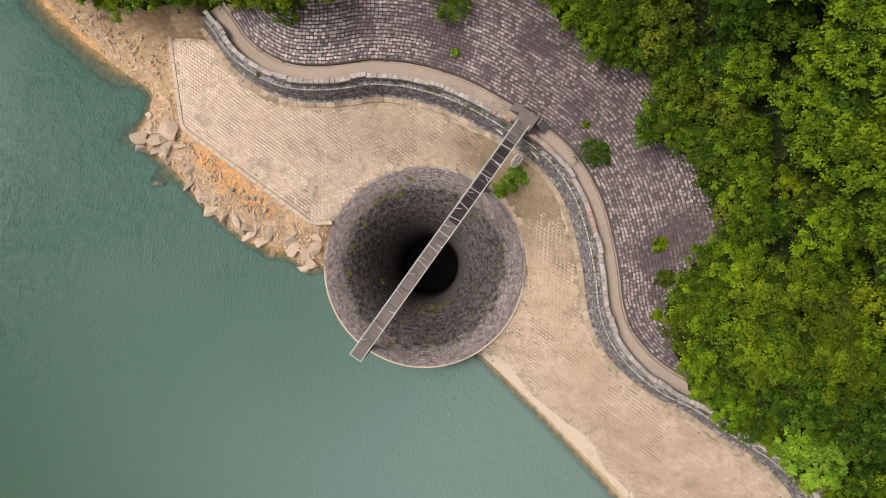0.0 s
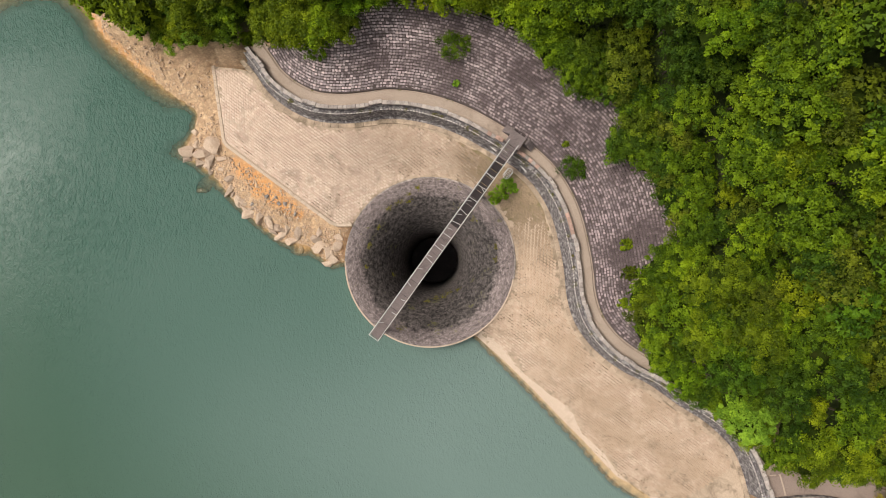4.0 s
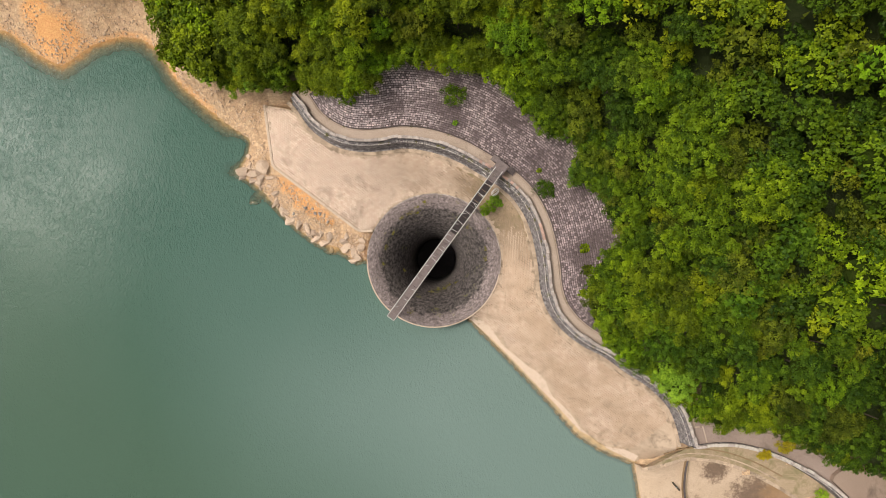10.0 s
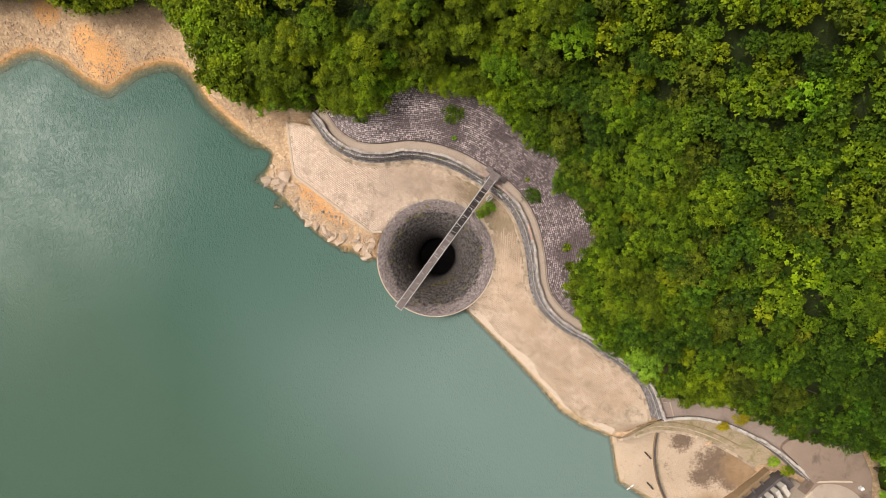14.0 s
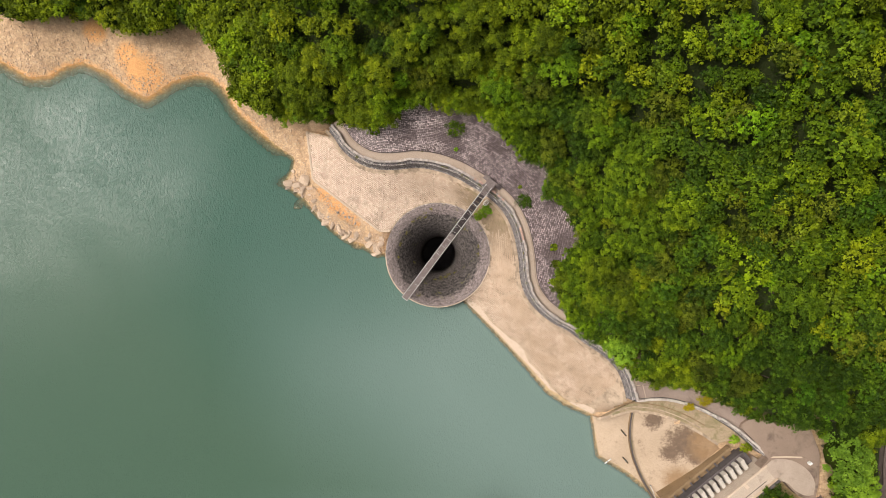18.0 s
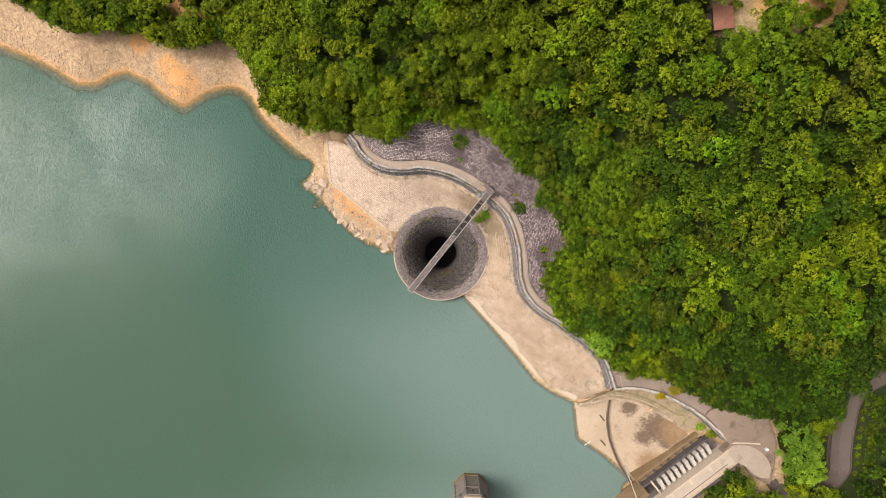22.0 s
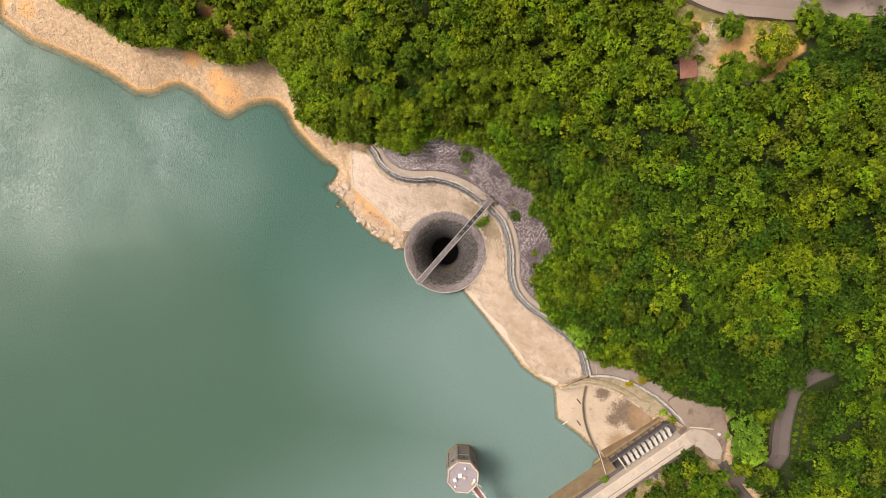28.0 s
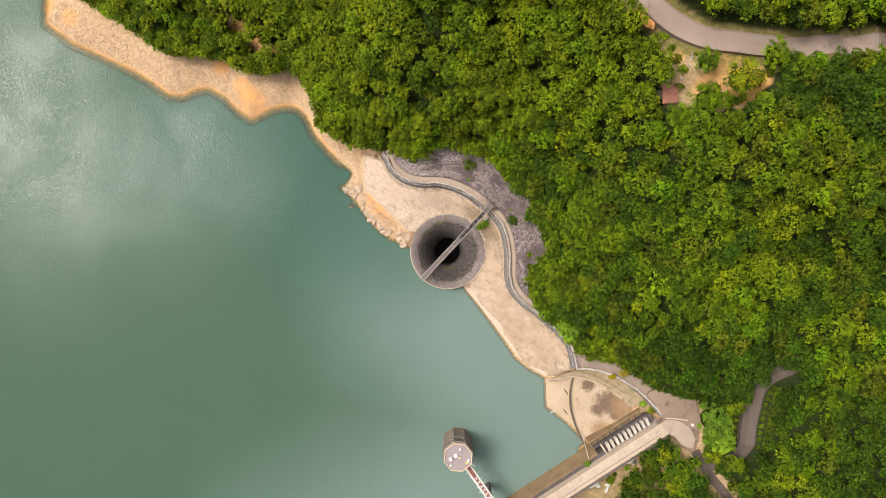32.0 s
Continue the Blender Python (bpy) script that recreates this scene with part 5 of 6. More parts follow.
BOULDERS = [(-32.2, 14.4, 1.15), (-32.6, 13.3, 0.9), (-31.0, 15.0, 0.8), (-31.3, 16.8, 0.75), (-30.4, 14.0, 1.3), (-29.3, 13.0, 1.2), (-30.9, 12.9, 0.7), (-28.6, 15.0, 1.2), (-27.6, 13.2, 0.8), (-26.6, 9.3, 1.0), (-25.6, 8.0, 0.9), (-24.8, 7.5, 0.7),
            (-23.9, 6.2, 1.1), (-22.6, 5.6, 1.3), (-21.4, 5.0, 1.2), (-20.3, 4.3, 1.4), (-19.6, 3.2, 0.9), (-18.9, 4.1, 0.7), (-20.8, 3.9, 0.8), (-15.0, 2.9, 0.9), (-14.3, 2.0, 1.0), (-13.4, 1.3, 1.0), (-12.7, 0.4, 1.1), (-13.4, -0.3, 0.9),
            (-12.3, 1.8, 0.9), (-14.6, 3.7, 0.7), (-12.0, 3.0, 0.8)]
slab_rnd = random.Random(77)
slab_line = resample(np.array(ROCKY[2:], float), 0.85)
for p, q in zip(slab_line, normals(slab_line)):
    if slab_rnd.random() < 0.75:
        off = slab_rnd.uniform(-0.1, 1.6)
        BOULDERS.append((p[0] + q[0] * off, p[1] + q[1] * off, slab_rnd.uniform(0.45, 0.95)))
for i, (x, y, r) in enumerate(BOULDERS):
    z = float(ground_height(np.array(x), np.array(y)))
    ob = new("boulder", rock_data("boulder", ROCK, 10 + i, 0.42, 3))
    ob.matrix_basis = pose(x, y, max(z, -0.25) + 0.12, 0, 0, i * 47) @ Matrix.Diagonal((r * 1.3, r * 0.95, r * 0.8, 1))
    tagged(ob, "pale angular shore boulder at the water's edge", "boulder", "shore boulders")
for i, (x, y, r) in enumerate(((-21.4, 8.3, 0.5), (-19.9, 7.4, 0.45), (-20.3, 8.2, 0.35), (-19.0, 7.3, 0.4), (-17.7, 6.0, 0.4), (-23.5, 7.4, 0.4))):
    z = float(ground_height(np.array(x), np.array(y)))
    ob = new("grey_rock", rock_data("grey_rock", ROCK_GREY, 60 + i, 0.6, 2))
    ob.matrix_basis = pose(x, y, z + 0.1, 0, 0, i * 61) @ Matrix.Diagonal((r, r, r, 1))
    tagged(ob, "rounded grey rock on the orange clay", "rock", "grey rocks")


def scatter(name, count, where, size, mat, label, seed):
    """Loose stones too many to count, as one mesh."""
    rng = np.random.RandomState(seed)
    base = [rock_data("tmp", mat, seed + k, 0.6, 1) for k in range(4)]
    shapes = [(np.array([v.co[:] for v in me.vertices]), [tuple(p.vertices) for p in me.polygons]) for me in base]
    for me in base:
        bpy.data.meshes.remove(me)
    x, y = where(rng, count)
    z = ground_height(x, y)
    V, F, off = [], [], 0
    for i in range(len(x)):
        co, fa = shapes[i % 4]
        a, s = rng.uniform(0, 6.28), size[0] + (size[1] - size[0]) * rng.uniform() ** 3
        c, n = math.cos(a), math.sin(a)
        V.append(np.stack([x[i] + s * (co[:, 0] * c - co[:, 1] * n), y[i] + s * (co[:, 0] * n + co[:, 1] * c), z[i] + s * (co[:, 2] + 0.15)], 1))
        F += [tuple(k + off for k in f) for f in fa]
        off += len(co)
    tagged(new(name, mesh_data(name, np.vstack(V), F, mat)), label, "stones", kind="stuff")


def on_shore(rng, count):
    pts = resample(np.array(BEACH[1:] + ROCKY, float), 0.2)
    i = rng.randint(0, len(pts), count)
    n = normals(pts)
    off = np.abs(rng.normal(0, 5.5, count)) - 0.5
    x, y = pts[i, 0] + n[i, 0] * off, pts[i, 1] + n[i, 1] * off
    ok = inside(x, y, LAND) & ~inside(x, y, HILL) & ~inside(x, y, PLATFORM) & (np.hypot(x, y) > RING_R + 0.4)
    ok &= np.hypot(x + 64.5, y - 37.5) > 2.0
    return x[ok], y[ok]


def on_rocks(rng, count):
    pts = resample(np.array(ROCKY, float), 0.1)
    i, n = rng.randint(0, len(pts), count), normals(pts)
    off = rng.uniform(-0.3, 6.5, count)
    x, y = pts[i, 0] + n[i, 0] * off, pts[i, 1] + n[i, 1] * off
    ok = inside(x, y, LAND) & ~inside(x, y, HILL) & ~inside(x, y, PLATFORM) & (np.hypot(x, y) > RING_R + 0.4)
    return x[ok], y[ok]


scatter("gravel", 5200, on_rocks, (0.04, 0.22), PEBBLE, "orange-brown gravel and rubble beside the paved bank", 8)
scatter("shore_stones", 10500, on_shore, (0.06, 0.36), PEBBLE, "loose angular stones strewn over the bare shore", 7)


def on_bank(rng, count):
    s, n = rng.uniform(-12, 30, count), -3.9 - np.abs(rng.normal(0, 2.6, count))
    x, y = DAM_A[0] + DAM_DIR[0] * s + DAM_N[0] * n, DAM_A[1] + DAM_DIR[1] * s + DAM_N[1] * n
    return x, y


scatter("bank_rubble", 1500, on_bank, (0.10, 0.40), PEBBLE, "loose rubble on the bank below the dam", 27)


# ---- trees ----
def crown_cards(rng, r, height, lobes, cards, size, droop=0.35):
    """Leaves on the rounded sprays of a crown: corner points, three for each leaf."""
    out = []
    for k in range(lobes):
        q = math.sqrt((k + 0.4) / lobes)
        a = 2.399963 * k + rng.uniform(-0.5, 0.5)
        lr = r * rng.uniform(0.62, 1.45) * 0.95 / math.sqrt(lobes)
        uneven = 1 + 0.16 * math.sin(2 * a + r) + 0.10 * math.sin(5 * a + 3 * r)
        cx, cy = math.cos(a) * q * (r - lr * 0.6) * uneven, math.sin(a) * q * (r - lr * 0.6) * uneven
        cz = height * math.sqrt(max(0.0, 1 - (0.93 * q) ** 2)) + rng.uniform(-0.75, 0.45) * lr
        n = max(4, int(cards / lobes))
        d = rng.normal(0, 1, (n, 3))
        d[:, 2] = np.abs(d[:, 2]) * 1.1 - 0.3
        d /= np.linalg.norm(d, axis=1)[:, None]
        reach = rng.uniform(0.55, 1.18, (n, 1))
        # twigs that straggle out between the sprays
        reach[::6] = rng.uniform(1.1, 1.65, reach[::6].shape)
        c = np.array([cx, cy, cz]) + d * lr * reach * np.array([1, 1, 0.85])
        c[::6, 2] -= 0.25 * lr
        nrm = d * 0.6 + rng.normal(0, 0.45, (n, 3)) + np.array([0, 0, 0.55])
        nrm /= np.linalg.norm(nrm, axis=1)[:, None]
        t = np.cross(nrm, rng.normal(0, 1, (n, 3)))
        t /= np.linalg.norm(t, axis=1)[:, None]
        b = np.cross(nrm, t)
        s = size * rng.uniform(0.6, 1.35, (n, 1))
        out.append(np.stack([c - t * s - nrm * s * droop * 0.3, c + t * s * 0.7 - b * s * 0.75, c + t * s * 0.7 + b * s * 0.75], 1))
    return np.concatenate(out).reshape(-1, 3)


def spray_values(rng, lobes, cards):
    """How young the leaves of each spray are, leaf by leaf."""
    return np.repeat(rng.uniform(0, 1, lobes), max(4, int(cards / lobes)))


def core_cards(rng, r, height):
    """A crown's twiggy inside: rough closed dome under the leaves, added to darken gaps."""
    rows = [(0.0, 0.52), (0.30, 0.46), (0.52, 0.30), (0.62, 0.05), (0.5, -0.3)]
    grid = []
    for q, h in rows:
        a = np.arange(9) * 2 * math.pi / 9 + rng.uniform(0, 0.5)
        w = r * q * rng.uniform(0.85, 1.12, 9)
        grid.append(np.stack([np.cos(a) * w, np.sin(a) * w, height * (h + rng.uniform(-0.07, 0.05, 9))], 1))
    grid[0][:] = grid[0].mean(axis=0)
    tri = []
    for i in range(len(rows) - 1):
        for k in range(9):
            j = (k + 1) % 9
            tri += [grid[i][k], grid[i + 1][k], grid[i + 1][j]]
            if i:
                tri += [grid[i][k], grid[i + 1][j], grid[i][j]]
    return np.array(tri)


def cards_mesh(name, pts, mats, index=None, spray=None, tone=None):
    n = len(pts) // 3
    me = bpy.data.meshes.new(name)
    me.vertices.add(n * 3)
    me.vertices.foreach_set("co", pts.astype(np.float32).ravel())
    me.loops.add(n * 3)
    me.loops.foreach_set("vertex_index", np.arange(n * 3, dtype=np.int32))
    me.polygons.add(n)
    me.polygons.foreach_set("loop_start", np.arange(0, n * 3, 3, dtype=np.int32))
    for m in mats:
        me.materials.append(m)
    if index is not None:
        me.polygons.foreach_set("material_index", np.asarray(index, np.int32))
    for key, values in (("spray", spray), ("tone", tone)):
        if values is not None:
            me.attributes.new(key, "FLOAT", "FACE").data.foreach_set("value", np.asarray(values, np.float32))
    me.update(calc_edges=True)
    return me


def trunk_data(name, rng, h, r):
    """A tapered trunk with four limbs."""
    v, f = [], []
    def limb(a, b, ra, rb, n=6):
        a, b = Vector(a), Vector(b)
        q = (b - a).to_track_quat("Z", "Y")
        o = len(v)
        for p, rr in ((a, ra), (a.lerp(b, 0.5) + Vector(rng.uniform(-0.1, 0.1, 3)), (ra + rb) / 2), (b, rb)):
            for k in range(n):
                t = 2 * math.pi * k / n
                v.append(p + q @ Vector((rr * math.cos(t), rr * math.sin(t), 0)))
        for s in range(2):
            for k in range(n):
                f.append((o + s * n + k, o + s * n + (k + 1) % n, o + s * n + n + (k + 1) % n, o + s * n + n + k))
    limb((0, 0, -0.8), (0, 0, h), r, r * 0.5)
    for k in range(4):
        a = k * 1.6 + rng.uniform(0, 0.6)
        limb((0, 0, h * rng.uniform(0.55, 0.9)), (math.cos(a) * h * 0.25, math.sin(a) * h * 0.25, h * rng.uniform(0.95, 1.15)), r * 0.45, r * 0.15)
    return mesh_data(name, v, f, BARK)


rng = np.random.RandomState(12)
KINDS = [  # radius, crown height, sprays, leaves, leaf size, leaf material, label
    (2.5, 2.3, 34, 2900, 0.117, 0, "broadleaf tree with a dense mid-green crown"),
    (3.3, 2.7, 54, 4600, 0.12, 0, "broad mid-green tree on the wooded slope"),
    (2.2, 2.0, 26, 2300, 0.115, 1, "yellow-green leafy tree in full growth"),
    (3.0, 2.5, 44, 3800, 0.12, 1, "spreading yellow-green tree on the wooded slope"),
    (2.6, 2.4, 38, 3000, 0.12, 2, "dark green dense-leaved tree"),
    (2.8, 2.2, 46, 3000, 0.115, 3, "dull olive-green tree with a thin crown"),
    (2.6, 2.3, 36, 3000, 0.125, 4, "bright fresh-green tree above the paved bank"),
    (3.9, 3.1, 76, 6000, 0.122, 0, "tall broad-crowned green tree standing over the wood"),
]


def crown_set(kind, share, grow):
    """Leaves, core and tags of one crown, with fewer but larger leaves for far ones."""
    r, h, lobes, cards, size, leaf_no = KINDS[kind][:6]
    rg = np.random.RandomState(40 + kind)
    cards = int(cards * share)
    pts = crown_cards(rg, r, h, lobes, cards, size * grow)
    spray, core = spray_values(rg, lobes, cards), core_cards(rg, r, h)
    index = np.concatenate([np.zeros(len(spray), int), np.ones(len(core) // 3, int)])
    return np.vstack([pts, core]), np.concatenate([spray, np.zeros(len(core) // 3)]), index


crown_me = []
for k in range(len(KINDS)):
    p, sp, idx = crown_set(k, 1.0, 1.0)
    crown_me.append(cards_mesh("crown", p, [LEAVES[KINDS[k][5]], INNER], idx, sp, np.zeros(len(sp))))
CROWN_MID = [crown_set(k, 0.44, 1.38) for k in range(len(KINDS))]
CROWN_FAR = [crown_set(k, 0.19, 1.98) for k in range(len(KINDS))]
CROWN_OUT = [crown_set(k, 0.03, 5.0) for k in range(len(KINDS))]
trunk_me = [trunk_data("trunk", rng, 3.2 + 0.3 * i, 0.16) for i in range(3)]


def tree(kind, x, y, s, turn, rise=3.0, z=None, label=None):
    g = float(ground_height(np.array(x), np.array(y))) if z is None else z
    t = thing("tree", label or KINDS[kind][6], "tree", (x, y, g), "trees of the wood")
    t.rotation_euler = (0, 0, turn)
    part("trunk", trunk_me[kind % 3], t, "", Matrix.Diagonal((s, s, rise / 3.0, 1)))
    part("crown", crown_me[kind], t, "", Matrix.Translation((0, 0, rise)) @ Matrix.Diagonal((s, s, s, 1)))
    return t


ROADS = [(ROAD_TOP, 3.3), (ROAD_EAST[10:36], 2.5), (ROAD_SOUTH[3:], 2.2)]
slope_edge = np.array(SLOPE_TOP)
BARE = np.vstack([PATH_EDGE[3:-26:3], slope_edge[::-1]])
bank_down = np.array([dam_point(-40, -3.5)[:2], dam_point(29.5, -3.5)[:2], dam_point(24.5, -7.0)[:2], dam_point(16, -11.0)[:2], dam_point(-40, -16)[:2]])
plaza_np = np.array(plaza_poly)
SCAR = np.array([(-68.5, 55.6), (-64.0, 52.6), (-59.0, 49.4), (-55.0, 49.9), (-51.5, 51.0)])


def open_ground(x, y, gap=1.5):
    """Where a trunk may stand."""
    up = inside(x, y, HILL)
    down = ((x - DAM_A[0]) * DAM_N[0] + (y - DAM_A[1]) * DAM_N[1] < -5) & ~up
    ok = inside(x, y, LAND) & (up | down) & ~((y < -20) & (x < 36))
    ok &= np.hypot(x - 36.2, y - 57.0) > 3.6
    for poly, g in ((BARE, gap), (CLEARING, 0.8), (plaza_np, 1.7), (bank_down, 1.2)):
        ok &= ~inside(x, y, poly) & (distance(x, y, np.vstack([poly, poly[:1]]))[0] > g)
    for line, g in [(WALL_LINE, 3.0), (WALL_LINE_DAM, 4.7), (TREELINE, 1.3), (SCAR[:2], 1.9), (SCAR[2:4], 1.9)] + ROADS:
        ok &= distance(x, y, line)[0] > g
    return ok


def edge_room(x, y):
    """How far a crown may reach before it covers open ground, road or path."""
    room = np.full(np.shape(x), 99.0)
    for poly, g in ((BARE, 0.0), (CLEARING, 0.0), (plaza_np, 0.6), (bank_down, 0.0)):
        room = np.minimum(room, distance(x, y, np.vstack([poly, poly[:1]]))[0] - g)
    for line, g in ((WALL_LINE, 1.7), (WALL_LINE_DAM, 3.3), (TREELINE, 0.2), (ROAD_TOP, 2.4), (ROAD_EAST[10:36], 1.5), (ROAD_SOUTH[3:], 1.2), (SCAR[:2], 0.6), (SCAR[2:4], 0.6)):
        room = np.minimum(room, distance(x, y, line)[0] - g)
    return room


SP = 3.05
ti, tj = np.meshgrid(np.arange(-43, 40), np.arange(-33, 37))
tx = (ti + 0.5 * (tj % 2)) * SP + rng.uniform(-1.0, 1.0, ti.shape)
ty = tj * SP * 0.88 + rng.uniform(-1.0, 1.0, ti.shape)
stand = open_ground(tx, ty)
for bx, by, br in ((78.2, -35.6, 5.2), (60.4, -4.5, 4.0), (51.3, 41.0, 4.3), (36.6, -17.6, 2.6), (81.8, -41.2, 3.6), (82.3, -30.6, 3.0)):
    stand &= np.hypot(tx - bx, ty - by) > br
spots = np.stack([tx[stand], ty[stand]], 1)
fringe = []
for line, off in ((np.array(SLOPE_TOP), 1.75), (np.array(TREELINE[2:]), 1.5), (np.array([(25.5, -9.2), (28.5, -11.6), (32, -14.2), (36, -16.6), (39.5, -19.6)]), 0.2), (np.array([(43.5, -22.8), (47.5, -23.2), (51.0, -23.6), (56, -25.6), (60.5, -28.2), (64.5, -30.4), (70.5, -30.6), (75.5, -31.0), (78.8, -36.5), (78.6, -43.5)]), 0.6)):
    q = resample(line, 1.9)
    fringe.append(q + normals(q) * off + rng.uniform(-0.35, 0.35, q.shape))
fringe = np.vstack(fringe)
clear_of = distance(fringe[:, 0], fringe[:, 1], WALL_LINE)[0] > 2.6
for poly in (BARE, plaza_np):
    clear_of &= ~inside(fringe[:, 0], fringe[:, 1], poly)
fringe = fringe[clear_of]
first_fringe = len(spots)
spots = np.vstack([spots, fringe])
near = distance(spots[:, 0], spots[:, 1], np.vstack([SLOPE_TOP, [(30, -14), (38, -19), (47, -23), (58, -27), (66, -30)]]))[0]
order = np.argsort(near)
single = set(order[:300].tolist())
zs = ground_height(spots[:, 0], spots[:, 1])
# kinds lean lighter west, darker east, which puts some glare haze into leaf colour
species = wave(spots[:, 0], spots[:, 1], 40, 9) + 0.12 * np.clip((15 - spots[:, 0]) / 70, -1, 1) + 0.30 * np.clip((spots[:, 1] - 4) / 25, -1, 1) - 0.25 * np.clip((spots[:, 0] - 18) / 35, 0, 1) - 0.38 * np.clip((spots[:, 0] - 58) / 25, 0, 1) + 0.45 * np.clip((-8 - spots[:, 0]) / 25, 0, 1) + 0.3 * np.exp(-(spots[:, 0] / 32) ** 2 - ((spots[:, 1] - 46) / 20) ** 2)
room = edge_room(spots[:, 0], spots[:, 1])
far_pts, far_idx, far_spray, far_tone = [], [], [], []
for i, (x, y) in enumerate(spots):
    sp = species[i] + rng.normal(0, 0.62)
    kind = (0 if sp < -0.1 else (1 if sp < 0.15 else 7)) if -0.45 < sp < 0.22 else (4 if sp <= -0.75 else (5 if sp <= -0.45 else (2 if sp < 0.6 else 3)))
    s, turn = rng.uniform(0.68, 1.18), rng.uniform(0, 6.28)
    s = min(s, max(0.36, (room[i] + 0.75) / KINDS[kind][0]))
    rise = rng.uniform(1.8, 6.2) if near[i] > 4 else rng.uniform(1.4, 2.8)
    if i in single:
        tree(kind, x, y, s, turn, rise, zs[i])
        continue
    outer = x < -127 or x > 117 or y > 72 or (x < -60 and y > 74)
    p, spray, idx = (CROWN_OUT if outer else (CROWN_MID if near[i] < 16 else CROWN_FAR))[kind]
    c, n = math.cos(turn), math.sin(turn)
    p = p * s * np.array([1, rng.uniform(0.85, 1.15), 1])
    far_pts.append(np.stack([x + p[:, 0] * c - p[:, 1] * n, y + p[:, 0] * n + p[:, 1] * c, zs[i] + rise + p[:, 2]], 1))
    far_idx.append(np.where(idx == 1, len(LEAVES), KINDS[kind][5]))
    far_spray.append(spray)
    far_tone.append(np.full(len(spray), rng.uniform()))
# saplings and ferns between the trunks
ux = np.concatenate([rng.uniform(-127, 117, 60000), rng.uniform(-32, 48, 60000)])
uy = np.concatenate([rng.uniform(-86, 74, 60000), rng.uniform(-26, 44, 60000)])
low = open_ground(ux, uy, 0.3)
low[60000:] &= distance(ux[60000:], uy[60000:], SLOPE_TOP)[0] < 16
ux, uy = ux[low], uy[low]
uc = np.stack([ux, uy, ground_height(ux, uy) + rng.uniform(0.2, 2.4, len(ux))], 1)
ua, ut = rng.normal(0, 1, (2, len(ux), 3)) * np.array([1, 1, 0.45])
close = distance(ux, uy, SLOPE_TOP)[0] < 16
us = np.where(close, rng.uniform(0.10, 0.22, len(ux)), rng.uniform(0.18, 0.36, len(ux)))[:, None]
ua, ut = ua / np.linalg.norm(ua, axis=1)[:, None] * us, ut / np.linalg.norm(ut, axis=1)[:, None] * us
far_pts.append(np.stack([uc - ua - ut, uc + ua, uc + ut], 1).reshape(-1, 3))
far_idx.append(rng.choice([2, 2, 0, 3], len(ux)))
far_spray.append(rng.uniform(0, 0.6, len(ux)))
far_tone.append(rng.uniform(0, 1, len(ux)))
far = new("woodland", cards_mesh("woodland", np.vstack(far_pts), LEAVES + [INNER], np.concatenate(far_idx), np.concatenate(far_spray), np.concatenate(far_tone)))
tagged(far, "dense mixed green broadleaf wood covering the hillside", "woodland", kind="stuff")

# trees that overhang the end of the footpath, and shrubs along the lane
for p, q in zip(WALL_LINE, normals(WALL_LINE)):
    if 25.3 < p[0] < 39.8 and int(p[0] / 1.3) != int((p[0] - 0.36) / 1.3):
        lean = 1.75 if p[0] < 30 else 1.15
        x, y = p[0] + q[0] * lean, p[1] + q[1] * lean
        tree(int(rng.choice([0, 1, 2, 4])), x, y, rng.uniform(0.62, 0.82), rng.uniform(0, 6), 1.3, 7.36)
for k, (x, y, s) in enumerate(((-36.5, 28.8, 0.7), (-34.0, 28.4, 0.8), (-31.4, 28.2, 0.85), (-28.8, 27.7, 0.9), (-26.4, 27.4, 0.85), (-24.3, 27.1, 0.8), (-27.6, 29.8, 1.0), (-23.2, 28.8, 0.95), (-25.4, 29.6, 1.0), (-31.0, 30.4, 1.0), (-22.2, 27.2, 0.6))):
    tree((6, 0, 1, 6, 2, 0)[k % 6], x, y, s, k * 1.3, 1.5)
tree(0, 41.8, -20.6, 0.95, 0.4, 1.6, 8.0)
tree(2, 43.9, -21.6, 0.8, 0.4, 1.6, 8.4)
# trees that stand out from the wood
tree(6, 36.6, -17.6, 1.15, 0.4, 5.6, label="bright fresh-green tree leaning over the kerb")
tree(6, 35.2, -15.6, 0.85, 1.9, 3.0, label="bright fresh-green tree above the paved bank")
for x, y, s, k in ((51.3, 41.0, 1.12, 7), (48.8, 48.6, 1.15, 0), (62.4, 51.4, 1.0, 1), (61.3, 42.6, 0.6, 2), (47.0, 37.0, 1.1, 1)):
    tree(k, x, y, s, x, 2.6, label="free-standing green tree in the grassy clearing")
blossom = tree(2, 56.2, 45.6, 1.8, 1.0, 2.6, label="tree covered in yellow blossom in the clearing")
part("blossom", cards_mesh("blossom", crown_cards(np.random.RandomState(5), 4.5, 4.3, 90, 900, 0.085), [FLOWERS]), blossom, "yellow blossom", pose(0, 0, 2.8))
tree(6, 78.6, -35.6, 2.1, 2.2, 5.4, label="large round fresh-green tree between the yard and the lane")
tree(6, 81.8, -41.2, 1.45, 0.9, 4.0, label="fresh-green round tree beside the lane")
tree(2, 80.4, -45.4, 1.3, 2.9, 3.4, label="yellow-green tree between the two lanes")
tree(2, 82.3, -30.6, 1.25, 0.7, 5.0, label="yellow-green tree beside the lane")
tree(7, 60.4, -4.5, 1.2, 0.3, 6.5, label="tall round-crowned tree rising above the wood")


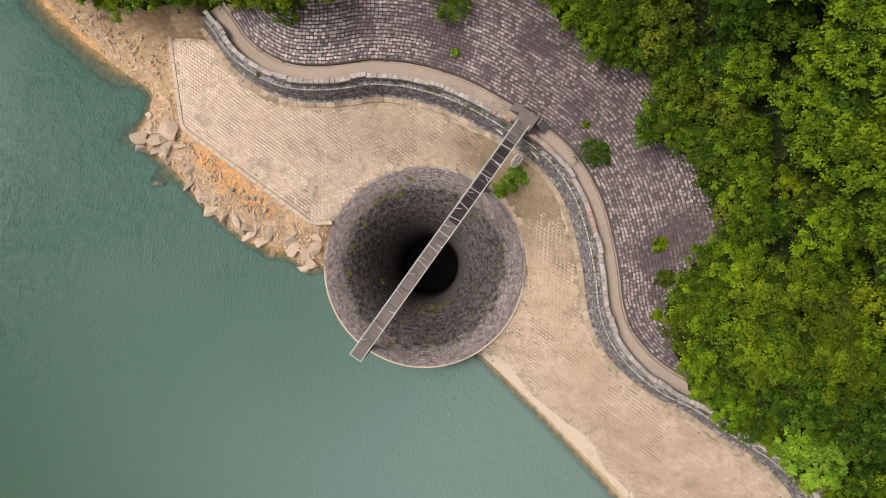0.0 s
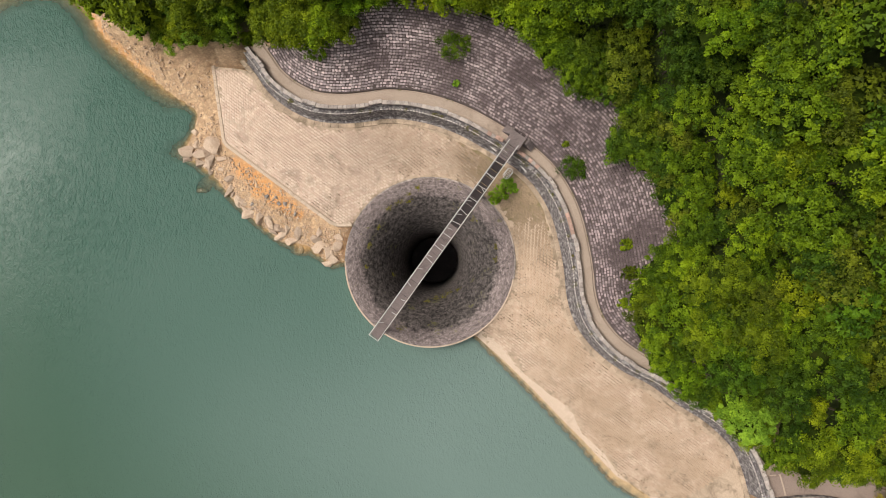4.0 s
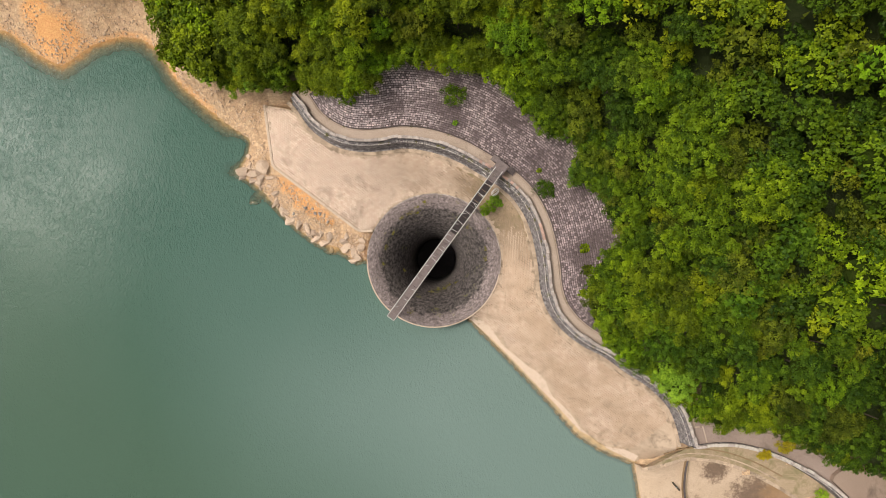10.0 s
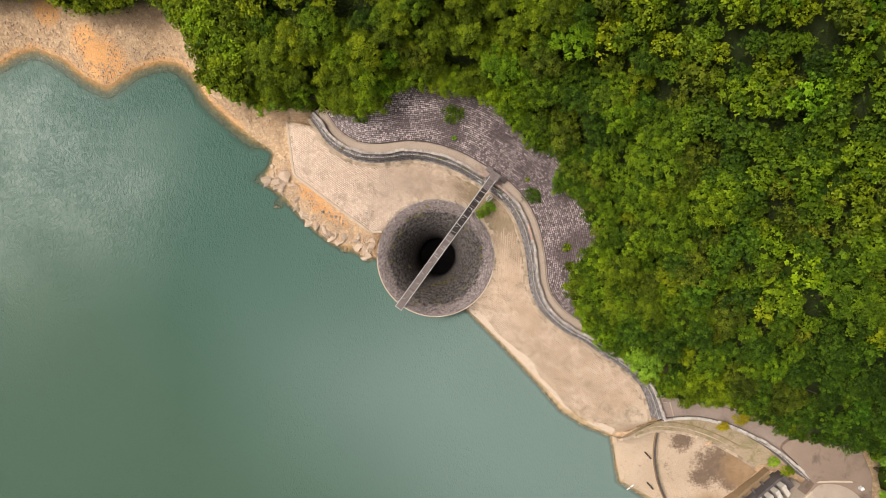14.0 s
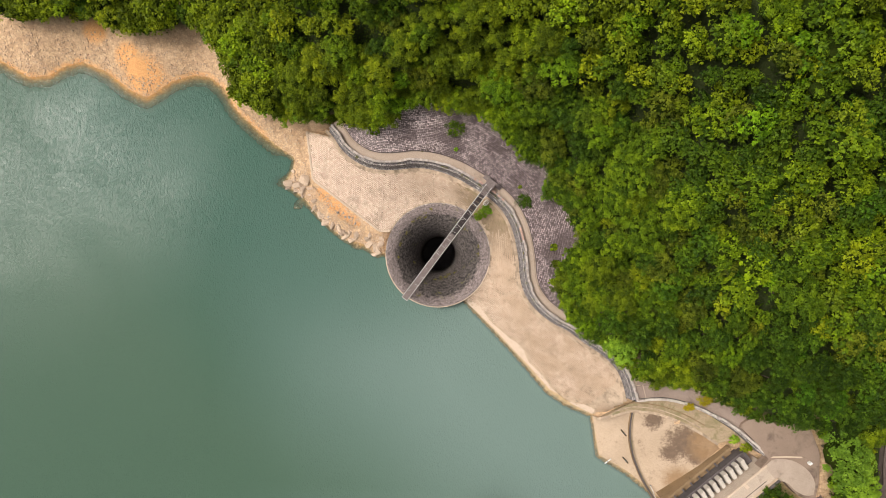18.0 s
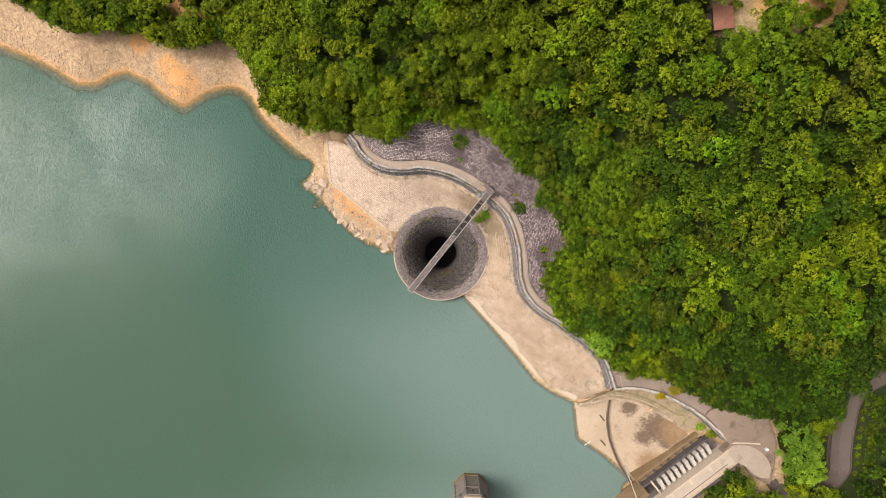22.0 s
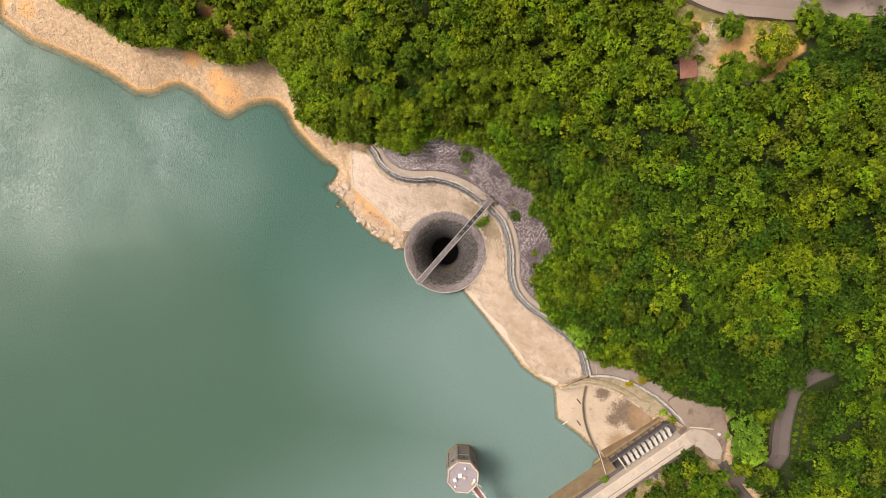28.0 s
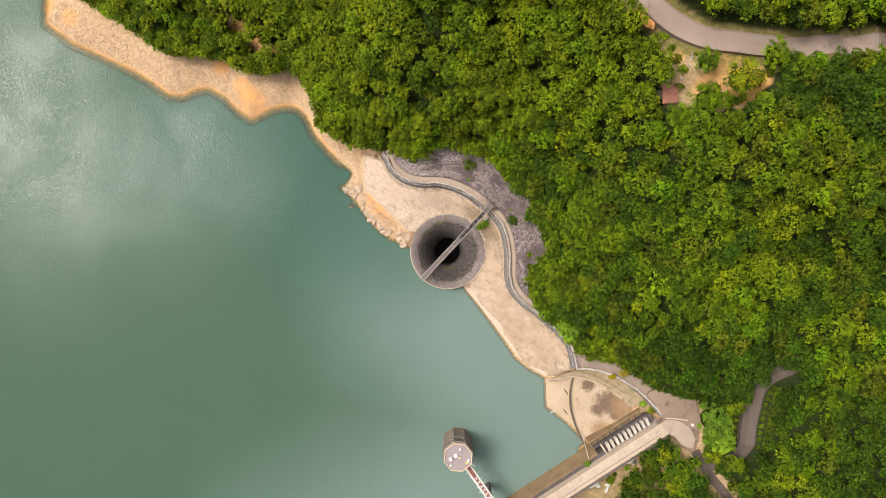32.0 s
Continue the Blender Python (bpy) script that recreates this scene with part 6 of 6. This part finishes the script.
def bush(x, y, r, mat, label, z=None, n=1100):
    g = float(ground_height(np.array(x), np.array(y))) if z is None else z
    b = thing("bush", label, "bush", (x, y, g), "bushes")
    rg = np.random.RandomState(int(abs(x * 31 + y * 17)))
    part("foliage", cards_mesh("foliage", crown_cards(rg, r * 1.1, r * 0.8, 34, 34 * int(n * (0.6 + 1.0 * r) / 34), 0.085), [mat], None, spray_values(rg, 34, 34 * int(n * (0.6 + 1.0 * r) / 34))), b)
    part("stem", bar_data("stem", BARK, r * 0.8, 0.05), b, "", along((0, 0, -0.2), (0.05, 0, r * 0.7)))


def slope_height(x, y):
    return 7.5 + 0.56 * np.maximum(distance(x, y, WALL_LINE)[0] - 1.95, 0)


for x, y, r, k in ((2.7, 24.9, 1.75, 0), (16.9, 11.4, 1.5, 2), (22.9, 2.4, 0.75, 1), (23.4, -0.9, 0.9, 3), (22.9, -4.4, 0.6, 1), (16.0, 14.2, 0.4, 3), (3.0, 21.3, 0.4, 4), (-13.5, 24.6, 1.5, 0)):
    bush(x, y, r, LEAVES[k], "green bush growing out of the stone-pitched slope", float(slope_height(np.array(x), np.array(y))))
for x, y, r in ((8.9, 9.0, 1.15), (9.7, 10.0, 0.9), (10.4, 9.3, 0.6), (8.3, 8.2, 0.7)):
    bush(x, y, r, LEAVES[4], "bright green bush beside the footbridge", float(plat_height(np.array(x), np.array(y))))
bush(51.2, -28.6, 0.9, GOLD, "golden-leaved bush beside the service road", 8.2)
bush(54.3, -27.0, 1.3, GOLD, "golden-leaved bush beside the service road", 8.2)
bush(82.0, -27.5, 1.6, LEAVES[1], "yellow-green bush beside the lane")
for k in range(14, 33, 2):
    p, q = ROAD_EAST[k], normals(ROAD_EAST)[k]
    for side in (-1, 1):
        w_ = side * rng.uniform(3.9, 4.8)
        bush(p[0] + q[0] * side * 2.6, p[1] + q[1] * side * 2.6, rng.uniform(0.5, 0.75), LEAVES[int(rng.choice([0, 1, 3]))], "low green shrub at the lane's edge", None, 600)
        bush(p[0] + q[0] * w_, p[1] + q[1] * w_, rng.uniform(0.9, 1.5), LEAVES[int(rng.choice([0, 1, 2, 3]))], "rounded green shrub beside the lane", None, 700)
bush(*dam_point(15.4, 0.9)[:2], 1.0, LEAVES[4], "bright green bush on the dam ledge", 5.6)
bush(64.4, -37.2, 1.1, LEAVES[1], "yellow-green weeds at the end of the wall", 5.2)
bush(62.0, -35.8, 1.0, LEAVES[4], "green weeds at the end of the wall", 4.8)
for k in range(9):
    s, n = rng.uniform(12, 30), rng.uniform(-10.5, -5.2)
    x, y, _ = dam_point(s, n)
    bush(x, y, rng.uniform(0.5, 1.2), LEAVES[int(rng.choice([0, 1, 4]))], "green shrub on the grassy bank below the dam")
for k, (s, n, r) in enumerate(((20.5, -6.2, 1.0), (22.2, -6.0, 0.8), (14.5, -8.0, 1.3), (17.0, -9.5, 1.4), (24.5, -5.4, 0.7), (15.8, -10.5, 1.1), (25.8, -6.6, 1.0))):
    x, y, _ = dam_point(s, n)
    ob = new("pale_rock", rock_data("pale_rock", WHITECON, 90 + k, 0.45, 2))
    ob.matrix_basis = pose(x, y, float(ground_height(np.array(x), np.array(y))) + 0.1, 0, 0, k * 50) @ Matrix.Diagonal((r, r, r, 1))
    tagged(ob, "pale weathered rock on the bank below the dam", "rock", "pale rocks")
x, y, _ = dam_point(27.2, -7.2)
cap = thing("manhole", "round grey concrete manhole cover among the shrubs", "manhole", (x, y, float(ground_height(np.array(x), np.array(y)))))
part("shaft_ring", prism("shaft_ring", WHITECON, 0.85, -0.3, 0.5, 16), cap)
part("cover", prism("cover", DECK, 0.7, 0.5, 0.58, 16), cap)

for x, y, r, k in ((46.0, 44.5, 0.9, 3), (45.3, 47.5, 1.1, 0), (43.6, 49.5, 1.2, 3), (42.5, 52.0, 0.9, 0), (53.5, 42.6, 1.0, 0), (56.5, 41.6, 1.3, 2), (58.5, 42.5, 0.9, 1), (60.5, 46.0, 1.2, 3), (62.5, 48.5, 1.4, 0), (59.5, 50.0, 0.7, 1), (51.5, 44.0, 0.6, 1), (40.5, 54.5, 0.9, 1), (47.6, 51.0, 0.5, 3), (66.0, 51.6, 1.2, 0), (69.5, 53.0, 1.3, 1), (73.0, 53.6, 1.1, 0)):
    bush(x, y, r, LEAVES[k], "low shrub on the bare ground of the clearing")
for k in range(11):
    x, y = 46.6 - 0.10 * k + rng.uniform(-0.3, 0.3), 50.8 - 0.62 * k
    ob = new("stepping_stone", rock_data("stepping_stone", ROCK_GREY, 140 + k, 0.35, 2))
    ob.matrix_basis = pose(x, y, float(ground_height(np.array(x), np.array(y))) + 0.05, 0, 0, k * 70) @ Matrix.Diagonal((0.5, 0.42, 0.5, 1))
    tagged(ob, "flat grey stone in a rough path down the clearing", "stone", "stepping stones")

for x, y, sc in ((33.8, -12.7, 0.8), (32.8, -11.4, 0.75), (29.7, -2.4, 0.85), (31.4, -5.4, 0.8), (64.6, 44.6, 0.75), (65.4, 47.6, 0.8), (63.9, 41.6, 0.8), (67.0, 45.0, 1.1), (69.5, 48.6, 1.0), (66.4, 41.2, 1.0), (70.6, 44.2, 1.15), (65.0, 37.5, 1.0)):
    tree(4, x, y, sc, x, 2.6)
for k, (x, y, r) in enumerate(((-30.6, 9.2, 1.0), (-30.0, 8.6, 0.6), (-17.3, 1.4, 1.0), (-17.9, 0.9, 0.6))):
    ob = new("sunken_rock", rock_data("sunken_rock", ROCK, 210 + k, 0.5, 2))
    ob.matrix_basis = pose(x, y, -0.48, 0, 0, k * 50) @ Matrix.Diagonal((r * 1.2, r, r, 1))
    tagged(ob, "pale brown rock lying just under the water", "rock", "sunken rocks")


heap_z = float(ground_height(np.array(36.2), np.array(57.0)))
heap = new("soil_heap", rock_data("soil_heap", HEAP, 301, 0.4, 3))
heap.matrix_basis = pose(36.2, 57.0, heap_z + 0.2, 0, 0, -35) @ Matrix.Diagonal((3.0, 1.9, 1.8, 1))
tagged(heap, "heap of bright orange soil beside the upper road", "soil heap")


def ladder_cage():
    """A light hooped ladder cage left beside the footbridge."""
    ob = thing("ladder_cage", "bent white metal ladder cage beside the footbridge", "cage", (9.4, 10.9, 4.9))
    bar = bar_data("bar", WHITE, 1.5, 0.03)
    for k in range(7):
        a = 2 * math.pi * k / 7
        part("bar", bar, ob, "", along((0.42 * math.cos(a), 0.42 * math.sin(a), 0), (0.42 * math.cos(a) + 0.25, 0.42 * math.sin(a) + 0.3, 1.45)))
    for h in (0.1, 0.75, 1.4):
        v, f = [], []
        for i in range(18):
            a = 2 * math.pi * i / 18
            for dr, dz in ((-0.03, -0.03), (0.03, -0.03), (0.03, 0.03), (-0.03, 0.03)):
                v.append((0.17 * h + (0.42 + dr) * math.cos(a), 0.2 * h + (0.42 + dr) * math.sin(a), h + dz))
            f += [(i * 4 + j, ((i + 1) % 18) * 4 + j, ((i + 1) % 18) * 4 + (j + 1) % 4, i * 4 + (j + 1) % 4) for j in range(4)]
        part("hoop", mesh_data("hoop", v, f, WHITE), ob)


ladder_cage()
drain_pipe = thing("drain_pipe", "thin pale pipe from the apron to the dam face", "pipe", (46.9, -47.6, 0.0))
part("tube", bar_data("tube", FINMAT, 8.3, 0.11, 8), drain_pipe, "", along((0, 0, 0.35), (1.7, -6.0, 5.9)))
part("flange", bar_data("flange", STEEL, 0.14, 0.2, 8), drain_pipe, "", along((0.02, -0.05, 0.4), (1.7, -6.0, 5.9)))

# weeds on the bell-mouth and on the walls
def weeds(name, spots_, label):
    pts = []
    rg = np.random.RandomState(3)
    for x, y, z, r, n in spots_:
        c = crown_cards(rg, r * 1.25, r * 0.12, 12, n * 3, 0.05) * np.array([1, 1, 0.4])
        pts.append(c + np.array([x, y, z]))
    tagged(new(name, cards_mesh(name, np.vstack(pts), [WEED])), label, "weeds", kind="stuff")


def bell_z(r):
    t = (RING_R - 0.30 - r) / 6.5
    return CREST - 12.5 * (1 - math.sqrt(max(0.0, 1 - min(t, 0.99) ** 2))) - 0.35 * t


wd = []
for a, r, s in ((110, 8.6, 0.45), (118, 9.0, 0.6), (108, 9.4, 0.4), (128, 9.0, 0.4), (147, 8.3, 0.35), (166, 8.4, 0.4), (185, 8.5, 0.3), (246, 9.6, 0.7), (3, 8.7, 0.4), (14, 8.9, 0.4), (45, 8.2, 0.5), (-70, 5.4, 0.5), (-60, 5.2, 0.5), (-82, 5.3, 0.5), (-45, 5.5, 0.4), (-95, 5.6, 0.4), (200, 5.6, 0.35), (100, 9.9, 0.3)):
    wd.append((r * math.cos(radians(a)), r * math.sin(radians(a)), bell_z(r), s, 70))
weeds("moss_tufts", wd, "yellow-green weeds rooted in the bell-mouth masonry")
wd = []
for k in range(60):
    i = rng.randint(5, len(WALL_LINE) - 10)
    off = rng.choice([-0.62, 1.75, -0.45])
    p = WALL_LINE[i] + normals(WALL_LINE)[i] * off
    wd.append((p[0], p[1], 7.2, rng.uniform(0.15, 0.4), 26))
weeds("wall_weeds", wd, "small green weeds along the wall and path")

# ---- stone pitching on the slope above the path ----
pitching = tagged(new("pitched_slope", sheet("pitched_slope", SLOPE_POLY, slope_height, PITCH_BED, 0.9, 0.8)), "steep slope of grey stone pitching above the footpath", "slope", kind="structure")


def stone_top(sx, sy, h, seed):
    """A rough stone: uneven hexagonal-ish top standing on its bed."""
    r = random.Random(seed)
    v = []
    for z, k in ((-0.10, 1.0), (h * 0.7, 0.97), (h, 0.74)):
        for x, y in ((-1, -0.7), (0, -1.05), (1, -0.8), (1, 0.75), (0.1, 1.0), (-1, 0.8)):
            v.append((x * sx / 2 * k + r.uniform(-0.02, 0.02), y * sy / 2 * k + r.uniform(-0.02, 0.02), z + (r.uniform(-0.015, 0.015) if z > 0 else 0)))
    f = [(b * 6 + k, b * 6 + (k + 1) % 6, b * 6 + 6 + (k + 1) % 6, b * 6 + 6 + k) for b in (0, 1) for k in range(6)] + [tuple(range(12, 18))]
    return v, f


def joined(name, items, mat, parent):
    V, F, off = [], [], 0
    for m, (v, f) in items:
        a = np.array(v) @ np.array(m.to_3x3()).T + np.array(m.translation)
        V.append(a)
        F += [tuple(k + off for k in q) for q in f]
        off += len(v)
    ob = part(name, mesh_data(name, np.vstack(V), F, mat), parent)
    return tagged(ob, kind="stuff")


shapes = [stone_top(*q, k) for k, q in enumerate(((0.365, 0.275, 0.09), (0.32, 0.28, 0.08), (0.385, 0.265, 0.10), (0.345, 0.26, 0.07), (0.30, 0.275, 0.09), (0.37, 0.29, 0.08)))]
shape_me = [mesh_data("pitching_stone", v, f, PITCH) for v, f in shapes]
nl = normals(WALL_LINE)
rest, count = [], 0
rs = random.Random(21)
for row in range(30):
    off = 2.05 + row * 0.297
    line = WALL_LINE + nl * off
    keep = distance(line[:, 0], line[:, 1], WALL_LINE)[0] > off - 0.05
    pts = resample(line[4:-24], 0.385)
    dq = distance(pts[:, 0], pts[:, 1], WALL_LINE)[0]
    zq, nq = slope_height(pts[:, 0], pts[:, 1]), normals(pts)
    vis = inside(pts[:, 0], pts[:, 1], BARE) | (distance(pts[:, 0], pts[:, 1], SLOPE_TOP)[0] < 2.2)
    for i in range(len(pts)):
        if dq[i] < off - 0.12 or not vis[i]:
            continue
        x, y = pts[i][0] + rs.uniform(-0.03, 0.03) + (0.21 if row % 2 else 0) * nq[i][1], pts[i][1] + rs.uniform(-0.03, 0.03) - (0.21 if row % 2 else 0) * nq[i][0]
        yaw = math.atan2(-nq[i][0], nq[i][1])
        m = Matrix.Translation((x, y, zq[i] + rs.uniform(-0.02, 0.03))) @ Matrix.Rotation(yaw + rs.uniform(-0.12, 0.12), 4, "Z") @ Matrix.Rotation(math.atan(0.56), 4, "X")
        k = rs.randrange(6)
        if -7 < x < 4 and y > 19 and count < 300:
            part("pitching_stone", shape_me[k], pitching, "", m)
            count += 1
        else:
            rest.append((m, shapes[k]))
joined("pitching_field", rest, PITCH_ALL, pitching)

# ---- setts of the paved bank ----
sett_v = []
for k, (sx, sy) in enumerate(((0.415, 0.285), (0.40, 0.29), (0.42, 0.28), (0.385, 0.285))):
    r = random.Random(k)
    v = []
    for z, i in ((-0.06, 0.0), (0.034, 0.010)):
        for x, y in ((-1, -1), (1, -1), (1, 1), (-1, 1)):
            v.append((x * (sx / 2 - i) + r.uniform(-0.012, 0.012), y * (sy / 2 - i) + r.uniform(-0.012, 0.012), z))
    sett_v.append((v, [(b * 4 + q, b * 4 + (q + 1) % 4, b * 4 + 4 + (q + 1) % 4, b * 4 + 4 + q) for b in (0,) for q in range(4)] + [(4, 5, 6, 7)]))
sett_me = [mesh_data("sett", v, f, PAVER) for v, f in sett_v]
ang = radians(-36)
ca, sa = math.cos(ang), math.sin(ang)
U, V_ = np.meshgrid(np.arange(-45, 45, 0.45), np.arange(-45, 45, 0.32))
U = U + 0.225 * (np.round(V_ / 0.32) % 2)
X, Y = U * ca - V_ * sa, U * sa + V_ * ca
edge = np.vstack([PLATFORM, PLATFORM[:1]])
box = (X > -29) & (X < 40) & (Y > -34) & (Y < 26)
X, Y = X[box], Y[box]
ok = inside(X, Y, PLATFORM)
X, Y = X[ok], Y[ok]
ok = (distance(X, Y, edge)[0] > 0.32)
X, Y = X[ok], Y[ok]
Z = plat_height(X, Y)
e = 0.2
gxp, gyp = (plat_height(X + e, Y) - plat_height(X - e, Y)) / (2 * e), (plat_height(X, Y + e) - plat_height(X, Y - e)) / (2 * e)
silt = distance(X, Y, FRONT_RIGHT)[0] + 1.1 * wave(X, Y, 14, 4)
rest, count = [], 0
for i in range(len(X)):
    silted = X[i] > 6 and silt[i] < 2.0
    up = Vector((-gxp[i], -gyp[i], 1)).normalized()
    m = Matrix.Translation((X[i], Y[i], Z[i] + rs.uniform(-0.012, 0.012) - (0.03 if silted else 0))) @ up.to_track_quat("Z", "Y").to_matrix().to_4x4()
    m = m @ Matrix.Rotation(ang - math.atan2(m[1][0], m[0][0]) + rs.uniform(-0.03, 0.03), 4, "Z")
    k = rs.randrange(4)
    if -14.5 < X[i] < -10.0 and 8 < Y[i] < 13.5 and count < 300:
        part("sett", sett_me[k], bank, "", m)
        count += 1
    else:
        rest.append((m, sett_v[k]))
joined("sett_field", rest, PAVER_ALL, bank)

# leaf mould washed over the setts where the bank narrows beside the bridge
outer_rim = np.array([p for p in CURB_EDGE if 0.5 < p[0] < 15.9 and p[1] > 4.0])
inner_rim = np.array([(11.5 * math.cos(a), 11.5 * math.sin(a)) for a in np.linspace(radians(20), radians(80), 24)])
mould_poly = np.vstack([outer_rim - (outer_rim - outer_rim.mean(axis=0)) * 0.01, inner_rim])


def mould_height(x, y):
    away = np.hypot(x - 10.2, y - 9.6)
    return plat_height(x, y) + 0.055 - 0.085 * smooth01(away, 2.0, 7.5) + 0.022 * wave(x, y, 1.7, 51) + 0.02 * wave(x, y, 0.7, 52)


tagged(new("leaf_mould", sheet("leaf_mould", mould_poly, mould_height, MOULD, 0.35)), "brown leaf mould and soil lying over the paving", "soil", kind="structure")

# dark weeds rooted in the joints, in rows and patches
wv, wf = [], []
patch = wave(X, Y, 9, 31) + 0.8 * wave(X, Y, 3.5, 33)
for cx, cy, cr in ((21.8, -16.4, 1.3), (27.3, -21.5, 1.5), (29.2, -23.4, 1.4), (-14.2, 13.8, 1.6), (-25.1, 19.0, 1.3), (-22.5, 14.5, 1.2)):
    patch = patch + 1.3 * np.exp(-((X - cx) ** 2 + (Y - cy) ** 2) / cr ** 2)
for i in range(len(X)):
    if rs.random() < 0.03 + 0.75 * max(0.0, patch[i] - 0.15):
        l, h, o = rs.uniform(0.08, 0.24), rs.uniform(0.03, 0.065), len(wv)
        px, py, pz = X[i] - sa * 0.16, Y[i] + ca * 0.16, Z[i] + 0.045
        for du, dv, dz in ((-l, -h, 0), (l, -h, 0), (l, h, 0), (-l, h, 0), (0, 0, 0.06)):
            wv.append((px + du * ca - dv * sa, py + du * sa + dv * ca, pz + dz))
        wf += [(o, o + 1, o + 4), (o + 1, o + 2, o + 4), (o + 2, o + 3, o + 4), (o + 3, o, o + 4)]
tagged(new("joint_weeds", mesh_data("joint_weeds", wv, wf, JOINT_WEED)), "dry dark weeds in the joints of the paving", "weeds", kind="stuff")

# silt that has settled over the lowest setts, and the smooth edge courses
lip = spline(FRONT_RIGHT, 0.6)
lip_n = normals(lip)
sv = []
for p, q in zip(lip, lip_n):
    w_ = 1.7 + 0.7 * float(wave(np.array(p[0]), np.array(p[1]), 11, 8))
    for t in np.linspace(0.02, 1, 9):
        x, y = p + q * w_ * t
        sv.append((x, y, float(plat_height(np.array(x), np.array(y))) + 0.055 - 0.085 * t ** 2))
sf = [(i * 9 + j, i * 9 + j + 9, i * 9 + j + 10, i * 9 + j + 1) for i in range(len(lip) - 1) for j in range(8)]
tagged(new("silt_layer", mesh_data("silt_layer", sv, sf, SILTED, True)), "smooth pinkish silt over the lowest paving", "silt", kind="structure")
rim = np.array(FRONT_LEFT, float)
rim_line = resample(rim, 0.98)
rn = normals(rim_line)
rd = [box_data("edge_block", CONCRETE, 0.96, 0.42, 0.55, 0.04, -0.42, 0.012, v) for v in range(3)]
for i in range(len(rim_line) - 1):
    p, q = (rim_line[i] + rim_line[i + 1]) / 2, rn[i]
    t = rim_line[i + 1] - rim_line[i]
    part("edge_block", rd[i % 3], bank, "", pose(p[0] + q[0] * 0.1, p[1] + q[1] * 0.1, float(plat_height(np.array(p[0]), np.array(p[1]))) + 0.02, 0, 0, math.degrees(math.atan2(t[1], t[0]))))
